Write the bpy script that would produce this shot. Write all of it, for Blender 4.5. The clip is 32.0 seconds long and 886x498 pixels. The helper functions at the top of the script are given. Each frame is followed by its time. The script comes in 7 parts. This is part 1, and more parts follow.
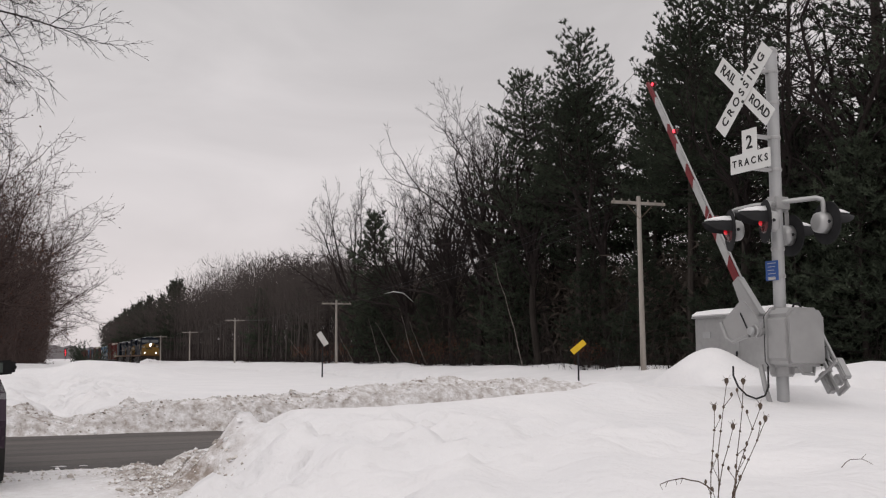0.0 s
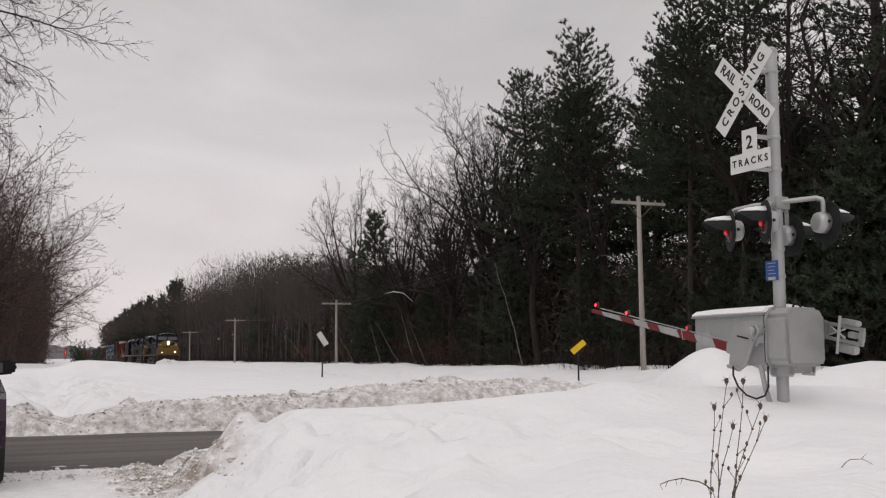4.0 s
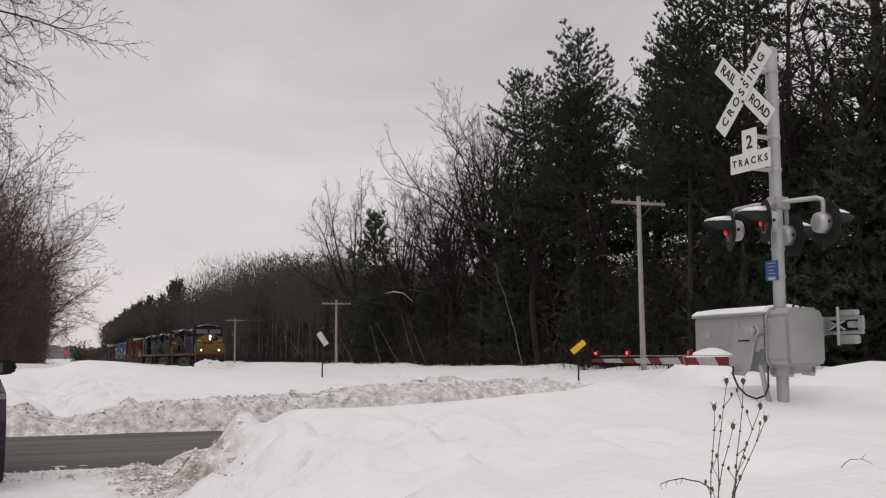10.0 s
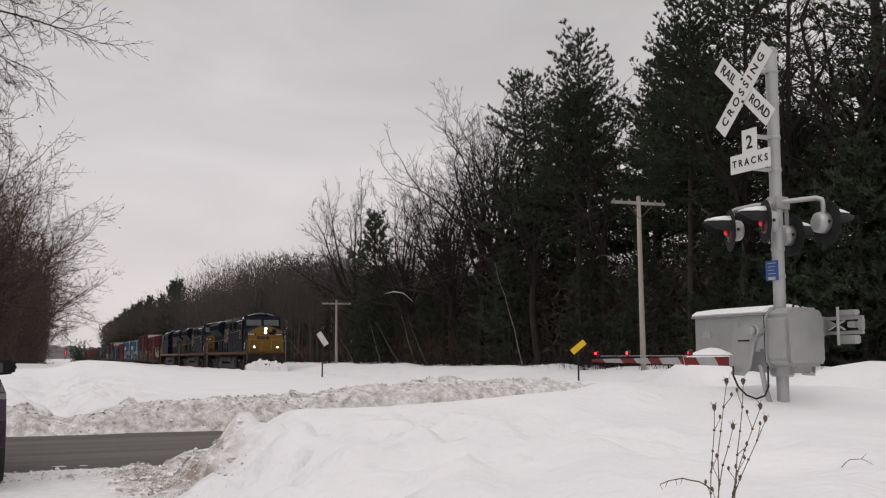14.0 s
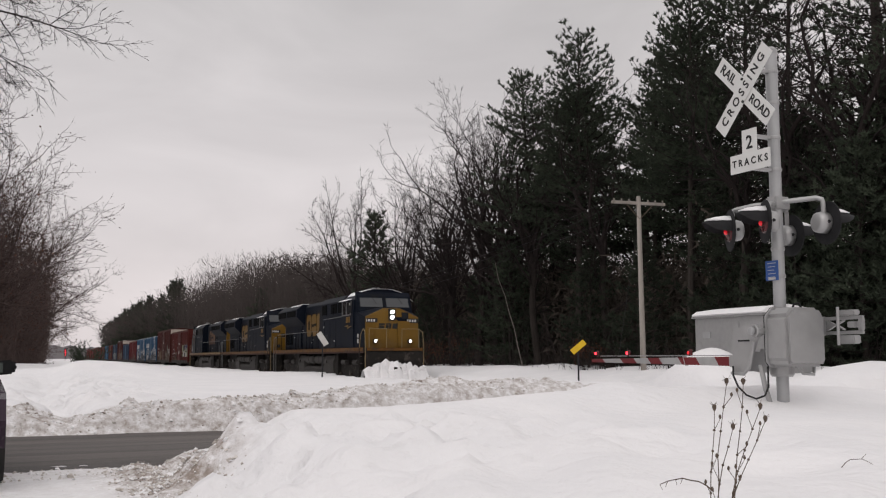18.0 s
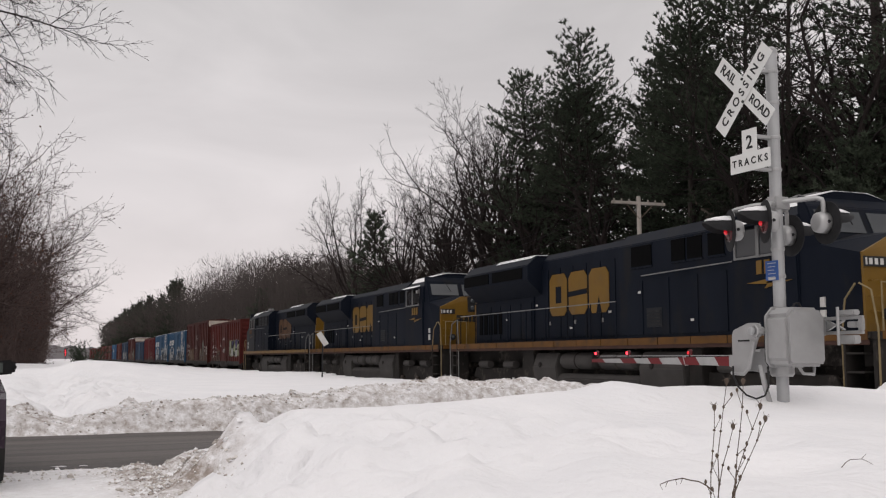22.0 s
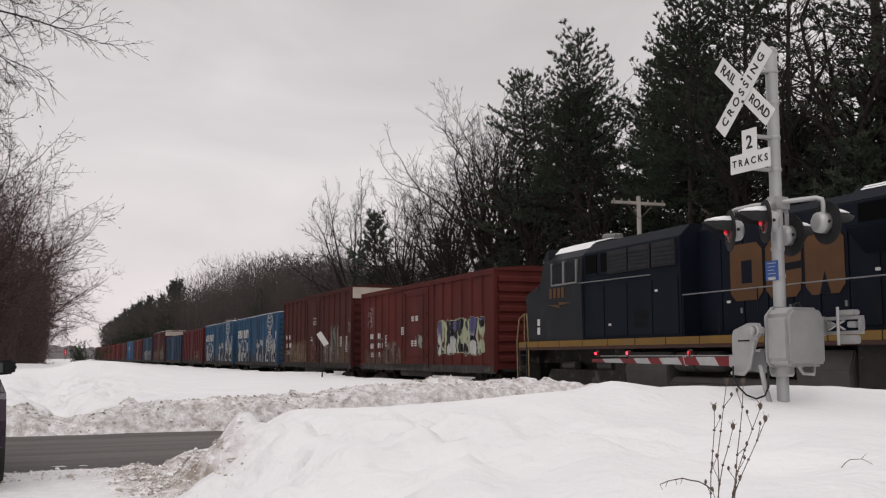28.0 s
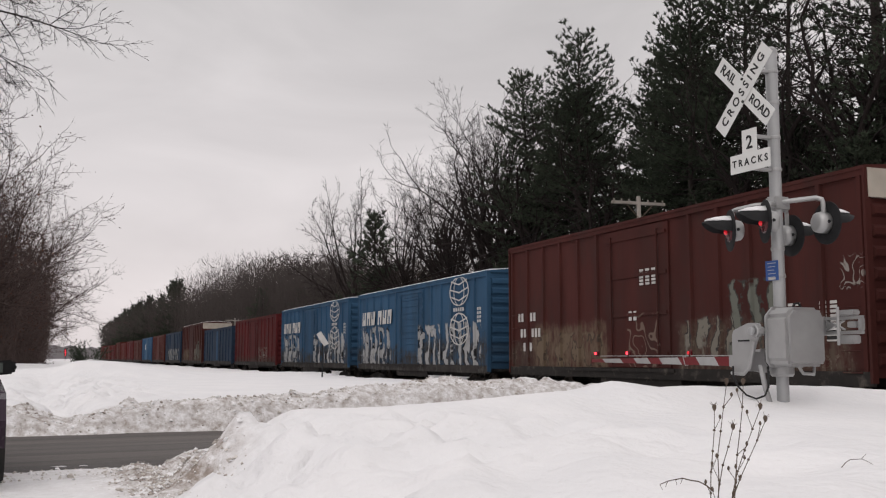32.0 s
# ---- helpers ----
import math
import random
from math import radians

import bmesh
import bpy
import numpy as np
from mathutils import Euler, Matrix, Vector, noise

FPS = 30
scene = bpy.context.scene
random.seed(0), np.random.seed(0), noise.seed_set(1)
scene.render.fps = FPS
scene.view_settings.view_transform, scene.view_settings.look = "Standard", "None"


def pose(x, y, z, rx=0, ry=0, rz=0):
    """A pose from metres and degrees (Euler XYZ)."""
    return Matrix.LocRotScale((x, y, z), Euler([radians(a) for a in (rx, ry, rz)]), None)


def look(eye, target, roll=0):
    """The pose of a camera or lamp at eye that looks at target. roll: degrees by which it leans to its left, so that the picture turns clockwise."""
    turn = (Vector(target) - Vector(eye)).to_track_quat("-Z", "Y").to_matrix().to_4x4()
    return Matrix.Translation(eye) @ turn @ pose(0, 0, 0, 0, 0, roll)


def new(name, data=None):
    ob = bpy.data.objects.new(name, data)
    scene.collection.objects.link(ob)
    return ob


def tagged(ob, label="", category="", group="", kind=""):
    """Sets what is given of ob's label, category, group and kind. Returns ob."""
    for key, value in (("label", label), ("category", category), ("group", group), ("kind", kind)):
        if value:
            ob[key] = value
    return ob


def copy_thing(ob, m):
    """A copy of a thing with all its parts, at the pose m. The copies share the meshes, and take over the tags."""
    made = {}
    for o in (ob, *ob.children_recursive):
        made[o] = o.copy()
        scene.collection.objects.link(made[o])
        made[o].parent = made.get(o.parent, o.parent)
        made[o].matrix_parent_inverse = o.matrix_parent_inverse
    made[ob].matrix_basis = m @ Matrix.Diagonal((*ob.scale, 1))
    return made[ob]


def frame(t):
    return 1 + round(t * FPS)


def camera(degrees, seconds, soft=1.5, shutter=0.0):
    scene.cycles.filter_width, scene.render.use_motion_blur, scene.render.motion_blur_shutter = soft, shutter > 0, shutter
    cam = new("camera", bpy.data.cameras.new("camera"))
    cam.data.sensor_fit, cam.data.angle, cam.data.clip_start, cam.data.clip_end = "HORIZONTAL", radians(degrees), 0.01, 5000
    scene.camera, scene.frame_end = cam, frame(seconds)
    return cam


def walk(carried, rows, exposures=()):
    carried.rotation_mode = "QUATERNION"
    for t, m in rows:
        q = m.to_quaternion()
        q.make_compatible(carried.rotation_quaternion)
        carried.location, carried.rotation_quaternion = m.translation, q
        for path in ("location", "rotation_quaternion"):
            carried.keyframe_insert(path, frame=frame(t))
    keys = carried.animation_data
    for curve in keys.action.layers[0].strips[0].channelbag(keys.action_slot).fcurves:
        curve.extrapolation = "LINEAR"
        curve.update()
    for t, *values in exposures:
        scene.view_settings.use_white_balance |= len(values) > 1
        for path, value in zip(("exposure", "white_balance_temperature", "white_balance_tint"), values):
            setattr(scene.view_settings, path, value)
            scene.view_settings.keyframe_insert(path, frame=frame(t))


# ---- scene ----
# ---- camera ----
TILT = 6.251
EYE_Z = 1.46
cam = camera(47.98, 32.0, soft=1.2)
walk(cam, [(0.0, pose(0, 0, EYE_Z, 90 + TILT, 0, 0)), (32.0, pose(0, 0, EYE_Z, 90 + TILT, 0, 0))],
     exposures=[(0.0, -0.05), (6.0, -0.08), (13.0, -0.09), (17.0, -0.05), (19.0, -0.02), (22.0, 0.03), (25.0, 0.06), (28.0, 0.05), (32.0, 0.02)])

# ---- world: overcast winter sky ----
SUN_EL, SUN_AZ = 38.0, 160.0
world = bpy.data.worlds.new("overcast_sky")
scene.world = world
world.use_nodes = True


def build_world():
    nt = world.node_tree
    nt.nodes.clear()
    N, L = nt.nodes.new, nt.links.new
    out, bg = N("ShaderNodeOutputWorld"), N("ShaderNodeBackground")
    sky = N("ShaderNodeTexSky")
    sky.sky_type, sky.sun_disc = "NISHITA", False
    sky.sun_elevation, sky.sun_rotation = radians(SUN_EL), radians(SUN_AZ)
    sky.dust_density, sky.air_density = 4.0, 1.0
    dim = N("ShaderNodeMix")
    dim.data_type, dim.blend_type = "RGBA", "MULTIPLY"
    dim.inputs["Factor"].default_value = 1.0
    dim.inputs["B"].default_value = (0.1, 0.1, 0.1, 1)
    L(sky.outputs[0], dim.inputs["A"])
    tc, sep = N("ShaderNodeTexCoord"), N("ShaderNodeSeparateXYZ")
    L(tc.outputs["Generated"], sep.inputs[0])
    # cloud deck: brighter overhead than at the horizon
    ramp = N("ShaderNodeValToRGB")
    e = ramp.color_ramp.elements
    e[0].position, e[0].color = 0.0, (0.740, 0.672, 0.676, 1)
    e[1].position, e[1].color = 1.0, (1.06, 1.01, 1.005, 1)
    for p, v in ((0.18, (0.735, 0.685, 0.685)), (0.34, (0.645, 0.612, 0.608)), (0.6, (0.84, 0.80, 0.798))):
        k = e.new(p)
        k.color = (*v, 1)
    L(sep.outputs["Z"], ramp.inputs[0])
    mp = N("ShaderNodeMapping")
    mp.inputs["Scale"].default_value = (2.2, 2.2, 7.0)
    L(tc.outputs["Generated"], mp.inputs[0])
    nz = N("ShaderNodeTexNoise")
    nz.inputs["Scale"].default_value, nz.inputs["Detail"].default_value, nz.inputs["Roughness"].default_value = 1.3, 5.0, 0.5
    nz.inputs["Distortion"].default_value = 0.6
    L(mp.outputs[0], nz.inputs["Vector"])
    mr = N("ShaderNodeMapRange")
    mr.inputs["From Min"].default_value, mr.inputs["From Max"].default_value = 0.3, 0.7
    mr.inputs["To Min"].default_value, mr.inputs["To Max"].default_value = 0.87, 1.13
    L(nz.outputs["Fac"], mr.inputs["Value"])
    cl = N("ShaderNodeVectorMath")
    cl.operation = "SCALE"
    L(ramp.outputs[0], cl.inputs[0])
    L(mr.outputs[0], cl.inputs["Scale"])
    mix = N("ShaderNodeMix")
    mix.data_type = "RGBA"
    mix.inputs["Factor"].default_value = 0.93
    L(dim.outputs["Result"], mix.inputs["A"])
    L(cl.outputs[0], mix.inputs["B"])
    L(mix.outputs["Result"], bg.inputs["Color"])
    bg.inputs["Strength"].default_value = 1.0
    L(bg.outputs[0], out.inputs[0])


build_world()
sun_data = bpy.data.lights.new("sun", "SUN")
sun_data.energy, sun_data.angle, sun_data.color = 0.5, radians(40), (1.0, 0.97, 0.94)
sun = new("sun", sun_data)
sun.matrix_basis = look((0, 0, 60), (-20 * math.sin(radians(SUN_AZ)) + 30, 60, 0))


# ---- materials ----
def surf(name, c1, c2, scale=3.0, rough=0.7, metal=0.0, bump=0.1, bscale=40.0, c3=None, spots=0.0, sscale=1.2,
         streak=1.0, bdist=0.01, per_object=0.0, along=1.0, spec=0.3):
    """Two-tone surface with fine grain, larger stains (c3) and relief."""
    m = bpy.data.materials.new(name)
    m.use_nodes = True
    nt = m.node_tree
    N, L = nt.nodes.new, nt.links.new
    b = nt.nodes["Principled BSDF"]
    tc = N("ShaderNodeTexCoord")
    mp = N("ShaderNodeMapping")
    mp.inputs["Scale"].default_value = (along, 1, streak)
    L(tc.outputs["Object"], mp.inputs[0])
    n1 = N("ShaderNodeTexNoise")
    n1.inputs["Scale"].default_value, n1.inputs["Detail"].default_value = scale, 6.0
    L(mp.outputs[0], n1.inputs["Vector"])
    mr = N("ShaderNodeMapRange")
    mr.inputs["From Min"].default_value, mr.inputs["From Max"].default_value = 0.3, 0.7
    L(n1.outputs["Fac"], mr.inputs["Value"])
    mix = N("ShaderNodeMix")
    mix.data_type = "RGBA"
    mix.inputs["A"].default_value, mix.inputs["B"].default_value = (*c1, 1), (*c2, 1)
    L(mr.outputs[0], mix.inputs["Factor"])
    col = mix.outputs["Result"]
    if c3:
        n2 = N("ShaderNodeTexNoise")
        n2.inputs["Scale"].default_value, n2.inputs["Detail"].default_value = sscale, 8.0
        n2.inputs["Roughness"].default_value = 0.65
        L(mp.outputs[0], n2.inputs["Vector"])
        m2 = N("ShaderNodeMapRange")
        m2.inputs["From Min"].default_value, m2.inputs["From Max"].default_value = 0.62 - spots * 0.3, 0.74 - spots * 0.2
        L(n2.outputs["Fac"], m2.inputs["Value"])
        mx = N("ShaderNodeMix")
        mx.data_type = "RGBA"
        mx.inputs["B"].default_value = (*c3, 1)
        L(col, mx.inputs["A"])
        L(m2.outputs[0], mx.inputs["Factor"])
        col = mx.outputs["Result"]
    if per_object:
        oi, mv = N("ShaderNodeObjectInfo"), N("ShaderNodeMapRange")
        mv.inputs["To Min"].default_value, mv.inputs["To Max"].default_value = 1 - per_object, 1 + per_object
        L(oi.outputs["Random"], mv.inputs["Value"])
        sc = N("ShaderNodeVectorMath")
        sc.operation = "SCALE"
        L(col, sc.inputs[0])
        L(mv.outputs[0], sc.inputs["Scale"])
        col = sc.outputs[0]
    L(col, b.inputs["Base Color"])
    b.inputs["Roughness"].default_value, b.inputs["Metallic"].default_value = rough, metal
    b.inputs["Specular IOR Level"].default_value = spec if metal < 0.5 else 0.5
    if bump:
        n3, bp = N("ShaderNodeTexNoise"), N("ShaderNodeBump")
        n3.inputs["Scale"].default_value, n3.inputs["Detail"].default_value = bscale, 4.0
        L(tc.outputs["Object"], n3.inputs["Vector"])
        bp.inputs["Strength"].default_value, bp.inputs["Distance"].default_value = bump, bdist
        L(n3.outputs["Fac"], bp.inputs["Height"])
        L(bp.outputs[0], b.inputs["Normal"])
    return m


def glow(name, color, strength):
    m = bpy.data.materials.new(name)
    m.use_nodes = True
    b = m.node_tree.nodes["Principled BSDF"]
    b.inputs["Base Color"].default_value = (*[min(c, 0.8) for c in color], 1)
    b.inputs["Emission Color"].default_value = (*color, 1)
    b.inputs["Emission Strength"].default_value = strength
    b.inputs["Roughness"].default_value = 0.2
    return m


def glass(name, color, rough=0.05):
    m = bpy.data.materials.new(name)
    m.use_nodes = True
    b = m.node_tree.nodes["Principled BSDF"]
    b.inputs["Base Color"].default_value = (*color, 1)
    b.inputs["Roughness"].default_value = rough
    b.inputs["Specular IOR Level"].default_value = 0.5
    return m


def snow_material(name, dirty):
    """Snow with wind-worn relief; the vertex attribute 'dirt' carries road sand ploughed into the banks."""
    m = surf(name, (0.825, 0.815, 0.825), (0.765, 0.76, 0.775), 0.9, 0.85, 0.0, 0.7, 7.0, bdist=0.06)
    if dirty:
        nt = m.node_tree
        N, L = nt.nodes.new, nt.links.new
        b = nt.nodes["Principled BSDF"]
        src = b.inputs["Base Color"].links[0].from_socket
        at = N("ShaderNodeAttribute")
        at.attribute_name = "dirt"
        tc = N("ShaderNodeTexCoord")
        n = N("ShaderNodeTexNoise")
        n.inputs["Scale"].default_value, n.inputs["Detail"].default_value, n.inputs["Roughness"].default_value = 5.5, 8.0, 0.75
        L(tc.outputs["Object"], n.inputs["Vector"])
        mr = N("ShaderNodeMapRange")
        mr.inputs["From Min"].default_value, mr.inputs["From Max"].default_value = 0.38, 0.68
        L(n.outputs["Fac"], mr.inputs["Value"])
        mu = N("ShaderNodeMath")
        mu.operation = "MULTIPLY"
        mu.use_clamp = True
        L(mr.outputs[0], mu.inputs[0])
        L(at.outputs["Fac"], mu.inputs[1])
        mx = N("ShaderNodeMix")
        mx.data_type = "RGBA"
        mx.inputs["B"].default_value = (0.28, 0.235, 0.205, 1)
        L(src, mx.inputs["A"])
        L(mu.outputs[0], mx.inputs["Factor"])
        L(mx.outputs["Result"], b.inputs["Base Color"])
    return m


M_SNOW = snow_material("snow", True)
M_SNOWCAP = snow_material("snow_cap", False)
M_DIRTSNOW = surf("sanded_snow", (0.66, 0.63, 0.60), (0.42, 0.375, 0.335), 5.0, 0.9, 0, 0.6, 14, (0.24, 0.20, 0.17), 0.4, 3.0, bdist=0.04)
M_ASPHALT = surf("wet_asphalt", (0.022, 0.0165, 0.0145), (0.048, 0.038, 0.033), 3.4, 0.55, 0, 0.5, 60, (0.10, 0.084, 0.075), 0.58, 1.5, along=0.06)
M_STEEL = surf("rail_steel", (0.10, 0.075, 0.06), (0.16, 0.12, 0.09), 6, 0.5, 0.7, 0.2, 50)
M_GALV = surf("silver_paint", (0.40, 0.405, 0.41), (0.35, 0.355, 0.36), 4.0, 0.42, 0.35, 0.12, 30, (0.36, 0.36, 0.36), 0.15, 2.0)
M_ALU = surf("cast_aluminium", (0.385, 0.385, 0.385), (0.345, 0.345, 0.345), 6.0, 0.36, 0.5, 0.10, 40, (0.31, 0.31, 0.31), 0.12, 3)
M_SIGNW = surf("reflective_white_sheeting", (0.68, 0.68, 0.665), (0.61, 0.61, 0.60), 2.0, 0.5, 0, 0.03, 60)
M_SIGNBACK = surf("sign_back", (0.45, 0.46, 0.46), (0.40, 0.40, 0.41), 3, 0.5, 0.6, 0.05, 40)
M_BLACKP = surf("black_paint", (0.016, 0.016, 0.017), (0.028, 0.028, 0.03), 5, 0.75, 0, 0.1, 40, spec=0.15)
M_INK = surf("black_lettering", (0.012, 0.012, 0.012), (0.018, 0.018, 0.018), 8, 0.55, 0, 0, 40)
M_REDST = surf("red_reflective_stripe", (0.17, 0.012, 0.016), (0.135, 0.010, 0.014), 5, 0.4, 0, 0.05, 50)
M_WHITEST = surf("white_reflective_stripe", (0.42, 0.42, 0.42), (0.35, 0.35, 0.35), 5, 0.45, 0, 0.05, 50)
M_BLUESIGN = surf("blue_sign", (0.022, 0.07, 0.24), (0.03, 0.085, 0.27), 5, 0.4, 0, 0.03, 50)
M_YELSIGN = surf("yellow_sign", (0.70, 0.46, 0.02), (0.62, 0.40, 0.02), 4, 0.45, 0, 0.05, 50)
M_REDGLOW = glow("lit_red_lens", (1.0, 0.03, 0.05), 3.5)
M_REDLENS = glass("red_lens", (0.075, 0.003, 0.005), 0.2)
M_REDDIM = glow("dim_red_lens", (0.8, 0.02, 0.03), 0.35)
M_REDFLASH = glow("glowing_red_lens", (0.9, 0.02, 0.035), 0.28)
M_HEAD = glow("lit_headlight", (1.0, 0.93, 0.82), 40.0)
M_DITCH = glow("lit_ditch_light", (1.0, 0.93, 0.84), 30.0)
M_GLASSD = glass("dark_cab_glass", (0.02, 0.022, 0.025))
M_GLASSW = glass("cab_windshield", (0.055, 0.06, 0.065), 0.12)
M_POLE = surf("weathered_pole_wood", (0.36, 0.33, 0.30), (0.26, 0.235, 0.21), 3.0, 0.85, 0, 0.4, 25, (0.13, 0.11, 0.09), 0.2, 2, streak=0.08)
M_BARK = surf("dark_bark", (0.026, 0.022, 0.020), (0.046, 0.039, 0.035), 2.5, 0.9, 0, 0.5, 18, streak=0.3, per_object=0.35, spec=0.08)
M_TWIG = surf("bare_twigs", (0.020, 0.016, 0.0155), (0.036, 0.029, 0.028), 1.5, 0.9, 0, 0, 10, per_object=0.3, spec=0.08)
M_TWIGRED = surf("rusty_oak_twigs", (0.054, 0.040, 0.037), (0.080, 0.058, 0.053), 1.5, 0.9, 0, 0, 10, per_object=0.3, spec=0.08)
M_BIRCH = surf("pale_bark", (0.24, 0.21, 0.19), (0.15, 0.13, 0.12), 4, 0.85, 0, 0.2, 20)
M_NEEDLE = surf("pine_needles", (0.032, 0.040, 0.029), (0.054, 0.066, 0.045), 0.8, 0.7, 0, 0, 10, per_object=0.25, spec=0.08)
M_DARKGREEN = surf("shaded_evergreen", (0.062, 0.052, 0.044), (0.088, 0.073, 0.062), 0.4, 0.85, 0, 0, 10, spec=0.08)
# paler than the near twigs: distance haze is mixed into the base colour
M_HAZETWIG = surf("hazed_far_twigs", (0.062, 0.052, 0.049), (0.086, 0.074, 0.069), 0.3, 0.9, 0, 0, 10, spec=0.08)
M_LEAFBROWN = surf("dry_oak_leaves", (0.115, 0.050, 0.030), (0.07, 0.035, 0.025), 1.0, 0.8, 0, 0, 10, per_object=0.3, spec=0.08)
# remote woods with the haze in front of them painted into the colour
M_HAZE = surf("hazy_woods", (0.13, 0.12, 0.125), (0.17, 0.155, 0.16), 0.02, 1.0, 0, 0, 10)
M_WEED = surf("dry_weed_stalk", (0.075, 0.056, 0.044), (0.125, 0.095, 0.074), 20, 0.9, 0, 0.2, 60)
M_CABLE = surf("black_cable", (0.014, 0.014, 0.015), (0.022, 0.022, 0.022), 9, 0.55, 0, 0, 50)
M_RUBBER = surf("tyre_rubber", (0.018, 0.018, 0.018), (0.03, 0.028, 0.027), 9, 0.85, 0, 0.2, 50)
M_CARPAINT = surf("dark_plum_car_paint", (0.028, 0.014, 0.026), (0.034, 0.018, 0.032), 2, 0.25, 0.1, 0.0, 50, (0.10, 0.09, 0.09), 0.1, 4)
M_MIRROR = surf("mirror_glass", (0.07, 0.08, 0.075), (0.06, 0.07, 0.065), 2, 0.06, 1.0, 0, 5)
M_TAIL = glass("red_tail_lamp", (0.25, 0.01, 0.012))
# train
M_LBLUE = surf("dark_blue_locomotive_paint", (0.0045, 0.0066, 0.0122), (0.0072, 0.0098, 0.0165), 1.2, 0.55, 0, 0.08, 20, (0.012, 0.012, 0.013), 0.3, 0.9, streak=0.4, spec=0.06)
M_LGREY = surf("slate_locomotive_paint", (0.0092, 0.0112, 0.0145), (0.0125, 0.0145, 0.018), 1.2, 0.55, 0, 0.08, 20, (0.03, 0.03, 0.031), 0.15, 0.9, streak=0.4, spec=0.14)
M_LYEL = surf("yellow_locomotive_paint", (0.155, 0.083, 0.0072), (0.122, 0.064, 0.006), 1.5, 0.45, 0, 0.08, 20, (0.13, 0.075, 0.02), 0.25, 1.5)
M_LORANGE = surf("orange_marking", (0.085, 0.034, 0.007), (0.06, 0.025, 0.006), 1.5, 0.55, 0, 0.05, 20)
M_SILLY = surf("dusty_orange_stripe", (0.12, 0.055, 0.013), (0.075, 0.036, 0.011), 2, 0.6, 0, 0.05, 20, (0.05, 0.032, 0.02), 0.3, 2, spec=0.15)
M_RUSTEDGE = surf("rusty_sill", (0.055, 0.024, 0.018), (0.035, 0.018, 0.014), 3, 0.85, 0, 0.1, 20)
M_GRABIRON = surf("dirty_cream_rail", (0.22, 0.17, 0.09), (0.16, 0.12, 0.06), 3, 0.6, 0, 0, 30)
M_VOID = surf("black_screen", (0.0016, 0.0017, 0.0019), (0.0026, 0.0027, 0.003), 6, 0.8, 0, 0.2, 60, spec=0.04)
M_UNDER = surf("grimy_underframe", (0.01155, 0.009975, 0.008925), (0.021, 0.01785, 0.01575), 3, 0.85, 0.0, 0.3, 25, (0.09, 0.075, 0.065), 0.25, 2)
M_TANK = surf("dusty_fuel_tank", (0.03938, 0.03675, 0.03465), (0.05775, 0.0525, 0.04987), 2, 0.75, 0, 0.15, 25, (0.045, 0.04, 0.038), 0.3, 1.2)
M_WHEEL = surf("steel_wheel", (0.045, 0.035, 0.029), (0.075, 0.06, 0.05), 4, 0.55, 0.6, 0.15, 30)
M_WHITEP = surf("white_stencil", (0.528, 0.52, 0.504), (0.416, 0.4, 0.384), 3, 0.7, 0, 0, 30)
M_RAILW = surf("pale_handrail", (0.168, 0.168, 0.168), (0.126, 0.126, 0.126), 3, 0.55, 0, 0, 30)


def car_paint(name, c, dirt=0.3):
    d = [0.62 * v for v in c]
    return surf(name, c, d, 0.9, 0.7, 0, 0.12, 18, (c[0] * 0.5 + 0.008, c[1] * 0.5 + 0.008, c[2] * 0.5 + 0.007), dirt, 0.7, streak=0.35, spec=0.14)


M_BOXRED = car_paint("boxcar_red", (0.115, 0.022, 0.018))
M_BOXBROWN = car_paint("oxide_brown", (0.092, 0.023, 0.018), 0.4)
M_BOXDEEP = car_paint("deep_red", (0.105, 0.016, 0.017))
M_BOXBLUE = car_paint("sky_blue", (0.038, 0.105, 0.20), 0.3)
M_BOXNAVY = car_paint("navy_blue", (0.025, 0.045, 0.08))
M_ENDPALE = surf("pale_end_panel", (0.48, 0.43, 0.37), (0.38, 0.34, 0.29), 2, 0.7, 0, 0.1, 20)
M_SOOT = surf("sooty_grime", (0.030, 0.027, 0.026), (0.055, 0.05, 0.047), 3, 0.9, 0, 0.2, 25, (0.10, 0.095, 0.09), 0.3, 2.5, spec=0.1)


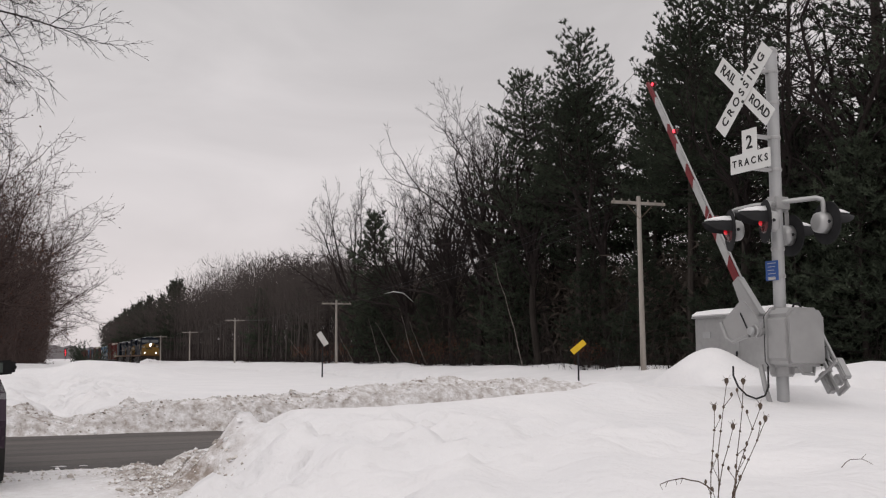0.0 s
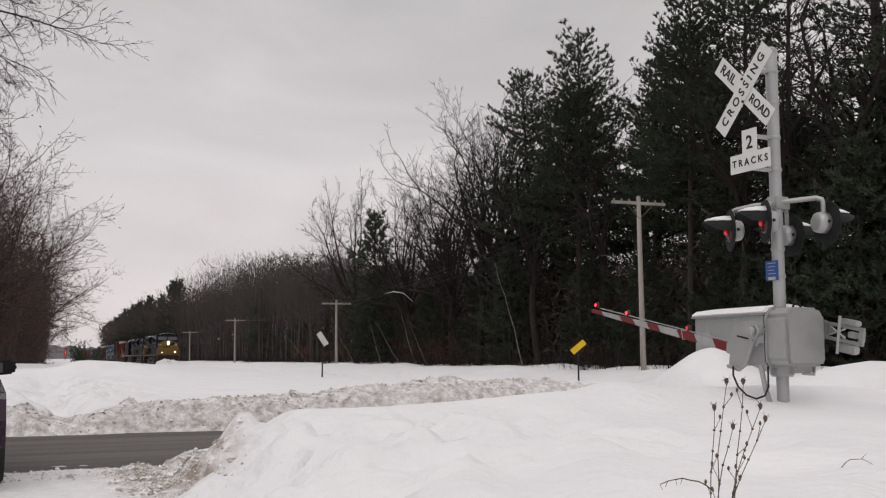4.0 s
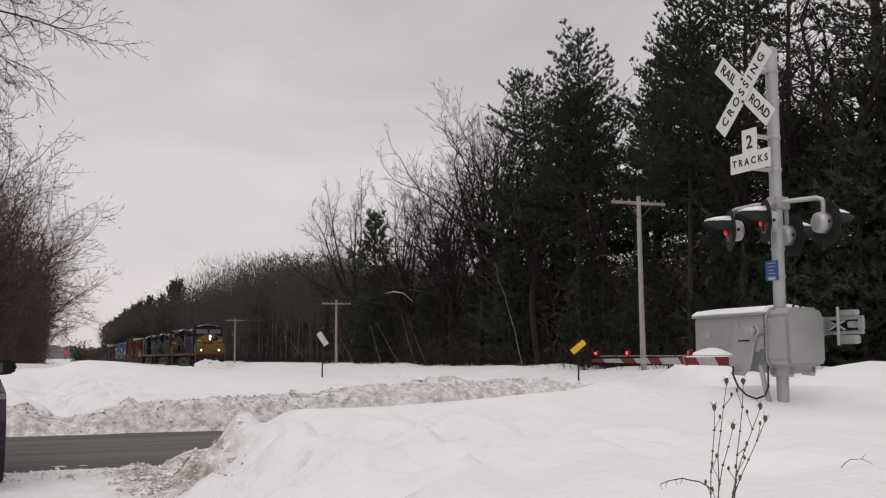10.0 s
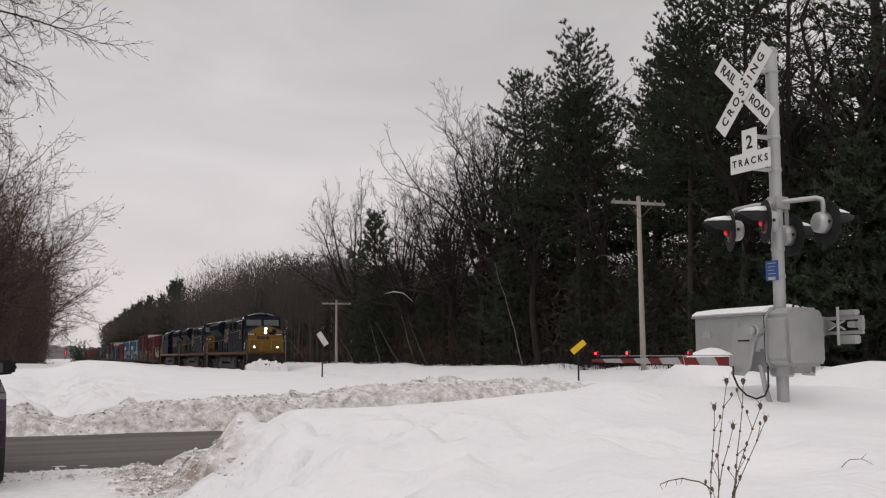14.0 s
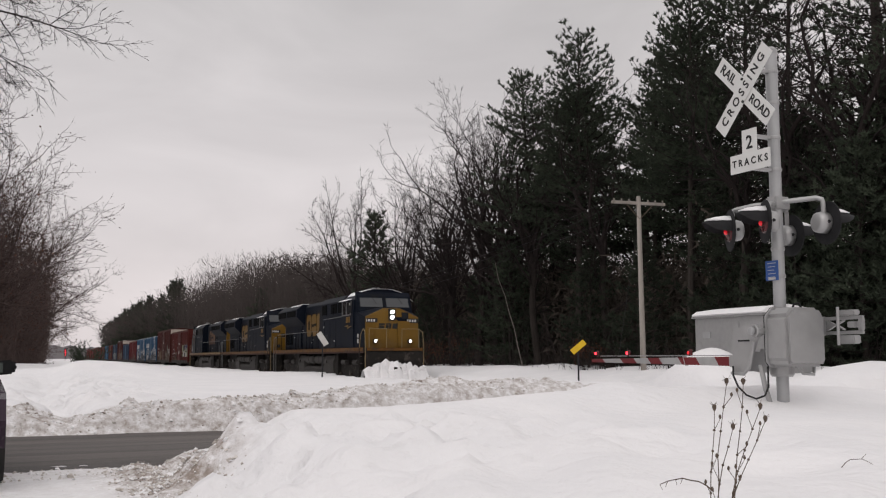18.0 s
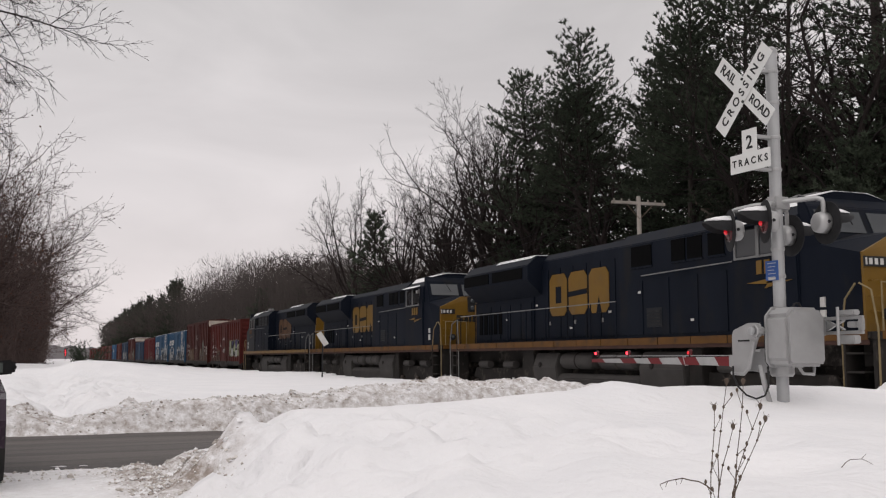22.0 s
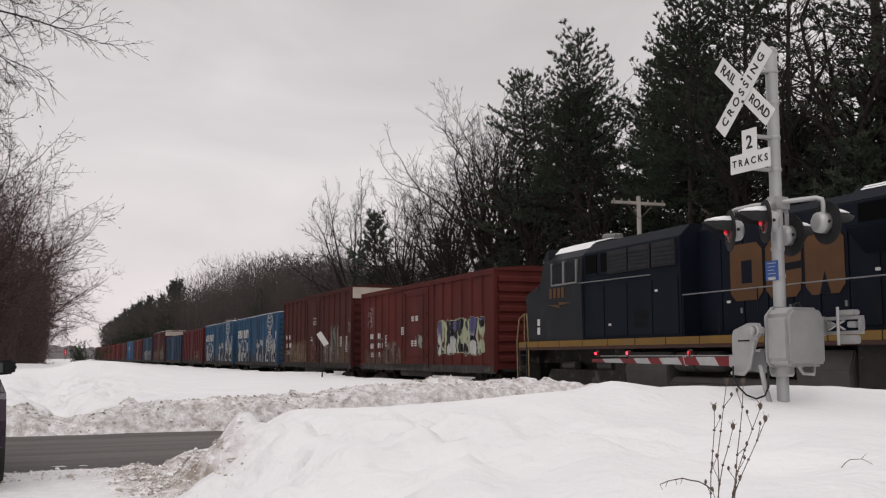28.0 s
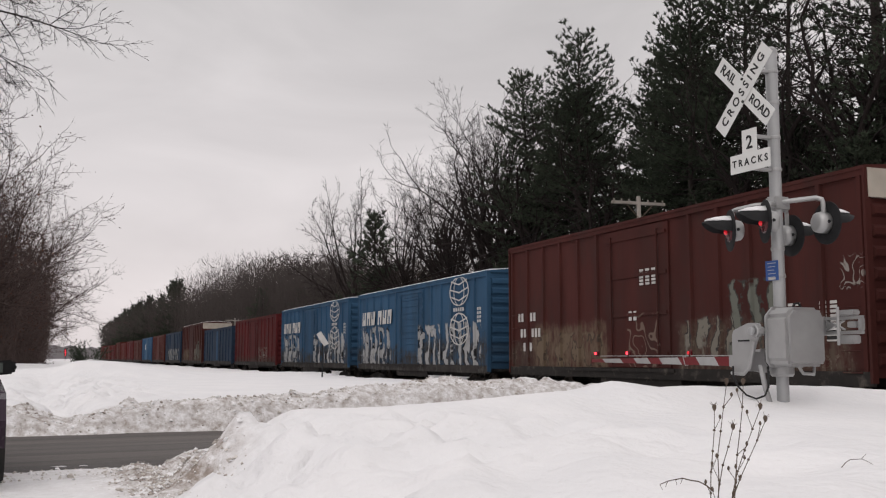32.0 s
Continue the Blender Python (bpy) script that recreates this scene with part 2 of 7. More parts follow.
class Shade:
    """Short forms for building shader nodes."""

    def __init__(self, m):
        self.nt = m.node_tree
        self.b = self.nt.nodes["Principled BSDF"]

    def node(self, kind, **inputs):
        n = self.nt.nodes.new(kind)
        for k, v in inputs.items():
            self.plug(n.inputs[k.replace("_", " ")], v)
        return n

    def plug(self, socket, v):
        if isinstance(v, bpy.types.NodeSocket):
            self.nt.links.new(v, socket)
        else:
            socket.default_value = v

    def math(self, op, a, b=0.0, clamp=False):
        n = self.nt.nodes.new("ShaderNodeMath")
        n.operation, n.use_clamp = op, clamp
        self.plug(n.inputs[0], a)
        self.plug(n.inputs[1], b)
        return n.outputs[0]

    def ramp(self, v, lo, hi):
        n = self.nt.nodes.new("ShaderNodeMapRange")
        n.interpolation_type = "SMOOTHSTEP"
        self.plug(n.inputs["Value"], v)
        n.inputs["From Min"].default_value, n.inputs["From Max"].default_value = lo, hi
        if lo > hi:
            n.inputs["From Min"].default_value, n.inputs["From Max"].default_value = hi, lo
            n.inputs["To Min"].default_value, n.inputs["To Max"].default_value = 1.0, 0.0
        return n.outputs[0]

    def noise(self, vec, scale, detail=4.0, rough=0.55):
        n = self.node("ShaderNodeTexNoise", Vector=vec, Scale=scale, Detail=detail, Roughness=rough)
        return n.outputs["Fac"]

    def mix(self, fac, a, b):
        n = self.nt.nodes.new("ShaderNodeMix")
        n.data_type = "RGBA"
        self.plug(n.inputs["Factor"], fac)
        for k, v in (("A", a), ("B", b)):
            self.plug(n.inputs[k], v if isinstance(v, bpy.types.NodeSocket) else (*v, 1))
        return n.outputs["Result"]

    def combine(self, x, y, z):
        return self.node("ShaderNodeCombineXYZ", X=x, Y=y, Z=z).outputs[0]


def side_paint(name, c, panels, dirt=0.35):
    """Boxcar paint with rain streaks, and areas (x0, x1, z0, z1, kind, colours) of grime and spray paint on the car's sides."""
    m = car_paint(name, c, dirt)
    h = Shade(m)
    col = h.b.inputs["Base Color"].links[0].from_socket
    pos = h.node("ShaderNodeTexCoord").outputs["Object"]
    sep = h.node("ShaderNodeSeparateXYZ", Vector=pos)
    x, z = sep.outputs["X"], sep.outputs["Z"]
    flat = h.combine(x, 0.0, z)
    # rain streaks down the side
    st = h.noise(h.combine(h.math("MULTIPLY", x, 7.0), 0.0, h.math("MULTIPLY", z, 0.5)), 1.0, 5.0, 0.6)
    col = h.mix(h.math("MULTIPLY", h.ramp(st, 0.50, 0.75), 0.45), col, tuple(v * 0.45 + 0.006 for v in c))
    for i, (x0, x1, z0, z1, kind, *cs) in enumerate(panels):
        off = 3.7 * i
        wob = h.noise(h.combine(h.math("ADD", x, off), 0.0, z), 2.2 if kind != "grime" else 1.3, 4.0, 0.6)
        k = {"grime": 0.9, "bubble": 0.5}.get(kind, 0.35)
        dx = h.math("MULTIPLY", h.math("SUBTRACT", wob, 0.5), k)
        xx, zz = h.math("ADD", x, dx), h.math("ADD", z, h.math("MULTIPLY", dx, 1.2))
        soft = {"grime": 0.18, "bubble": 0.10}.get(kind, 0.05)
        inside = h.math("MULTIPLY", h.math("MULTIPLY", h.ramp(xx, x0 - soft, x0 + soft), h.ramp(xx, x1 + soft, x1 - soft)),
                        h.math("MULTIPLY", h.ramp(zz, z0 - soft, z0 + soft), h.ramp(zz, z1 + soft, z1 - soft)))
        if kind == "grime":
            fine = h.noise(h.combine(h.math("MULTIPLY", x, 3.0), off, z), 1.6, 7.0, 0.7)
            col = h.mix(h.math("MULTIPLY", inside, h.ramp(fine, 0.30, 0.62)), col, cs[0])
            spot = h.noise(h.combine(h.math("MULTIPLY", x, 1.5), off + 5, z), 4.5, 5.0, 0.7)
            col = h.mix(h.math("MULTIPLY", inside, h.math("MULTIPLY", h.ramp(spot, 0.55, 0.68), 0.8)), col, cs[1])
        elif kind == "tag":
            # leaning strokes with a dark edge
            lean = h.math("ADD", h.math("MULTIPLY", xx, cs[2]), h.math("MULTIPLY", h.math("SINE", h.math("MULTIPLY", z, 5.0)), 0.9))
            bend = h.math("MULTIPLY", h.noise(h.combine(x, off, h.math("MULTIPLY", z, 0.6)), 2.6, 2.0), 9.0)
            fuzz = h.math("MULTIPLY", h.math("SUBTRACT", h.noise(h.combine(x, off, z), 9.0, 5.0, 0.7), 0.5), 1.6)
            w = h.math("ADD", h.math("SINE", h.math("ADD", lean, bend)), fuzz)
            ragged = h.ramp(h.noise(h.combine(x, off, z), 1.7, 4.0), 0.36, 0.46)
            on = h.math("MULTIPLY", inside, ragged)
            col = h.mix(h.math("MULTIPLY", on, h.ramp(w, -0.45, -0.2)), col, cs[1])
            col = h.mix(h.math("MULTIPLY", on, h.ramp(w, 0.10, 0.3)), col, cs[0])
        elif kind == "wire":
            # thin looping lines
            n1 = h.noise(h.combine(x, off, z), cs[1], 1.0)
            ln = h.math("ABSOLUTE", h.math("SUBTRACT", h.math("FRACT", h.math("MULTIPLY", n1, 7.0)), 0.5))
            col = h.mix(h.math("MULTIPLY", inside, h.ramp(ln, 0.14, 0.06)), col, cs[0])
        elif kind == "bubble":
            # rounded swelling letters: pale ragged halo, black outline, shaded fill
            cell = h.node("ShaderNodeTexVoronoi", Vector=h.combine(h.math("MULTIPLY", xx, 1.0), 0.0, h.math("MULTIPLY", z, 0.55)), Scale=1.55, Randomness=0.6)
            cell.voronoi_dimensions = "3D"
            d = h.math("ADD", cell.outputs["Distance"], h.math("MULTIPLY", h.math("SUBTRACT", 1.0, inside), 1.4))
            spike = h.math("MULTIPLY", h.math("SUBTRACT", h.noise(h.combine(h.math("MULTIPLY", x, 2.4), off, z), 3.2, 3.0), 0.5), 0.9)
            dd = h.math("ADD", d, spike)
            col = h.mix(h.ramp(dd, 0.86, 0.74), col, cs[0])
            col = h.mix(h.ramp(d, 0.60, 0.56), col, (0.012, 0.012, 0.014))
            mid = (z0 + z1) / 2
            fill = h.mix(h.ramp(h.math("ADD", z, dx), mid - 0.15, mid + 0.3), cs[1], cs[2])
            col = h.mix(h.ramp(d, 0.46, 0.42), col, fill)
    h.plug(h.b.inputs["Base Color"], col)
    return m


BLACK_S, PALE_S = (0.014, 0.014, 0.016), (0.20, 0.20, 0.17)
SOOT_S = (0.035, 0.031, 0.029)
M_SIDERED = side_paint("sprayed_red_side", (0.088, 0.0175, 0.0145), [
    (-7.6, -2.0, 0.9, 1.75, "grime", (0.075, 0.05, 0.04), (0.16, 0.13, 0.11)), (-4.4, -2.3, 1.0, 2.15, "tag", (0.12, 0.09, 0.07), SOOT_S, 7.0),
    (2.3, 7.0, 1.55, 2.95, "bubble", (0.27, 0.29, 0.20), (0.36, 0.36, 0.35), (0.075, 0.065, 0.14)), (-0.1, 0.75, 1.9, 2.4, "tag", PALE_S, BLACK_S, 9.0),
    (-6.9, -6.2, 2.95, 3.85, "wire", (0.30, 0.28, 0.27), 2.4), (-5.5, -4.7, 2.15, 2.4, "wire", (0.08, 0.16, 0.15), 3.0)])
M_SIDEBROWN = side_paint("sprayed_brown_side", (0.066, 0.0175, 0.0145), [
    (-7.8, -6.3, 0.9, 1.9, "grime", (0.06, 0.04, 0.032), (0.15, 0.12, 0.10)), (-6.3, -1.7, 0.9, 2.4, "grime", (0.12, 0.085, 0.06), (0.075, 0.055, 0.04)), (1.6, 7.4, 0.9, 2.3, "grime", (0.085, 0.062, 0.048), (0.17, 0.15, 0.12)),
    (1.9, 4.0, 1.3, 2.4, "tag", (0.17, 0.155, 0.13), SOOT_S, 11.0), (3.6, 5.3, 1.4, 3.2, "tag", (0.13, 0.135, 0.115), (0.045, 0.045, 0.04), 9.0), (-6.1, -2.0, 1.2, 2.2, "tag", (0.13, 0.095, 0.065), (0.055, 0.04, 0.03), 5.0),
    (7.2, 7.8, 2.85, 3.45, "wire", (0.24, 0.22, 0.20), 2.6), (-0.6, 0.9, 1.2, 2.6, "wire", (0.14, 0.10, 0.08), 1.3)], 0.4)
M_SIDEBLUE = side_paint("sprayed_blue_side", (0.036, 0.092, 0.168), [
    (-7.9, -2.0, 0.9, 2.0, "grime", SOOT_S, (0.11, 0.105, 0.10)), (1.2, 7.8, 0.9, 2.2, "grime", SOOT_S, (0.11, 0.105, 0.10)), (-1.9, 1.2, 0.9, 1.7, "grime", SOOT_S, (0.07, 0.07, 0.07)),
    (-7.4, -3.0, 1.1, 2.9, "tag", (0.30, 0.30, 0.30), BLACK_S, 10.0), (0.8, 7.2, 1.0, 2.8, "tag", (0.32, 0.32, 0.32), BLACK_S, 9.0)], 0.3)
M_SIDEDEEP = side_paint("sprayed_deep_red_side", (0.105, 0.016, 0.017), [(1.5, 5.0, 1.2, 2.2, "wire", PALE_S, 1.8), (-7.6, 7.6, 0.9, 1.5, "grime", (0.05, 0.03, 0.026), (0.10, 0.08, 0.07))])
M_SIDENAVY = side_paint("sprayed_navy_side", (0.025, 0.045, 0.08), [(-5.5, 6.0, 1.2, 2.6, "tag", (0.22, 0.22, 0.21), BLACK_S, 3.0)])


# ---- mesh helpers ----
class Build:
    """Gathers vertices and faces of one mesh."""

    def __init__(self):
        self.v, self.f = [], []

    def add(self, vs, fs):
        o = len(self.v)
        self.v.extend(vs)
        self.f.extend([tuple(i + o for i in f) for f in fs])
        return self

    def box(self, x0, x1, y0, y1, z0, z1, m=None):
        vs = [(x, y, z) for x in (x0, x1) for y in (y0, y1) for z in (z0, z1)]
        if m:
            vs = [tuple(m @ Vector(p)) for p in vs]
        return self.add(vs, [(0, 1, 3, 2), (4, 6, 7, 5), (0, 4, 5, 1), (2, 3, 7, 6), (0, 2, 6, 4), (1, 5, 7, 3)])

    def cham(self, x0, x1, y0, y1, z0, z1, c):
        """Box with chamfered vertical and top edges along its length."""
        return self.prism([(y0, z0), (y1, z0), (y1, z1 - c), (y1 - c, z1), (y0 + c, z1), (y0, z1 - c)], x0, x1)

    def prism(self, pts, a0, a1, axis="x", inset=0.0):
        """Outline pts swept from a0 to a1 along axis; the outline holds the other two coordinates in order."""
        n = len(pts)

        def put(p, a):
            return {"x": (a, p[0], p[1]), "y": (p[0], a, p[1]), "z": (p[0], p[1], a)}[axis]

        vs = [put(p, a0) for p in pts] + [put(p, a1) for p in pts]
        fs = [tuple(range(n)), tuple(range(2 * n - 1, n - 1, -1))]
        fs += [(i, i + n, (i + 1) % n + n, (i + 1) % n) for i in range(n)]
        return self.add(vs, fs)

    def tube(self, p0, p1, r0, r1=None, n=8, caps=True):
        r1 = r0 if r1 is None else r1
        p0, p1 = Vector(p0), Vector(p1)
        d = (p1 - p0).normalized()
        u = d.orthogonal().normalized()
        w = d.cross(u)
        ring = [(math.cos(2 * math.pi * i / n), math.sin(2 * math.pi * i / n)) for i in range(n)]
        vs = [tuple(p + r * (c * u + s * w)) for p, r in ((p0, r0), (p1, r1)) for c, s in ring]
        fs = [(i, (i + 1) % n, (i + 1) % n + n, i + n) for i in range(n)]
        if caps:
            fs += [tuple(range(n - 1, -1, -1)), tuple(range(n, 2 * n))]
        return self.add(vs, fs)

    def sweep(self, pts, radii, n=6, caps=True):
        """One connected round bar through pts."""
        P = [Vector(p) for p in pts]
        k = len(P)
        u = None
        vs, fs = [], []
        for i in range(k):
            d = (P[min(i + 1, k - 1)] - P[max(i - 1, 0)]).normalized()
            u = d.orthogonal().normalized() if u is None else (u - d * u.dot(d)).normalized()
            w = d.cross(u)
            r = radii[i]
            vs += [tuple(P[i] + r * (math.cos(2 * math.pi * j / n) * u + math.sin(2 * math.pi * j / n) * w)) for j in range(n)]
        for i in range(k - 1):
            for j in range(n):
                a, b = i * n + j, i * n + (j + 1) % n
                fs.append((a, b, b + n, a + n))
        if caps:
            fs += [tuple(range(n - 1, -1, -1)), tuple(range((k - 1) * n, k * n))]
        return self.add(vs, fs)

    def path(self, pts, r, n=6):
        return self.sweep(pts, [r] * len(pts), n)

    def lathe(self, profile, centre, axis, n=20):
        """Profile of (radius, along) turned about axis through centre."""
        d = Vector(axis).normalized()
        u = d.orthogonal().normalized()
        w = d.cross(u)
        c = Vector(centre)
        vs, fs = [], []
        for r, h in profile:
            for i in range(n):
                a = 2 * math.pi * i / n
                vs.append(tuple(c + h * d + r * (math.cos(a) * u + math.sin(a) * w)))
        for k in range(len(profile) - 1):
            for i in range(n):
                j = (i + 1) % n
                fs.append((k * n + i, k * n + j, k * n + n + j, k * n + n + i))
        fs.append(tuple(range(n - 1, -1, -1)))
        fs.append(tuple(range((len(profile) - 1) * n, len(profile) * n)))
        return self.add(vs, fs)

    def mesh(self, name, material, bevel=0.0, smooth=False):
        me = bpy.data.meshes.new(name)
        me.from_pydata(self.v, [], self.f)
        bm = bmesh.new()
        bm.from_mesh(me)
        if len(bm.faces) < 20000:
            bmesh.ops.recalc_face_normals(bm, faces=bm.faces[:])
        if bevel:
            bmesh.ops.bevel(bm, geom=bm.edges[:], offset=bevel, segments=2, affect="EDGES", clamp_overlap=True)
        bm.to_mesh(me)
        bm.free()
        if material:
            me.materials.append(material)
        if smooth:
            me.polygons.foreach_set("use_smooth", [True] * len(me.polygons))
        return me


def part(name, b, material, parent=None, label="", bevel=0.0, smooth=False, at=None):
    """Links one mesh object under a thing or a part."""
    ob = new(name, b.mesh(name, material, bevel, smooth) if isinstance(b, Build) else b)
    if parent:
        ob.parent = parent
    if at is not None:
        ob.matrix_basis = at
    return tagged(ob, label=label)


def thing(name, label, category, m=None, group="", kind=""):
    ob = new(name)
    ob.empty_display_size = 0.3
    if m is not None:
        ob.matrix_basis = m
    return tagged(ob, label, category, group, kind)


def vnoise(x, y, seed=0):
    """Smooth value noise on arrays, 0..1."""
    xi, yi = np.floor(x).astype(np.int64), np.floor(y).astype(np.int64)
    fx, fy = x - xi, y - yi
    fx, fy = fx * fx * (3 - 2 * fx), fy * fy * (3 - 2 * fy)

    def hsh(a, b):
        h = (a * 374761393 + b * 668265263 + seed * 974634777) & 0xFFFFFFFF
        h = ((h ^ (h >> 13)) * 1274126177) & 0xFFFFFFFF
        return ((h ^ (h >> 16)) & 0xFFFF) / 65535.0

    a, b, c, d = hsh(xi, yi), hsh(xi + 1, yi), hsh(xi, yi + 1), hsh(xi + 1, yi + 1)
    return (a * (1 - fx) + b * fx) * (1 - fy) + (c * (1 - fx) + d * fx) * fy


def sstep(e0, e1, x):
    t = np.clip((x - e0) / (e1 - e0), 0, 1)
    return t * t * (3 - 2 * t)


# ---- plan: track and road directions ----
TH = radians(21.52)
TD = Vector((-math.sin(TH), math.cos(TH), 0))   # along the track, away
TN = Vector((math.cos(TH), math.sin(TH), 0))    # across the track, away
Q_FAR, Q_NEAR = 15.92, 11.65                    # centre lines of the two tracks
RB = radians(26.5)
RD = Vector((math.cos(RB), math.sin(RB), 0))    # along the road
RG = Vector((-math.sin(RB), math.cos(RB), 0))   # across the road, away
TRACK_RZ = -90 + 21.52


def tr(s, q, z=0.0):
    return TN * q + TD * s + Vector((0, 0, z))


def rd(a, lat, z=0.0):
    return RD * a + RG * lat + Vector((0, 0, z))


def lines(fine0, fine1, step, lo, hi, grow):
    """Grid lines, even between fine0 and fine1 and growing outwards."""
    mid = list(np.arange(fine0, fine1 + 1e-6, step))
    d, x = step, fine1
    right = []
    while x < hi:
        d *= grow
        x += d
        right.append(x)
    d, x = step, fine0
    left = []
    while x > lo:
        d *= grow
        x -= d
        left.append(x)
    return np.array(left[::-1] + mid + right)


def ground_height(x, y):
    """Height of the snow and the sand in it."""
    q, s = x * TN.x + y * TN.y, x * TD.x + y * TD.y
    a, lat = x * RD.x + y * RD.y, x * RG.x + y * RG.y
    n1, n2, n3 = vnoise(x / 3.1, y / 3.1, 1), vnoise(x / 0.9, y / 0.9, 2), vnoise(x / 0.28, y / 0.28, 3)
    n4, n5 = vnoise(x / 11, y / 11, 4), vnoise(x / 0.12, y / 0.12, 5)
    far = sstep(60, 400, np.hypot(x, y))
    h = 0.62 + 0.14 * (n4 - 0.5) + 0.10 * (n1 - 0.5) + 0.03 * (n2 - 0.5)
    # ground beyond the tracks, with a berm along the wood
    h = h + sstep(18.3, 21.5, q) * (0.28 + 0.35 * (n1 - 0.4) + 0.12 * (n2 - 0.5))
    # trench ploughed for the train, and shallow ruts of the buried track
    tren = sstep(13.75, 14.15, q) * (1 - sstep(17.7, 18.2, q))
    h = h * (1 - tren) + tren * (-0.06 + 0.05 * n2)
    for qq in (Q_NEAR - 0.72, Q_NEAR + 0.72):
        h = h - 0.07 * np.exp(-((q - qq) / 0.16) ** 2) * (0.4 + n1)
    # snowmobile trail beside the tracks
    h = h - 0.34 * np.exp(-((q - 0.1 - 0.8 * (vnoise(s / 5, s * 0, 8) - 0.5)) / 0.46) ** 2) * sstep(14, 20, s) * (0.35 + n2)
    # near field between the road and the camera, with the ploughed crest along the road
    near = (1 - sstep(10.1, 10.9, lat)) * sstep(1.7, 3.0, a + 0.9 * (n2 - 0.5) + 0.5 * (n3 - 0.5))
    n6 = vnoise(x / 0.5 + 0.3 * n1, y / 0.5, 6)
    bill = np.abs(vnoise(x / 0.36 + n2, y / 0.36, 9) - 0.5) * 2 + 0.5 * np.abs(vnoise(x / 0.17, y / 0.17 + n2, 10) - 0.5) * 2
    lump = (1 - sstep(3.0, 5.2, a + 0.35 * (lat - 9) + 1.2 * (n1 - 0.5)))
    lump = lump * sstep(4.6, 6.6, lat)
    base = 0.71 + (0.19 * bill - 0.06) * lump + 0.02 * lat + 0.17 * (n6 - 0.5) * (1 - sstep(4.0, 7.5, a + 0.25 * (lat - 8))) + 0.13 * (n1 - 0.5) + 0.06 * (n2 - 0.5) + 0.012 * (n3 - 0.5)
    crest = np.interp(a, [2.2, 3.2, 4.2, 5.2, 6.6, 7.1, 7.8, 8.5, 10.7, 12.5, 16], [0.68, 0.94, 0.94, 0.99, 1.09, 1.20, 1.10, 1.13, 1.09, 0.96, 0.95])
    wide = np.interp(a, [2, 3.5, 5, 20], [1.1, 1.0, 0.75, 0.6])
    field = base + (crest - base) * np.exp(-((lat - 9.75) / wide) ** 2) + 0.05 * (n2 - 0.5) * sstep(7, 9, lat)
    h = np.where(lat < 10.9, near * field + (1 - near) * (0.30 + 0.05 * n2 + 0.03 * n3), h)
    # road corridor
    road = sstep(9.9, 10.9, lat + 0.35 * (n2 - 0.5)) * (1 - sstep(17.3, 18.0, lat + 0.3 * (n2 - 0.5)))
    slush = (1 - sstep(11.6, 12.4, lat + 0.8 * (n2 - 0.5) + 0.5 * (n3 - 0.5)))
    cor = 0.10 + slush * (0.075 + 0.10 * n2 + 0.06 * n3) * np.maximum(sstep(0.35, 0.6, vnoise(x / 1.4, y / 0.5, 12)), 1 - sstep(11.5, 11.9, lat + 0.3 * (n2 - 0.5)))
    # ridge of slush along the near wheel track
    cor = cor + 0.10 * np.exp(-((lat - 12.5 - 0.3 * (n1 - 0.5)) / 0.15) ** 2) * (0.5 + 0.5 * n2 + 0.5 * n3) * (1 - sstep(1.6, 2.6, a))
    h = h * (1 - road) + road * cor
    # ploughed banks, sandy
    rise = sstep(-2, 10, a)
    crest = np.exp(-((lat - 18.5) / 0.75) ** 2) * (1 - sstep(11.6, 13.2, q + 1.2 * n1))
    h = h + crest * ((-0.12 + 0.42 * rise) + 0.22 * (n2 - 0.5) + 0.12 * (n3 - 0.5))
    h = h + crest * 0.10 * (bill - 0.6)
    # churned snow round the trail
    churn = np.exp(-((q - 0.6) / 1.9) ** 2) * sstep(15, 19, s) * (1 - sstep(42, 60, s)) * sstep(18.8, 19.6, lat)
    h = h + churn * 0.30 * (bill - 0.6) * sstep(0.25, 0.55, n1 + 0.3 * (n2 - 0.5))
    end = np.exp(-((a - 1.9) / 0.5) ** 2) * sstep(7.6, 8.6, lat) * (1 - sstep(10.6, 11.4, lat))
    h = h + end * (0.08 * (n2 - 0.3) + 0.08 * (n3 - 0.4) + 0.07 * bill)
    dirt = np.clip(sstep(16.9, 17.4, lat) * (1 - sstep(18.7, 19.6, lat + 0.9 * (n1 - 0.5))) * (1 - sstep(12, 14.5, q)), 0, 1)
    dirt = np.maximum(dirt, 1.7 * np.exp(-((a - 1.8) / 0.42) ** 2) * sstep(7.6, 8.4, lat) * (1 - sstep(10.2, 11.0, lat)))
    dirt = np.maximum(dirt, 0.35 * sstep(9.5, 10.5, lat) * (1 - sstep(12.6, 13.2, lat)) * (1 - sstep(2, 6, a)))
    dirt = np.maximum(dirt, 0.22 * (1 - sstep(1.0, 2.2, a)) * (1 - sstep(12, 13, lat)))
    h = h + 0.02 * (n5 - 0.5) * (0.3 + dirt)
    # ploughed heaps beyond the tracks
    for hx, hy, hh, rx in ((8.35, 31.4, 1.15, 1.35), (10.6, 26.6, 0.45, 1.6), (13.2, 28.0, 0.5, 2.0), (-14.0, 40.0, 0.75, 3.4), (-23.0, 56.0, 0.6, 4.5)):
        h = h + hh * np.exp(-((x - hx) ** 2 + (y - hy) ** 2) / rx ** 2)
    # level country far off
    return h * (1 - far) + far * 0.7, dirt


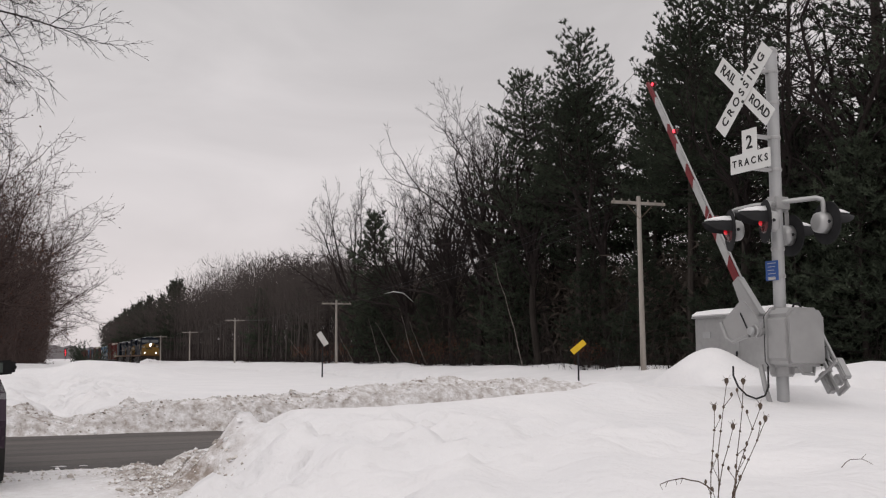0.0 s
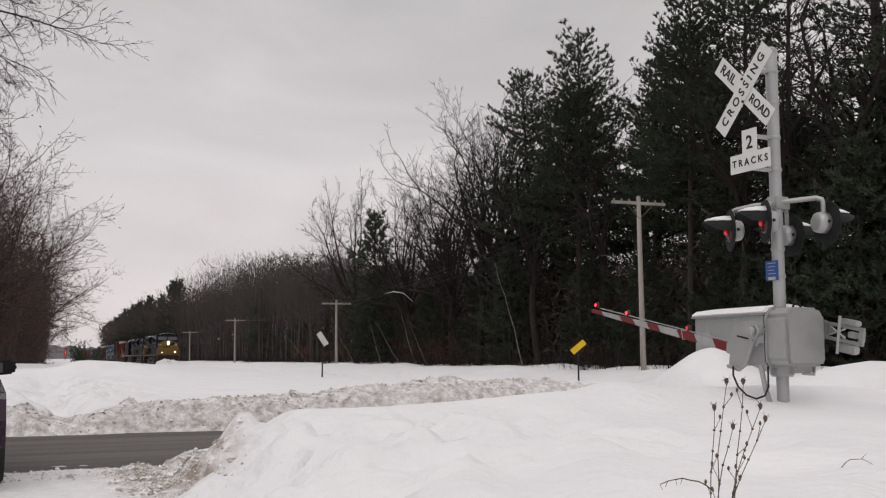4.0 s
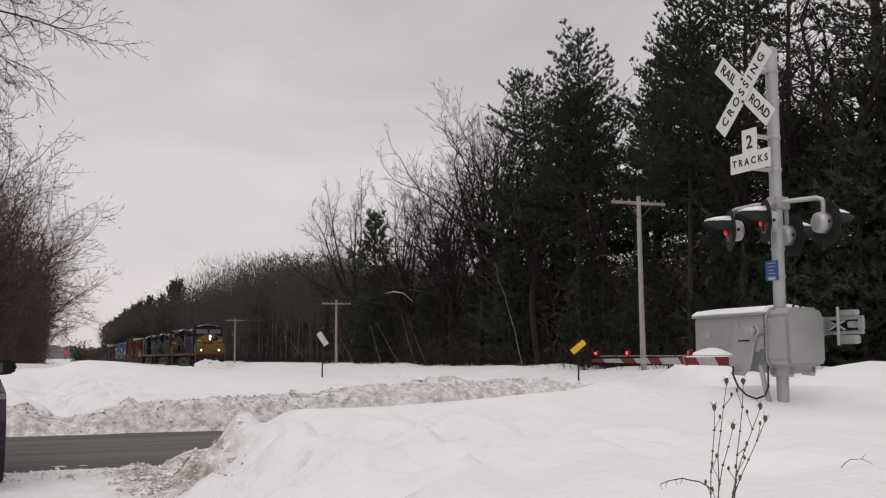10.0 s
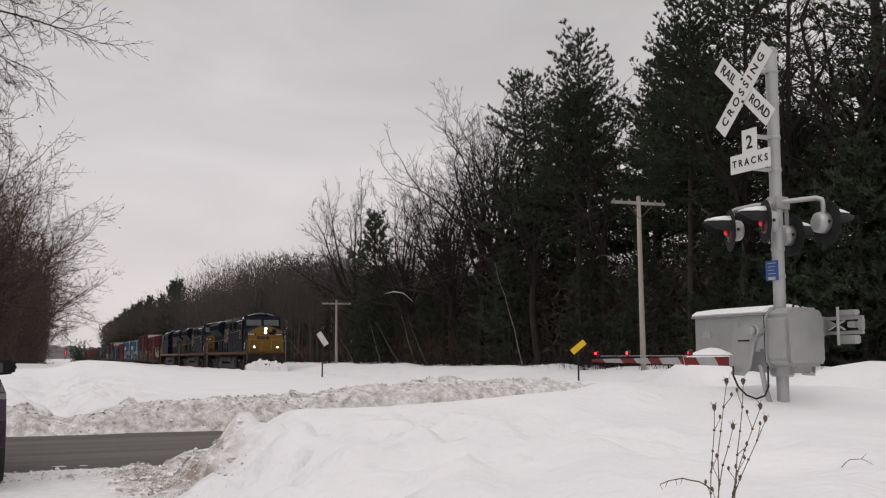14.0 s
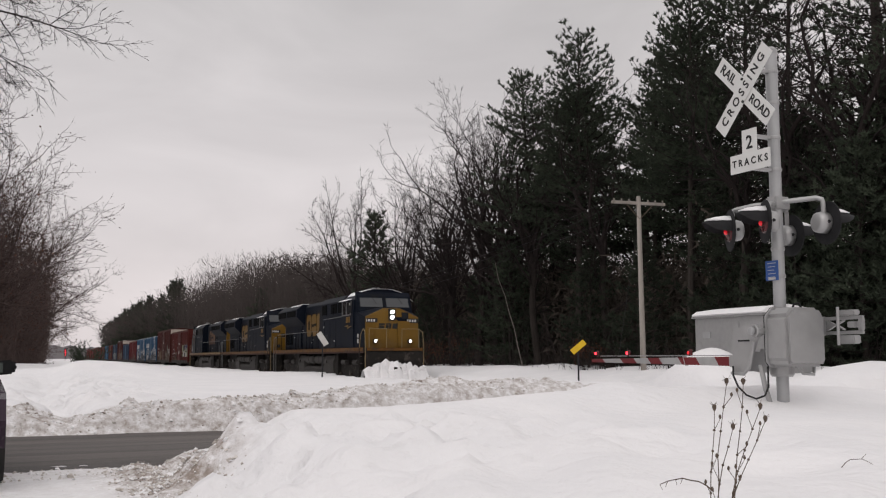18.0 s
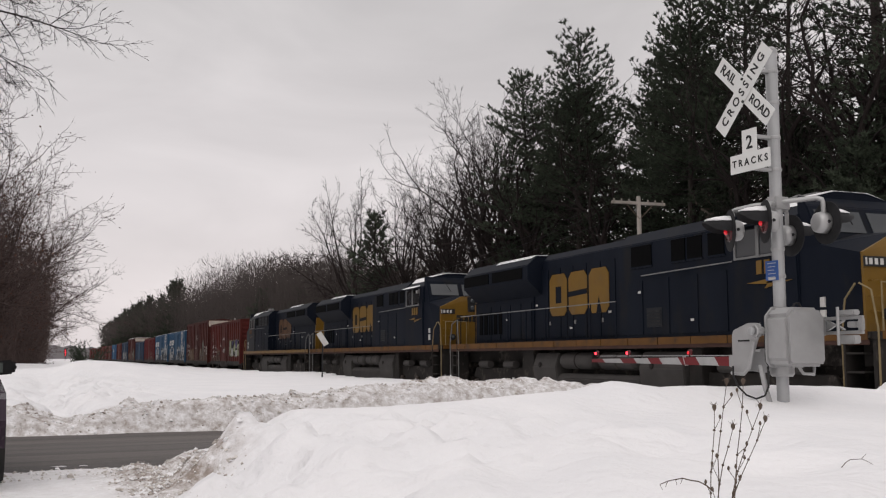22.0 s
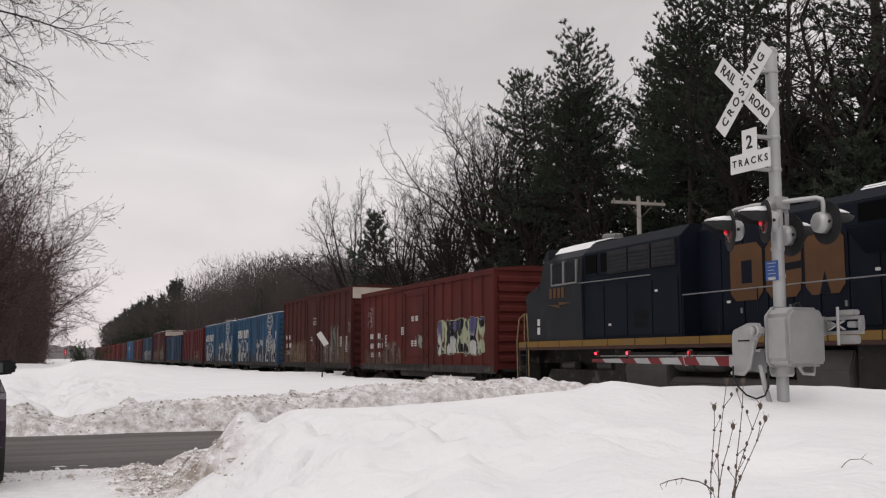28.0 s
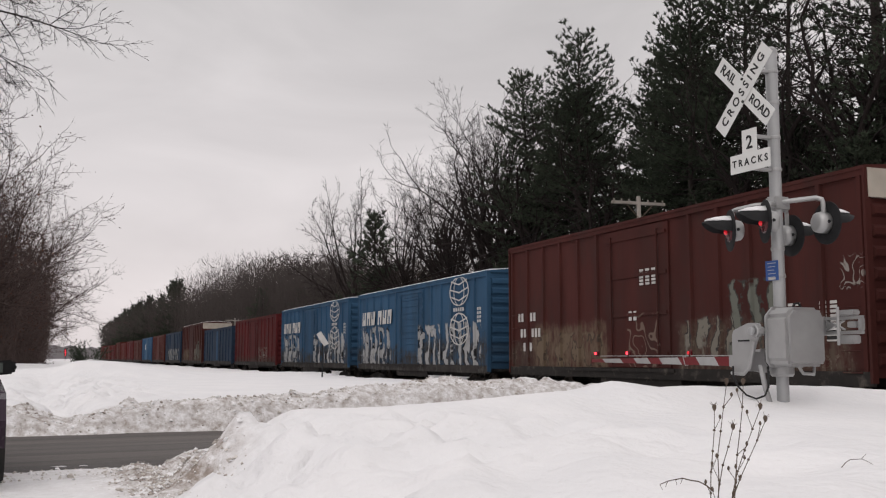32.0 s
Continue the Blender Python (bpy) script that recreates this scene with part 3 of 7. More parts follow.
def ground():
    xs = lines(-11.5, 8.0, 0.107, -3200, 3200, 1.085)
    ys = lines(4.5, 27.0, 0.107, -3200, 3200, 1.07)
    X, Y = np.meshgrid(xs, ys)
    H, D = ground_height(X, Y)
    nx, ny = len(xs), len(ys)
    me = bpy.data.meshes.new("ground")
    idx = np.arange(nx * ny).reshape(ny, nx)
    quads = np.stack([idx[:-1, :-1], idx[:-1, 1:], idx[1:, 1:], idx[1:, :-1]], -1).reshape(-1, 4)
    me.vertices.add(nx * ny)
    me.vertices.foreach_set("co", np.stack([X, Y, H], -1).ravel())
    me.loops.add(quads.size)
    me.loops.foreach_set("vertex_index", quads.ravel())
    me.polygons.add(len(quads))
    me.polygons.foreach_set("loop_start", np.arange(0, quads.size, 4))
    me.polygons.foreach_set("use_smooth", np.ones(len(quads), dtype=bool))
    me.update(calc_edges=True)
    at = me.attributes.new("dirt", "FLOAT", "POINT")
    at.data.foreach_set("value", D.ravel().astype(np.float32))
    me.materials.append(M_SNOW)
    return tagged(new("ground", me), "deep white winter snow with sandy ploughed banks", "snow", kind="structure")


def hz(x, y):
    h, _ = ground_height(np.array([float(x)]), np.array([float(y)]))
    return float(h[0])


ground()


def road():
    b = Build()
    n = 120
    vs, fs = [], []
    for i in range(n + 1):
        a = -60 + 130 * i / n
        z = 0.2 - 0.19 * float(sstep(6.0, 12.0, np.array(a)))
        for k, lat in enumerate((10.3, 12.2, 14.0, 15.8, 17.8)):
            vs.append((a, lat, z + (0.03 if k == 2 else 0.0)))
    for i in range(n):
        for k in range(4):
            o = i * 5 + k
            fs.append((o, o + 5, o + 6, o + 1))
    b.add(vs, fs)
    tagged(part("road", b, M_ASPHALT, at=pose(0, 0, 0, 0, 0, 26.5)), "wet grey asphalt road cleared of snow", "road", kind="structure")


road()


def rails():
    for nm, q, lab in (("near", Q_NEAR, "snow-buried steel railway track"), ("far", Q_FAR, "steel railway track in a ploughed trench")):
        t = thing("railway_track", lab, "railway track", pose(*tr(0, q), 0, 0, TRACK_RZ), kind="structure")
        for y in (-0.755, 0.755):
            part("rail", Build().prism([(y - 0.07, -0.17), (y + 0.07, -0.17), (y + 0.02, -0.14), (y + 0.02, -0.05), (y + 0.037, -0.04),
                                       (y + 0.037, 0), (y - 0.037, 0), (y - 0.037, -0.04), (y - 0.02, -0.05), (y - 0.02, -0.14)], -500, 120), M_STEEL, t)


rails()
# ---- crossing signal ----
SIG = Vector((4.06, 12.0, 0.0))
SIG_RZ = 25.0
PIVOT = (0.043, -0.02, 1.778)
ARMS = []


def arm_pose(a):
    return pose(*PIVOT, a, 0, -5.2)


def letters(text, size, material, parent, m, name="lettering", bold=0.012):
    """Raised lettering from the built-in font, as a mesh."""
    cu = bpy.data.curves.new(name, "FONT")
    cu.body, cu.size, cu.extrude, cu.align_x, cu.align_y, cu.offset, cu.resolution_u = text, size, 0.002, "CENTER", "CENTER", bold, 3
    tmp = bpy.data.objects.new(name, cu)
    scene.collection.objects.link(tmp)
    me = bpy.data.meshes.new_from_object(tmp.evaluated_get(bpy.context.evaluated_depsgraph_get()))
    bpy.data.objects.remove(tmp)
    me.materials.append(material)
    ob = part(name, me, None, parent, at=m)
    return ob


def facing(x, y, z, roll=0.0):
    """Pose of a sign that faces -x: its own x runs along -y, its y up."""
    return pose(x, y, z) @ Matrix(((0, 0, -1, 0), (-1, 0, 0, 0), (0, 1, 0, 0), (0, 0, 0, 1))) @ pose(0, 0, 0, 0, 0, roll)


def flasher(t, x, y, z, front, lit):
    """One flashing-light unit: black backing disc, hood, lens and silver housing."""
    o = -1 if front else 1
    px, py, pz = x, y, z
    x, y, z = 0.0, 0.0, 0.0
    u = part("light_unit", Build().lathe([(0.02, 0.14), (0.09, 0.135), (0.12, 0.11), (0.13, 0.06), (0.13, 0.0)] if front else [(0.02, -0.15), (0.09, -0.145), (0.118, -0.12), (0.128, -0.07), (0.128, 0.0)], (x, y, z), (1, 0, 0), 40), M_ALU, t, "silver lamp housing", smooth=True, at=pose(px, py, pz, 0, 0, -27.0 if front else -8.0))
    part("backing_disc", Build().lathe([(0.26, 0.0), (0.26, 0.012)], (x + 0.012 * o, y, z), (o, 0, 0), 28), M_BLACKP, u, "round black backing")
    part("sighting_hole", Build().lathe([(0.022, 0.0), (0.018, 0.012)], (-0.05 * o, -0.125, 0.0), (0, -1, 0), 12), M_BLACKP, u)
    part("lens", Build().lathe([(0.145, 0.0), (0.13, 0.025), (0.07, 0.04)], (x + 0.025 * o, y, z), (o, 0, 0), 20), M_REDLENS, u)
    part("bulb", Build().lathe([(0.036, 0.0), (0.03, 0.02), (0.012, 0.03)], (x + 0.064 * o, y, z - 0.02), (o, 0, 0), 10), M_REDFLASH if lit else M_REDDIM, u, "lit red centre of the lens")
    # tunnel visor over the lens, round at its lip, with snow lying on it
    def shell(name, a0, a1, n, r0, r1, length, mat, lab):
        vs, fs = [], []
        for i in range(n + 1):
            f = i / n
            a = radians(a0 + (a1 - a0) * f)
            w = 0.05 + length * math.sin(math.pi * f) ** 0.45
            lift = math.sin(math.pi * f) ** 0.5 if r1 > r0 else 1.0
            rr = (r0, r0 + (r1 - r0) * lift)
            for k in range(4):
                x_ = 0.015 + (w - 0.015) * k / 3
                for r in rr:
                    vs.append((x_ * o, r * math.cos(a), (r - (0.008 if k == 3 and r1 > r0 and r > r0 else 0)) * math.sin(a) - 0.05 * (x_ / 0.35) ** 2))
        for i in range(n):
            for k in range(3):
                p, q = i * 8 + 2 * k, (i + 1) * 8 + 2 * k
                fs += [(p, q, q + 2, p + 2), (p + 1, p + 3, q + 3, q + 1)]
            p, q = i * 8 + 6, (i + 1) * 8 + 6
            fs += [(p, q, q + 1, p + 1), (i * 8, i * 8 + 1, (i + 1) * 8 + 1, (i + 1) * 8)]
        part(name, Build().add(vs, fs), mat, u, lab, smooth=name == "snow_cap")

    shell("hood", -8, 188, 20, 0.160, 0.155, 0.31, M_BLACKP, "black tunnel visor")
    shell("snow_cap", 48, 132, 14, 0.1615, 0.188, 0.28, M_SNOWCAP, "snow on the visor")


def crossing_signal():
    g = hz(SIG.x, SIG.y)
    t = thing("crossing_signal", "silver railway crossing signal mast with gate, lights and crossbuck", "crossing signal", pose(SIG.x, SIG.y, 0, 0, 0, SIG_RZ))
    part("mast", Build().tube((0, 0, g - 0.6), (0, 0, 5.22), 0.073, n=24), M_GALV, t, "silver steel mast", smooth=False)
    part("mast_cap", Build().lathe([(0.08, 0), (0.08, 0.05), (0.04, 0.09)], (0, 0, 5.2), (0, 0, 1), 20), M_ALU, t)
    part("conduit", Build().path([(-0.28, 0.06, 1.38), (-0.24, 0.03, 1.1), (-0.10, 0.0, g - 0.3)], 0.032, 10), M_ALU, t, "side brace pipe")
    for z in (4.95, 4.55, 4.12, 3.72, 2.75, 2.42):
        part("clamp_band", Build().lathe([(0.078, 0), (0.083, 0.01), (0.083, 0.035), (0.078, 0.045)], (0, 0, z), (0, 0, 1), 20), M_ALU, t)
    for z in (4.95, 4.55, 4.12, 3.72):
        part("sign_bracket", Build().box(-0.34, -0.06, -0.03, 0.03, z, z + 0.04), M_ALU, t)
    # crossbuck
    cx, cy, cz = -0.42, 0.03, 4.70
    for roll, words, k in ((-45, ("RAIL", "ROAD"), 0), (45, ("CROSSING",), 1)):
        m = facing(cx - 0.012 * k, cy, cz, roll)
        bl = part("crossbuck_blade", Build().box(-0.61, 0.61, -0.114, 0.114, -0.004, 0.004), M_SIGNW, t, "white crossbuck blade with black letters", bevel=0.0, at=m)
        if k:
            letters("C R O S S I N G", 0.152, M_INK, bl, pose(0, 0, 0.006), bold=0.003)
        else:
            letters("RAIL", 0.165, M_INK, bl, pose(-0.37, 0, 0.006), bold=0.003)
            letters("ROAD", 0.15, M_INK, bl, pose(0.365, 0, 0.006), bold=0.003)
    for dz in (0.14, -0.14):
        part("bolt", Build().lathe([(0.018, 0), (0.018, 0.012)], (cx - 0.02, cy, cz + dz), (-1, 0, 0), 8), M_BLACKP, t)
    # number-of-tracks sign
    m = facing(-0.36, 0.03, 3.83)
    pl = part("tracks_sign", Build().box(-0.343, 0.343, -0.115, 0.115, -0.003, 0.003).box(-0.128, 0.128, 0.115, 0.40, -0.003, 0.003), M_SIGNW, t, "white inverted-T sign", at=m)
    letters("T R A C K S", 0.12, M_INK, pl, pose(0, 0.0, 0.005), bold=0.003)
    letters("2", 0.23, M_INK, pl, pose(0, 0.23, 0.005), bold=0.004)
    # light cross-arm
    part("crossarm_box", Build().prism([(-0.10, -0.09), (0.14, -0.09), (0.17, -0.03), (0.17, 0.05), (0.10, 0.09), (-0.08, 0.09), (-0.12, 0.05), (-0.12, -0.03)], 3.24, 3.41, "z"), M_ALU, t, "cast junction box", bevel=0.02)
    for pts, w in (([(0, 0, 3.34), (-0.17, 0.22, 3.32), (-0.29, 0.40, 3.285), (-0.31, 0.43, 3.27), (-0.31, 0.43, 3.18)], 0.03),
                   ([(0, -0.03, 3.34), (0.20, -0.28, 3.36), (0.27, -0.38, 3.365), (0.31, -0.43, 3.34), (0.315, -0.44, 3.28), (0.315, -0.44, 3.16)], 0.03),
                   ([(-0.06, -0.04, 3.31), (-0.24, -0.15, 3.30), (-0.29, -0.18, 3.26), (-0.29, -0.18, 3.16)], 0.026),
                   ([(0.08, 0.04, 3.31), (0.26, 0.12, 3.30), (0.30, 0.14, 3.24), (0.30, 0.14, 3.08)], 0.026)):
        part("crossarm", Build().sweep(pts, [w] * len(pts), 10), M_ALU, t, "bent lamp arm")
    for x, y, z, front in ((-0.33, 0.43, 3.03, True), (-0.33, -0.18, 3.07, True), (0.34, 0.14, 2.97, False), (0.34, -0.44, 3.06, False)):
        flasher(t, x, y, z, front, front)
    # information plate
    pl = part("info_plate", Build().box(-0.105, 0.105, -0.12, 0.12, -0.003, 0.003), M_BLUESIGN, t, "small blue notice plate", at=facing(-0.085, 0.02, 2.51))
    for k in range(5):
        part("text_bar", Build().box(-0.07 + 0.01 * (k % 2), 0.07 - 0.015 * (k % 3), 0.085 - 0.042 * k, 0.093 - 0.042 * k, 0.004, 0.005), M_SIGNBACK, pl)
    part("code_patch", Build().box(-0.06, 0.06, -0.112, -0.085, 0.004, 0.005), M_WHITEP, pl)
    # gate mechanism
    mech = part("gate_mechanism", Build().prism([(-0.30, 1.42), (-0.25, 1.36), (0.25, 1.36), (0.30, 1.42), (0.30, 1.95), (0.20, 2.05), (-0.20, 2.05), (-0.30, 1.95)], -0.42, 0.0, "y"), M_ALU, t, "silver cast gate machine housing", bevel=0.06)
    part("cover_lip", Build().prism([(-0.315, 1.42), (-0.25, 1.345), (0.25, 1.345), (0.315, 1.42), (0.315, 1.955), (0.205, 2.065), (-0.205, 2.065), (-0.315, 1.955)], -0.10, -0.06, "y"), M_ALU, t, bevel=0.008)
    part("gasket_seam", Build().prism([(-0.308, 1.42), (-0.25, 1.352), (0.25, 1.352), (0.308, 1.42), (0.308, 1.952), (0.202, 2.058), (-0.202, 2.058), (-0.308, 1.952)], -0.058, -0.046, "y"), M_BLACKP, t)
    part("lock_hasp", Build().path([(0.0, -0.2, 2.04), (0.03, -0.2, 2.10), (0.08, -0.22, 2.11), (0.1, -0.24, 2.05)], 0.014, 6), M_BLACKP, t)
    part("mounting_clamp", Build().lathe([(0.12, 0), (0.14, 0.03), (0.14, 0.14), (0.12, 0.18)], (0, 0, 1.24), (0, 0, 1), 20), M_ALU, t)
    part("drain_pipe", Build().path([(0.02, -0.25, 1.36), (0.05, -0.28, 1.28), (0.2, -0.3, 1.27), (0.25, -0.26, 1.36)], 0.02, 8), M_ALU, t)
    part("pivot_shaft", Build().tube((-0.40, PIVOT[1], PIVOT[2]), (0.46, PIVOT[1], PIVOT[2]), 0.05, n=14), M_ALU, t)
    # moving gate arm, in its own frame: pivot at the origin, arm along +y
    arm = part("gate_arm", Build().lathe([(0.07, -0.03), (0.08, -0.02), (0.08, 0.03), (0.07, 0.05)], (-0.42, 0, 0), (1, 0, 0), 20), M_ALU, t, "red and white striped gate arm", at=arm_pose(56.8))
    ARMS.append(arm)
    part("arm_plate", Build().prism([(-0.10, 0.02), (-0.07, 0.09), (0.04, 0.10), (0.16, 0.10), (0.44, 0.02), (0.47, -0.05), (0.47, -0.50), (0.30, -0.53), (0.14, -0.44), (0.0, -0.14)], -0.42, -0.395, "x"), M_ALU, arm, "curved aluminium support plate", bevel=0.006)
    part("plate_rim", Build().path([(-0.43, 0.02, -0.12), (-0.43, 0.13, -0.43), (-0.43, 0.24, -0.51), (-0.43, 0.47, -0.50)], 0.022, 8), M_ALU, arm)
    part("plate_slot", Build().box(-0.426, -0.42, 0.12, 0.34, -0.12, -0.10), M_BLACKP, arm)
    part("hub_bolt", Build().lathe([(0.05, 0), (0.05, 0.03), (0.03, 0.04)], (-0.47, 0, 0), (-1, 0, 0), 10), M_GALV, arm)
    part("arm_socket", Build().prism([(0.40, -0.20), (0.98, -0.28), (1.06, -0.29), (1.06, -0.43), (0.40, -0.50)], -0.05, 0.05, "x"), M_ALU, arm, "aluminium arm socket", bevel=0.008)
    part("socket_bridge", Build().box(-0.40, 0.05, 0.36, 0.44, -0.48, -0.24), M_ALU, arm, bevel=0.008)
    cuts = [1.00, 1.367, 1.795, 2.23, 2.73, 3.04, 3.44, 3.85, 4.42, 4.82]

    def half(y):
        return 0.062 - 0.0095 * (y - 1.0)

    zc = -0.36
    for i, (y0, y1) in enumerate(zip(cuts, cuts[1:])):
        s0, s1 = (0.05 if i else 0), (0.05 if i < len(cuts) - 2 else 0)
        pts = [(y0 - s0, zc - half(y0)), (y1 - s1, zc - half(y1)), (y1 + s1, zc + half(y1)), (y0 + s0, zc + half(y0))]
        part("red_stripe" if i % 2 == 0 else "white_stripe", Build().prism(pts, -0.02, 0.02, "x"), M_REDST if i % 2 == 0 else M_WHITEST, arm)
    part("splice_seam", Build().prism([(2.09, -0.424), (2.105, -0.424), (2.165, -0.296), (2.15, -0.296)], -0.022, 0.022, "x"), M_WHITEST, arm)
    part("conduit_strip", Build().box(-0.012, 0.012, 1.0, 4.55, -0.292, -0.279), M_ALU, arm)
    for y, lit in ((4.66, 1), (3.66, 1), (2.00, 0)):
        part("arm_lamp", Build().lathe([(0.02, 0), (0.032, 0.015), (0.032, 0.075), (0.02, 0.09)], (0, y, -0.29), (0, 0, 1), 12), M_REDLENS, arm, "small red gate lamp")
        part("lamp_lens", Build().lathe([(0.026, 0), (0.022, 0.01)], (-0.033, y, -0.245), (-1, 0, 0), 12), M_REDGLOW if lit else M_REDDIM, arm, "lit red lens")
    # counterweights behind the pivot
    for z0, z1 in ((0.125, 0.165), (-0.045, -0.005)):
        part("counterweight_lever", Build().box(0.36, 0.40, -0.88, 0.06, z0, z1), M_ALU, arm, "slotted counterweight lever", bevel=0.006)
    part("lever_web", Build().prism([(-0.30, 0.0), (-0.44, 0.06), (-0.58, 0.0), (-0.58, 0.02), (-0.47, 0.065), (-0.58, 0.11), (-0.58, 0.13), (-0.44, 0.075), (-0.30, 0.13)], 0.365, 0.395, "x"), M_ALU, arm)
    part("lever_hub", Build().prism([(0.08, -0.08), (0.08, 0.2), (-0.28, 0.17), (-0.28, -0.05)], 0.35, 0.385, "x"), M_ALU, arm, bevel=0.006)
    part("counterweight", Build().box(0.32, 0.43, -0.79, -0.52, 0.17, 0.235), M_ALU, arm, "cast counterweight", bevel=0.015)
    part("counterweight", Build().box(0.32, 0.43, -0.79, -0.52, -0.155, -0.055), M_ALU, arm, "cast counterweight", bevel=0.015)
    part("centre_weight", Build().box(0.34, 0.41, -0.79, -0.66, 0.03, 0.10), M_ALU, arm, bevel=0.01)
    part("weight_rod", Build().tube((0.27, -0.60, -0.17), (0.27, -0.60, 0.27), 0.018, n=8), M_ALU, arm)
    part("lever_end", Build().prism([(-0.82, -0.04), (-0.88, 0.0), (-0.88, 0.13), (-0.82, 0.16)], 0.35, 0.41, "x"), M_ALU, arm, bevel=0.01)
    # slack cable
    part("gate_cable", Build().path([(-0.38, 0.42, 1.36), (-0.40, 0.40, 1.25), (-0.42, 0.30, 1.12), (-0.40, 0.18, 1.02), (-0.36, 0.06, 0.98), (-0.30, -0.02, 1.02), (-0.26, -0.04, 1.12), (-0.24, -0.02, 1.36)], 0.012, 8), M_CABLE, t, "slack black cable")
    return t


crossing_signal()


# ---- small things along the track ----
def utility_pole(s, q, h, label, wires=True):
    p = tr(s, q)
    t = thing("utility_pole", label, "utility pole", pose(p.x, p.y, hz(p.x, p.y), 0.4, -0.3, TRACK_RZ), group="line poles")
    part("pole", Build().tube((0, 0, -0.8), (0, 0, h), 0.125, 0.085, 14), M_POLE, t, "grey weathered wooden pole")
    arm = part("crossarm", Build().box(-0.06, 0.06, -1.25, 1.25, h - 0.34, h - 0.22), M_POLE, t, bevel=0.01)
    for y in (-1.15, -0.8, -0.45, 0.45, 0.8, 1.15):
        part("insulator", Build().lathe([(0.015, 0), (0.03, 0.03), (0.033, 0.06), (0.02, 0.10)], (0, y, h - 0.22), (0, 0, 1), 8), M_POLE, arm)
    for o in (-1, 1):
        part("brace", Build().tube((0.07, 0, h - 0.95), (0.07, 0.62 * o, h - 0.34), 0.018, n=5), M_STEEL, t)
    return t


POLES = [(34.4, 22.2, 7.05), (80.4, 22.2, 5.35), (129.0, 22.2, 5.7), (173.0, 22.2, 5.2), (220.0, 22.2, 5.4)]
for s_, q_, h_ in POLES:
    utility_pole(s_, q_, h_, "grey weathered wooden line pole with crossarm")


def wires():
    for i, y in enumerate((-1.15, -0.45, 0.8)):
        b = Build()
        for (s0, q0, h0), (s1, q1, h1) in zip(POLES, POLES[1:]):
            a, c = tr(s0, q0), tr(s1, q1)
            za, zc = hz(a.x, a.y) + h0 - 0.1, hz(c.x, c.y) + h1 - 0.1
            pts = []
            for k in range(13):
                f = k / 12
                p = tr(s0 + (s1 - s0) * f, q0 + y)
                pts.append((p.x, p.y, za + (zc - za) * f - 1.0 * 4 * f * (1 - f) * 0.7))
            b.path(pts, 0.008, 3)
        tagged(part("line_wire", b, M_CABLE), "thin dark line wire between poles", "wire", group="line wires")
    p0, p1 = tr(34.4, 22.2, hz(*tr(34.4, 22.2).xy) + 6.5), tr(38.2, 23.2, 0.6)
    tagged(part("guy_wire", Build().tube(p0, p1, 0.012, n=4), M_CABLE), "dark guy wire anchoring the pole", "wire")


wires()


def plate_sign(name, label, x, y, h, w, hh, tilt, material, rz):
    z = hz(x, y)
    t = thing(name, label, "sign", pose(x, y, z, 0, 0, rz))
    part("post", Build().box(-0.03, 0.03, -0.02, 0.02, -0.5, h + 0.1), M_BLACKP, t, "dark steel post")
    part("plate", Build().box(-w / 2, w / 2, -0.015, 0.0, -hh / 2, hh / 2), material, t, at=pose(0, -0.035, h, 0, tilt, 0), bevel=0.004)
    return t


plate_sign("marker_sign", "small white sign plate tilted on a dark post", -5.42, 45.0, 1.72, 0.25, 0.66, -33, M_WHITEP, 0)
plate_sign("warning_sign", "small yellow sign plate tilted on a dark post", 5.0, 37.0, 1.22, 0.22, 0.62, 50, M_YELSIGN, 0)


def bungalow():
    p = tr(26.65, 20.4)
    t = thing("equipment_cabinet", "grey metal signal equipment cabinet with snow on its roof", "equipment cabinet", pose(p.x, p.y, 0.42, 0, 0, TRACK_RZ))
    part("body", Build().box(-1.75, 1.75, 0.0, 1.9, 0, 2.36), M_ALU, t, "grey metal walls", bevel=0.02)
    part("roof", Build().prism([(-0.08, 2.36), (1.98, 2.36), (1.98, 2.42), (0.95, 2.52), (-0.08, 2.42)], -1.84, 1.84, "x"), M_ALU, t, bevel=0.01)
    part("snow_cap", Build().prism([(-0.06, 2.43), (-0.10, 2.47), (0.1, 2.60), (0.95, 2.71), (1.8, 2.60), (1.96, 2.43), (0.95, 2.53)], -1.80, 1.80, "x"), M_SNOWCAP, t, "snow on the roof")
    part("door", Build().box(-0.3, 0.6, -0.03, 0.0, 0.15, 2.2), M_ALU, t)
    part("door_handle", Build().box(0.45, 0.52, -0.06, -0.03, 1.1, 1.25), M_BLACKP, t)
    part("vent", Build().box(-1.3, -0.9, -0.025, 0.0, 1.7, 1.9), M_SIGNBACK, t)


bungalow()


def block_signal():
    """Far railway signal, lit red."""
    p = tr(330, 4.9)
    t = thing("block_signal", "distant railway signal showing red lights", "railway signal", pose(p.x, p.y, 0.4, 0, 0, TRACK_RZ))
    part("mast", Build().tube((0, 0, 0), (0, 0, 4.0), 0.09, n=8), M_BLACKP, t)
    part("head", Build().box(-0.1, 0.1, -0.35, 0.35, 1.6, 4.0), M_BLACKP, t)
    for z in (2.0, 2.7, 3.4):
        part("lens", Build().lathe([(0.17, 0), (0.12, 0.05)], (0.11, 0, z), (1, 0, 0), 10), M_REDGLOW, t, "lit red lens")


block_signal()


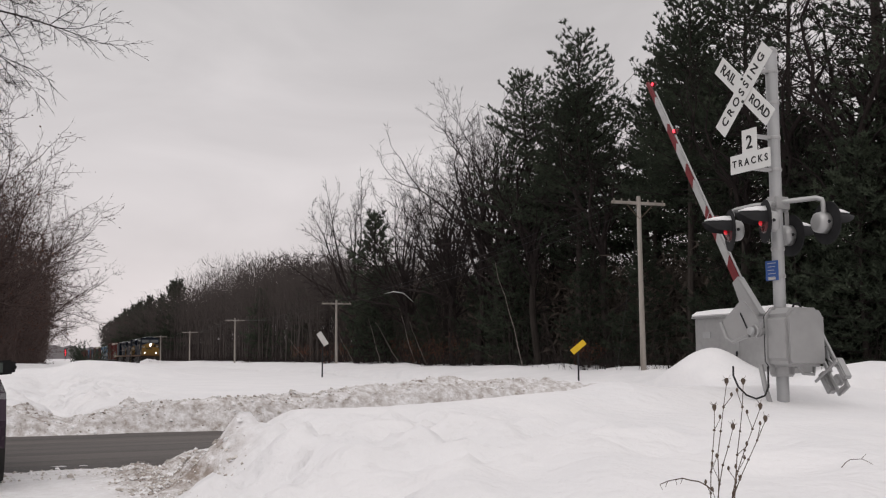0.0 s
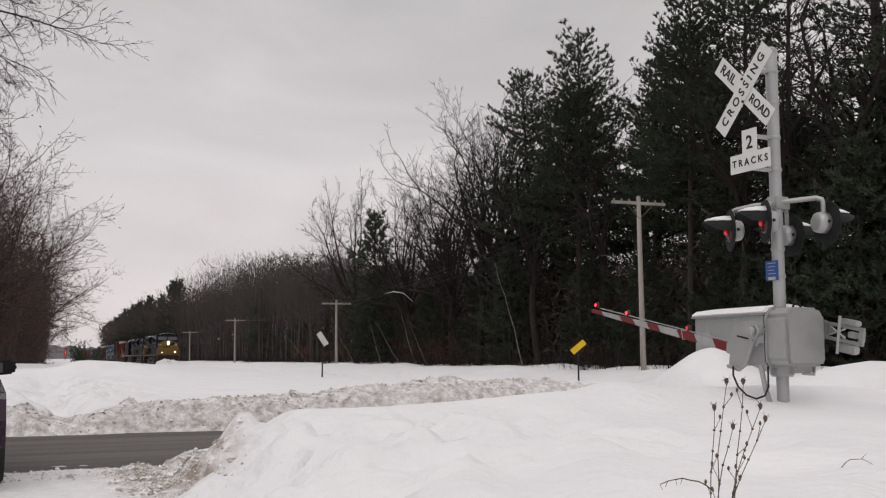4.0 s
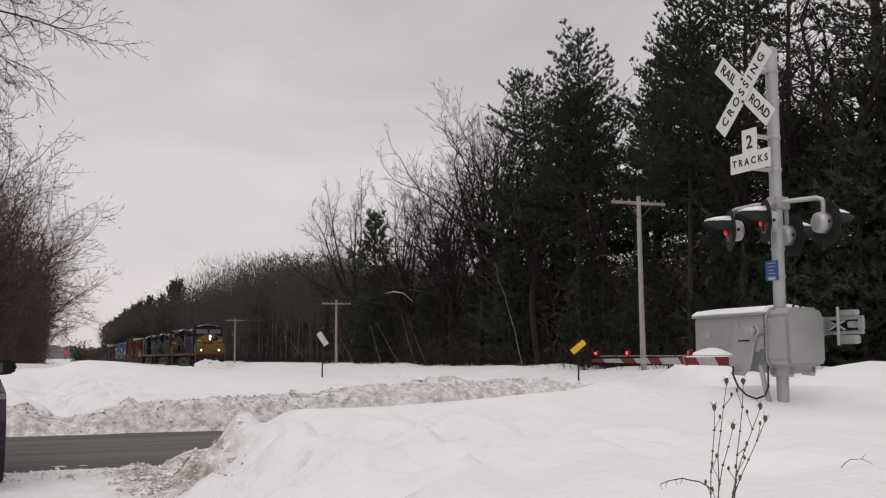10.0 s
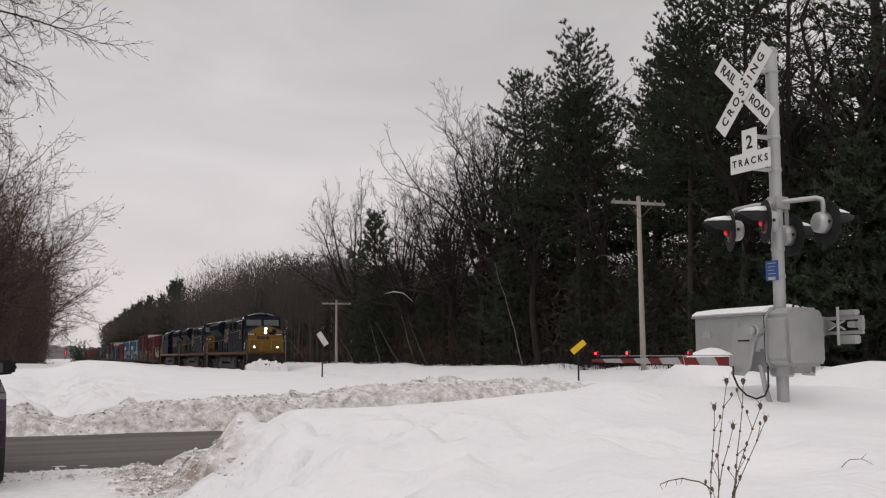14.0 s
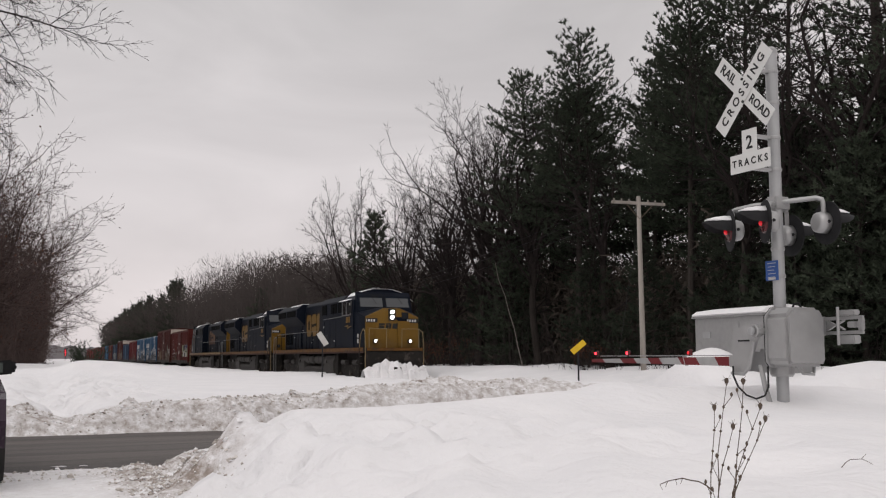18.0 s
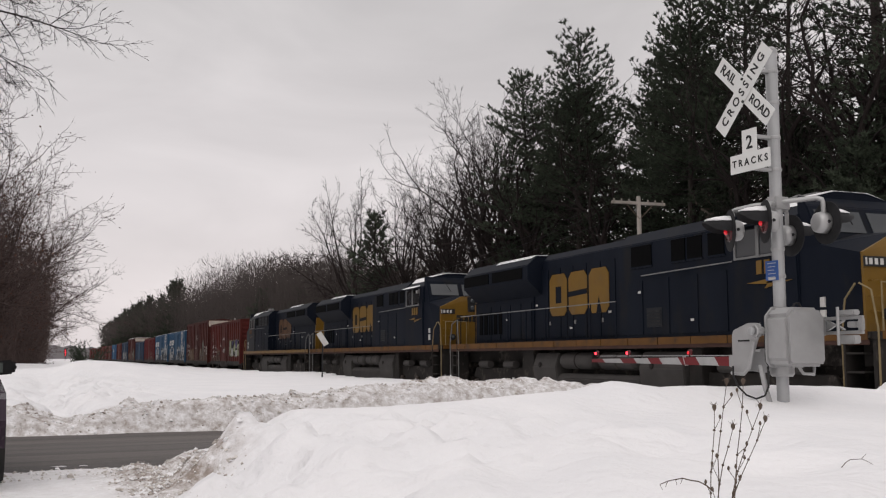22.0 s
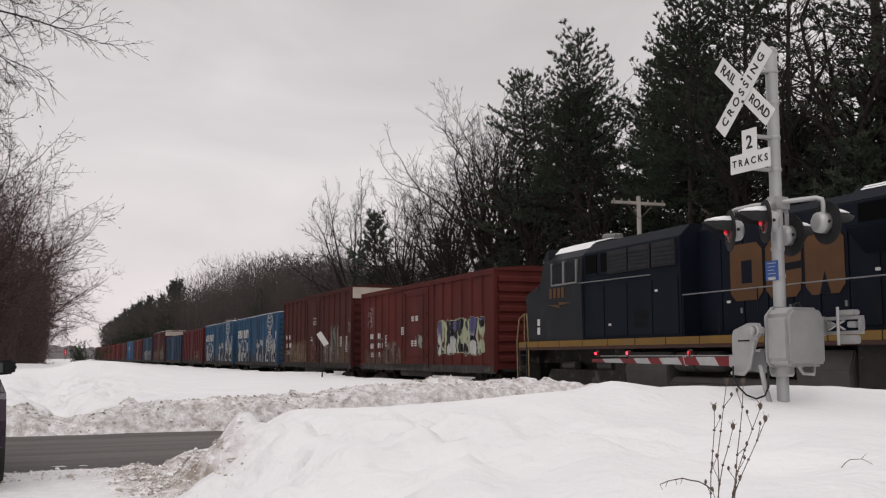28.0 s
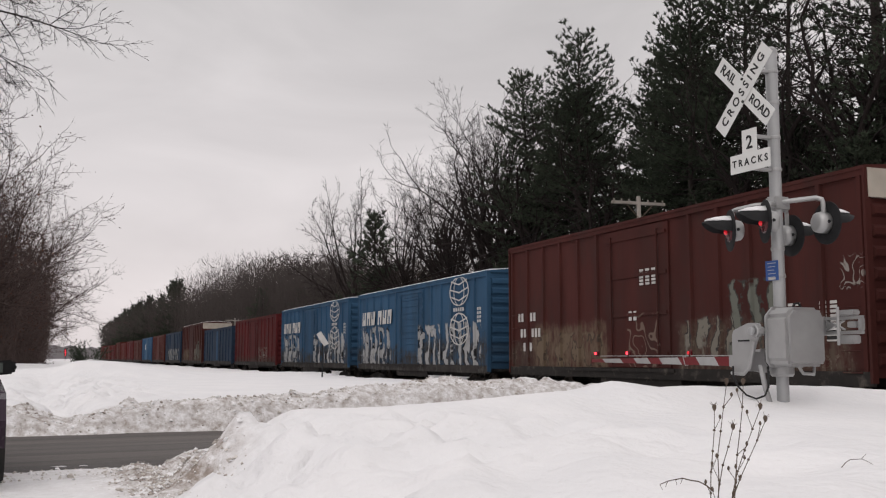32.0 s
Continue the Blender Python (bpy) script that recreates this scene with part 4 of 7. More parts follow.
def parked_car():
    """Dark car parked with its tail to the camera; only its right flank shows."""
    t = thing("parked_car", "dark plum car parked on packed snow", "car", pose(-5.47, 10.2, 0.33, 0, 0, 90 + 25.0))
    # own frame: x forward, y left; right flank at y = -0.9
    prof = [(-2.3, 0.3), (-2.35, 0.62), (-2.2, 0.84), (-1.95, 0.9), (-1.35, 1.55), (0.3, 1.58), (1.0, 0.98), (2.1, 0.82), (2.3, 0.55), (2.25, 0.25)]
    part("body", Build().prism([p for p in prof if p[1] <= 1.0], -0.9, 0.9, "y"), M_CARPAINT, t, "dark plum body", bevel=0.07)
    part("cabin", Build().prism([(-1.95, 0.88), (-1.35, 1.36), (0.3, 1.4), (1.0, 0.95)], -0.74, 0.74, "y"), M_GLASSD, t, "dark glazed cabin", bevel=0.05)
    part("roof", Build().prism([(-1.3, 1.37), (0.25, 1.41), (0.2, 1.45), (-1.25, 1.43)], -0.68, 0.68, "y"), M_CARPAINT, t, bevel=0.015)
    for x in (-1.45, 1.45):
        for y in (-0.82, 0.82):
            w = part("wheel", Build().lathe([(0.2, -0.1), (0.31, -0.1), (0.33, -0.06), (0.33, 0.06), (0.31, 0.1), (0.2, 0.1)], (x, y, 0.33), (0, 1, 0), 24), M_RUBBER, t)
            part("rim", Build().lathe([(0.2, -0.09), (0.19, -0.06), (0.19, 0.06), (0.2, 0.09)], (x, y, 0.33), (0, 1, 0), 16), M_ALU, w)
    for y in (-0.95, 0.95):
        o = -1 if y < 0 else 1
        mr = part("wing_mirror", Build().prism([(y - 0.08 * o, 0.94), (y + 0.08 * o, 0.955), (y + 0.11 * o, 1.0), (y + 0.115 * o, 1.06), (y + 0.07 * o, 1.11), (y - 0.09 * o, 1.10)], 0.55, 0.72, "x"), M_BLACKP, t, "black wing mirror", bevel=0.02)
        part("mirror_glass", Build().box(0.535, 0.55, min(y - 0.07 * o, y - 0.03 * o), max(y - 0.07 * o, y - 0.03 * o), 0.97, 1.08), M_MIRROR, mr)
        part("tail_lamp", Build().box(-2.365, -2.2, min(y * 0.80, y * 0.55), max(y * 0.80, y * 0.55), 0.64, 0.8), M_TAIL, t, "red tail lamp", bevel=0.03)
    part("bumper", Build().box(-2.42, -2.2, -0.86, 0.86, 0.35, 0.62), M_CARPAINT, t, bevel=0.05)


parked_car()


def snow_lumps():
    """Broken sanded snow thrown up by the plough."""
    rng = random.Random(17)
    for nm, mat, n, spots in (("snow_chunks", M_DIRTSNOW, 8000, 1), ("snow_chunks", M_SNOWCAP, 4500, 0)):
        b = Build()
        P = []
        for _ in range(n):
            pick = rng.random()
            if pick < 0.62:
                P.append((rng.uniform(-10, 11), rng.gauss(18.15, 0.5), 0.008))
            elif pick < 0.80:
                P.append((rng.uniform(-8, 2.4), rng.gauss(11.9, 0.22) if rng.random() < 0.6 else rng.gauss(10.9, 0.4), 0.010))
            else:
                P.append((rng.gauss(1.82, 0.22), rng.gauss(9.1, 0.65), 0.0055))
        W = [rd(a, lat) for a, lat, _ in P]
        H, _ = ground_height(np.array([w.x for w in W]), np.array([w.y for w in W]))
        for p, z, (_, _, k) in zip(W, H, P):
            s = min(0.05, k * 0.6 + k * 1.1 * rng.expovariate(1.0))
            pts = []
            m = Matrix.Rotation(rng.uniform(0, 6.3), 3, "Z") @ Matrix.Rotation(rng.uniform(-0.6, 0.6), 3, "X")
            for dx, dy, dz in ((1, 0, 0), (0.3, 0.9, 0), (-0.8, 0.5, 0.1), (-0.7, -0.6, 0), (0.4, -0.9, 0.1), (0.1, 0.1, 0.75), (-0.2, 0.1, -0.6), (0.5, 0.3, 0.5)):
                v = m @ Vector((dx * s * rng.uniform(.6, 1.2), dy * s * rng.uniform(.6, 1.2), dz * s * rng.uniform(.6, 1.2)))
                pts.append((p.x + v.x, p.y + v.y, z + s * 0.1 + v.z))
            b.add(pts, [(0, 1, 7), (1, 5, 7), (0, 7, 5), (1, 2, 5), (2, 3, 5), (3, 4, 5), (4, 0, 5), (1, 0, 6), (2, 1, 6), (3, 2, 6), (4, 3, 6), (0, 4, 6)])
        ob = new(nm, b.mesh(nm, mat))
        tagged(ob, "broken sandy snow chunks on the ploughed bank" if spots else "broken white snow chunks on the bank", "snow", kind="stuff")


snow_lumps()


def weeds():
    """Dry seed stalks standing out of the snow."""
    rng = random.Random(23)
    bx, by = 1.11, 4.05
    g = hz(bx, by)
    t = thing("dry_weed", "dry brown seed stalks standing in snow", "weed", pose(bx, by, g))
    for x0, x1, top, bow in ((-0.035, -0.014, 0.545, -0.015), (0.005, 0.032, 0.65, -0.03), (0.0, 0.19, 0.50, -0.03), (0.025, 0.095, 0.65, 0.012), (0.015, 0.17, 0.55, -0.03), (-0.03, 0.05, 0.47, -0.02)):
        b = Build()
        pts = []
        for k in range(9):
            f = k / 8
            pts.append((x0 + (x1 - x0) * f ** 1.3 + bow * math.sin(math.pi * f) + rng.gauss(0, 0.003), 0.03 * rng.gauss(0, 0.3), -0.12 + (top + 0.12) * f))
        b.sweep(pts, [0.0028 - 0.00018 * i for i in range(9)], 6)
        for k in (4, 5, 6, 7):
            o = Vector(pts[k])
            if rng.random() < 0.6:
                e = o + Vector((rng.choice((-1, 1)) * rng.uniform(0.012, 0.035), rng.gauss(0, 0.01), rng.uniform(0.03, 0.06)))
                b.sweep([o, e], [0.0018, 0.0013], 4)
                b.lathe([(0.002, 0), (0.006, 0.006), (0.005, 0.013), (0.002, 0.018)], e, (0, 0, 1), 7)
            b.lathe([(0.003, -0.004), (0.006, 0.0), (0.003, 0.005)], o, (0, 0, 1), 6)
        e = Vector(pts[-1])
        b.lathe([(0.002, -0.008), (0.007, 0.0), (0.009, 0.008), (0.008, 0.015), (0.003, 0.02)], e, (0, 0, 1), 9)
        for _ in range(8):
            a = rng.uniform(0, 6.28)
            b.sweep([e + Vector((0, 0, 0.012)), e + Vector((0.018 * math.cos(a), 0.018 * math.sin(a), rng.uniform(0.005, 0.034)))], [0.0012, 0.0006], 3)
        part("stalk", b, M_WEED, t)
    b = Build()
    pts = [Vector((-0.03, 0, 0.22))]
    for k in range(7):
        pts.append(pts[-1] + Vector((-0.03, rng.gauss(0, 0.004), 0.022 - 0.006 * k + rng.gauss(0, 0.003))))
    b.sweep(pts, [0.0032 - 0.0002 * i for i in range(8)], 5)
    for k in (4, 5, 6, 7):
        b.sweep([pts[k], pts[k] + Vector((rng.uniform(-0.012, 0.012), 0, -0.022))], [0.0016, 0.001], 4)
    part("stalk", b, M_WEED, t, "bent dry stalk")
    for x, y in ((2.30, 5.85), (2.52, 5.6), (2.62, 5.75)):
        g = hz(x, y)
        t2 = thing("dry_twig", "thin dry twig lying on the snow", "twig", pose(x, y, g), group="dry twigs")
        b = Build()
        p = Vector((0, 0, 0.0))
        pts = [p]
        for k in range(6):
            pts.append(pts[-1] + Vector((0.035 + rng.gauss(0, 0.008), rng.gauss(0, 0.01), 0.03 - 0.013 * k)))
        b.sweep(pts, [0.003 - 0.0003 * i for i in range(7)], 4)
        b.sweep([pts[3], pts[3] + Vector((0.03, 0, 0.03))], [0.002, 0.001], 4)
        part("stalk", b, M_WEED, t2)


weeds()


def snow_shrub():
    """Small dark evergreen bush on the ploughed heap beside the track."""
    rng = random.Random(37)
    x, y = -15.6, 44.0
    t = thing("evergreen_shrub", "small dark evergreen shrub behind a snow heap", "shrub", pose(x, y, hz(x, y) - 0.1))
    stems, needles = Build(), Build()
    for k in range(14):
        a = rng.uniform(0, 6.28)
        d = Vector((math.cos(a) * 0.5, math.sin(a) * 0.5, rng.uniform(0.5, 1.1))).normalized()
        ln = rng.uniform(0.7, 1.75)
        stems.sweep([(0, 0, 0), tuple(d * ln * 0.5), tuple(d * ln + Vector((0, 0, 0.1)))], [0.03, 0.02, 0.008], 4)
        for _ in range(70):
            o = d * ln * rng.uniform(0.3, 1.0) + Vector((rng.gauss(0, 0.13), rng.gauss(0, 0.13), rng.gauss(0, 0.08)))
            v = (d + Vector((rng.gauss(0, 0.7), rng.gauss(0, 0.7), rng.gauss(0, 0.4)))).normalized() * rng.uniform(0.1, 0.25)
            w = v.orthogonal().normalized() * 0.02
            needles.add([tuple(o - w), tuple(o + w), tuple(o + v)], [(0, 1, 2)])
    part("stem", stems, M_TWIG, t)
    part("foliage", needles, M_NEEDLE, t)


snow_shrub()
# ---- woods ----
def limb(b, rng, p, d, length, r, depth, up=0.25, wig=0.13, first=0.25, ratio=0.52, counts=(3, 5, 6, 7), fine=0.007, ang=(0.5, 0.95), tips=None):
    """A living branch: it bends upwards, tapers and carries side shoots that branch in turn."""
    d = d.normalized()
    n = 2 if depth == 0 else max(3, min(8, int(length / 0.55) + 1))
    P, R, D = [p.copy()], [max(r, fine)], []
    for i in range(n):
        d = (d + Vector((rng.gauss(0, wig), rng.gauss(0, wig), rng.gauss(0, wig) + up * (1.0 if depth > 2 else 0.3) / n))).normalized()
        P.append(P[-1] + d * (length / n))
        R.append(max(fine * (0.5 if i == n - 1 else 1.0), r * (1 - 0.70 * (i + 1) / n)))
        D.append(d)
    if depth == 0:
        w = d.orthogonal().normalized()
        w.rotate(Matrix.Rotation(rng.uniform(0, 6.28), 3, d))
        a, m, e = P
        b.add([tuple(a - w * R[0]), tuple(a + w * R[0]), tuple(m + w * R[1]), tuple(m - w * R[1]), tuple(e)], [(0, 1, 2, 3), (3, 2, 4)])
        if tips is not None:
            tips.append(e)
        return
    b.sweep(P, R, 7 if r > 0.09 else (5 if r > 0.04 else 3), caps=False)
    k = counts[depth - 1]
    az = rng.uniform(0, 6.28)
    for j in range(k):
        f = first + (1 - first) * (j + rng.random()) / k
        i = min(n - 1, int(f * n))
        o = P[i].lerp(P[i + 1], f * n - i)
        dd = D[i]
        u = dd.orthogonal().normalized()
        az += 2.4 + rng.gauss(0, 0.4)
        perp = u * math.cos(az) + dd.cross(u) * math.sin(az)
        a = rng.uniform(*ang)
        nd = dd * math.cos(a) + perp * math.sin(a)
        limb(b, rng, o, nd, length * ratio * (1.25 - 0.7 * f) * rng.uniform(0.7, 1.25), R[i] * rng.uniform(0.48, 0.70), depth - 1, up, wig, 0.15, ratio, counts, fine, ang, tips)
    # the leader forks at its tip
    for _ in range(2):
        nd = (d + Vector((rng.gauss(0, 0.3), rng.gauss(0, 0.3), rng.gauss(0, 0.2)))).normalized()
        limb(b, rng, P[-1], nd, length * 0.38, R[-1] * 0.9, depth - 1, up, wig, 0.1, ratio, counts, fine, ang, tips)


def leaf_card(lb, rng, p, scatter, lo, hi):
    c = p + Vector((rng.gauss(0, scatter), rng.gauss(0, scatter), rng.gauss(0, scatter)))
    u = Vector((rng.gauss(0, 1), rng.gauss(0, 1), rng.gauss(0, 1))).normalized() * rng.uniform(lo, hi)
    w = u.orthogonal() * 0.6
    lb.add([tuple(c - u), tuple(c + w), tuple(c + u), tuple(c - w)], [(0, 1, 2, 3)])


def bare_tree(name, seed, h, fork=0.32, spread=0.6, limbs=7, label="", mat=None, leaves=0.0, fine=0.009, counts=(4, 5, 5, 6), low=4, r=None, up=0.16, fan=None):
    """Leafless tree: a trunk that forks into rising limbs, with fine twigs to the outline."""
    rng = random.Random(seed)
    t = thing(name, label, "tree")
    crown, tips = Build(), []
    r = r or h * 0.0145
    zf = h * fork
    n = 6
    P, R = [Vector((0, 0, -0.4))], [r * 1.3]
    for i in range(n):
        P.append(P[-1] + Vector((rng.gauss(0, 0.05), rng.gauss(0, 0.05), 1)).normalized() * ((zf + 0.4) / n))
        R.append(r * (1.1 - 0.045 * (i + 1)))
    part("trunk", Build().sweep(P, R, 9), M_BARK, t)
    for i in range(limbs + low):
        top = i < limbs
        a = (fan[0] + rng.gauss(0, fan[1])) if fan and i % 3 else i * 2.4 + rng.gauss(0, 0.3)
        out = spread * (0.15 + 0.95 * i / max(1, limbs - 1)) if top else spread * 1.9
        d = Vector((math.cos(a) * out, math.sin(a) * out, 1.0))
        o = P[-1] if top else P[n - 1 - (i - limbs) % 3].copy()
        ln = (h - zf) * (1.0 if top else 0.55) / (1 + 0.22 * out) * rng.uniform(0.86, 1.04) * 0.88
        limb(crown, rng, o, d, ln, r * (0.62 if top else 0.36) * rng.uniform(0.75, 1.05), 3, up, 0.17, 0.20, 0.46, counts, fine, (0.6, 1.15), tips)
    part("crown", crown, mat or M_TWIG, t)
    if leaves:
        lb = Build()
        for p in tips:
            if rng.random() < leaves:
                leaf_card(lb, rng, p, 0.12, 0.05, 0.09)
        tagged(part("leaves", lb, M_LEAFBROWN, t), kind="stuff")
    return t


def fan_tree():
    """Leafless tree whose stems fan out to one side above the low wood."""
    rng = random.Random(38)
    t = thing("bare_tree", "leafless tree fanning out above the low wood", "tree")
    part("trunk", Build().sweep([(0.3, 0, -0.4), (0.2, 0, 3.0), (0, 0, 6.2)], [0.34, 0.30, 0.26], 9), M_BARK, t)
    crown = Build()
    for z, lean, dep, ln, r in ((6.2, -58, 0.1, 6.2, 0.12), (6.2, -44, -0.2, 7.2, 0.13), (6.2, -30, 0.2, 8.0, 0.14), (6.2, -17, -0.1, 8.6, 0.15), (6.2, -5, 0.15, 9.2, 0.15), (6.2, 7, -0.15, 9.0, 0.14), (5.6, 18, 0.1, 7.6, 0.12), (5.0, -66, -0.1, 5.6, 0.09), (5.4, 32, 0.2, 5.0, 0.09)):
        d = Vector((math.sin(radians(lean)), dep, math.cos(radians(lean))))
        limb(crown, rng, Vector((0, 0, z)), d, ln, r, 3, 0.30, 0.11, 0.28, 0.44, (4, 5, 5, 6), 0.013, (0.4, 0.9))
    part("crown", crown, M_TWIG, t)
    return t


def tuft(b, rng, c, d, size, blades, width):
    """A brush of needles that fans out from the end of a shoot."""
    for _ in range(blades):
        v = (d * 0.75 + Vector((rng.gauss(0, 0.55), rng.gauss(0, 0.55), rng.gauss(0.15, 0.45)))).normalized() * size * rng.uniform(0.6, 1.15)
        w = v.cross(Vector((rng.gauss(0, 1), rng.gauss(0, 1), rng.gauss(0, 1)))).normalized() * width
        o = c - v * 0.25
        b.add([tuple(o - w), tuple(o + w), tuple(o + v)], [(0, 1, 2)])


def pine(name, seed, h, start=0.45, reach=0.17, label="", step=0.62, blades=9, size=0.34, width=0.045, cone=0.58, fill=1.0, gap=0.10):
    """White pine: straight trunk, whorls of boughs that sweep up to brush-like ends, open at the top."""
    rng = random.Random(seed)
    t = thing(name, label, "pine tree")
    trunk, boughs, needles = Build(), Build(), Build()
    r = h * 0.0115
    n = 9
    bx, by = rng.gauss(0, 0.012), rng.gauss(0, 0.012)

    def axis(z):
        return Vector((bx * z * z / h, by * z * z / h, z))

    trunk.sweep([axis(h * i / n - (0.5 if i == 0 else 0)) for i in range(n + 1)], [r * (1 - 0.95 * i / n) + 0.012 for i in range(n + 1)], 9)
    z = h * start
    while z < h * 0.97:
        k = (z - h * start) / (h * (1 - start))
        prof = (1 - k) ** cone * (0.55 + 0.45 * min(1, k * 5 + 0.2))
        L0 = h * reach * prof * rng.choice((0.6, 0.85, 1.0, 1.05, 1.2, 1.35)) + 0.45
        a0 = rng.uniform(0, 6.28)
        m_l = rng.randint(4, 6)
        for j_l in range(m_l):
            if rng.random() < gap:
                continue
            a = a0 + 6.283 * j_l / m_l + rng.gauss(0, 0.22)
            L = L0 * rng.uniform(0.6, 1.2)
            d = Vector((math.cos(a), math.sin(a), -0.05 + 0.95 * k * k + rng.gauss(0, 0.1))).normalized()
            m = max(3, int(L / 0.42))
            p = axis(z + rng.uniform(-0.15, 0.15))
            P = [p]
            for j in range(m):
                d = (d + Vector((rng.gauss(0, 0.05), rng.gauss(0, 0.05), 0.55 / m * (0.3 + 1.2 * j / m)))).normalized()
                p = p + d * (L / m)
                P.append(p)
                f = (j + 1) / m
                if f < 0.22:
                    continue
                side = Vector((-d.y, d.x, 0)).normalized()
                reach_s = 0.22 + 0.30 * L * math.sin(math.pi * min(1.0, 0.12 + 0.88 * f)) * (1 - 0.35 * f)
                for sgn in (-1, 1):
                    q = max(1, int(reach_s / 0.30 * fill + rng.random()))
                    for i in range(q):
                        g = (i + rng.uniform(0.3, 1.0)) / q
                        c = p + side * (sgn * reach_s * g) + d * (0.35 * reach_s * g) + Vector((rng.gauss(0, 0.06), rng.gauss(0, 0.06), rng.gauss(0.03, 0.07)))
                        tuft(needles, rng, c, (side * sgn * 0.6 + d * 0.7 + Vector((0, 0, 0.35))).normalized(), size, blades, width)
            tuft(needles, rng, P[-1], (d + Vector((0, 0, 0.4))).normalized(), size * 1.15, blades + 3, width)
            boughs.sweep(P, [0.035 * (h / 20) * (1 - 0.8 * i / m) + 0.006 for i in range(m + 1)], 3, caps=False)
        z += step * rng.uniform(0.7, 1.3) * (1.1 - 0.45 * k)
    for i in range(4):
        tuft(needles, rng, axis(h - 0.28 * i), Vector((rng.gauss(0, 0.2), rng.gauss(0, 0.2), 1)).normalized(), size * 1.3, blades, width * 0.8)
    # dead limbs below the crown
    z = h * 0.16
    while z < h * start:
        a = rng.uniform(0, 6.28)
        limb(boughs, rng, axis(z), Vector((math.cos(a), math.sin(a), rng.uniform(-0.1, 0.25))), rng.uniform(0.8, 2.6), 0.026, 2, 0.1, 0.14, 0.3, 0.5, (2, 4), 0.008)
        z += rng.uniform(0.35, 0.9)
    part("trunk", trunk, M_BARK, t)
    tagged(part("branchwork", boughs, M_TWIG, t), kind="stuff")
    part("crown", needles, M_NEEDLE, t)
    return t


def plant(src, base_h, s, q, h, group, rng, turn=None, fat=1.0):
    """A copy of a model tree with its foot at (s, q) along and across the track."""
    p = tr(s, q)
    k = h / base_h
    c = copy_thing(src, pose(p.x, p.y, max(0.0, hz(p.x, p.y)) - 0.1, rng.gauss(0, 1.2), rng.gauss(0, 1.2), rng.uniform(0, 360) if turn is None else turn))
    c.scale = (k * fat, k * fat, k)
    return tagged(c, group=group)


def wood_top(s):
    """Height of the wood beyond the tracks, lower where the bare trees stand."""
    return float(np.interp(s, [60, 104, 121, 147, 184, 216, 260, 305, 367, 507, 640], [10.5, 12.5, 15.6, 18.2, 20.4, 18.8, 19.2, 18.6, 19.4, 19.0, 18.0]))


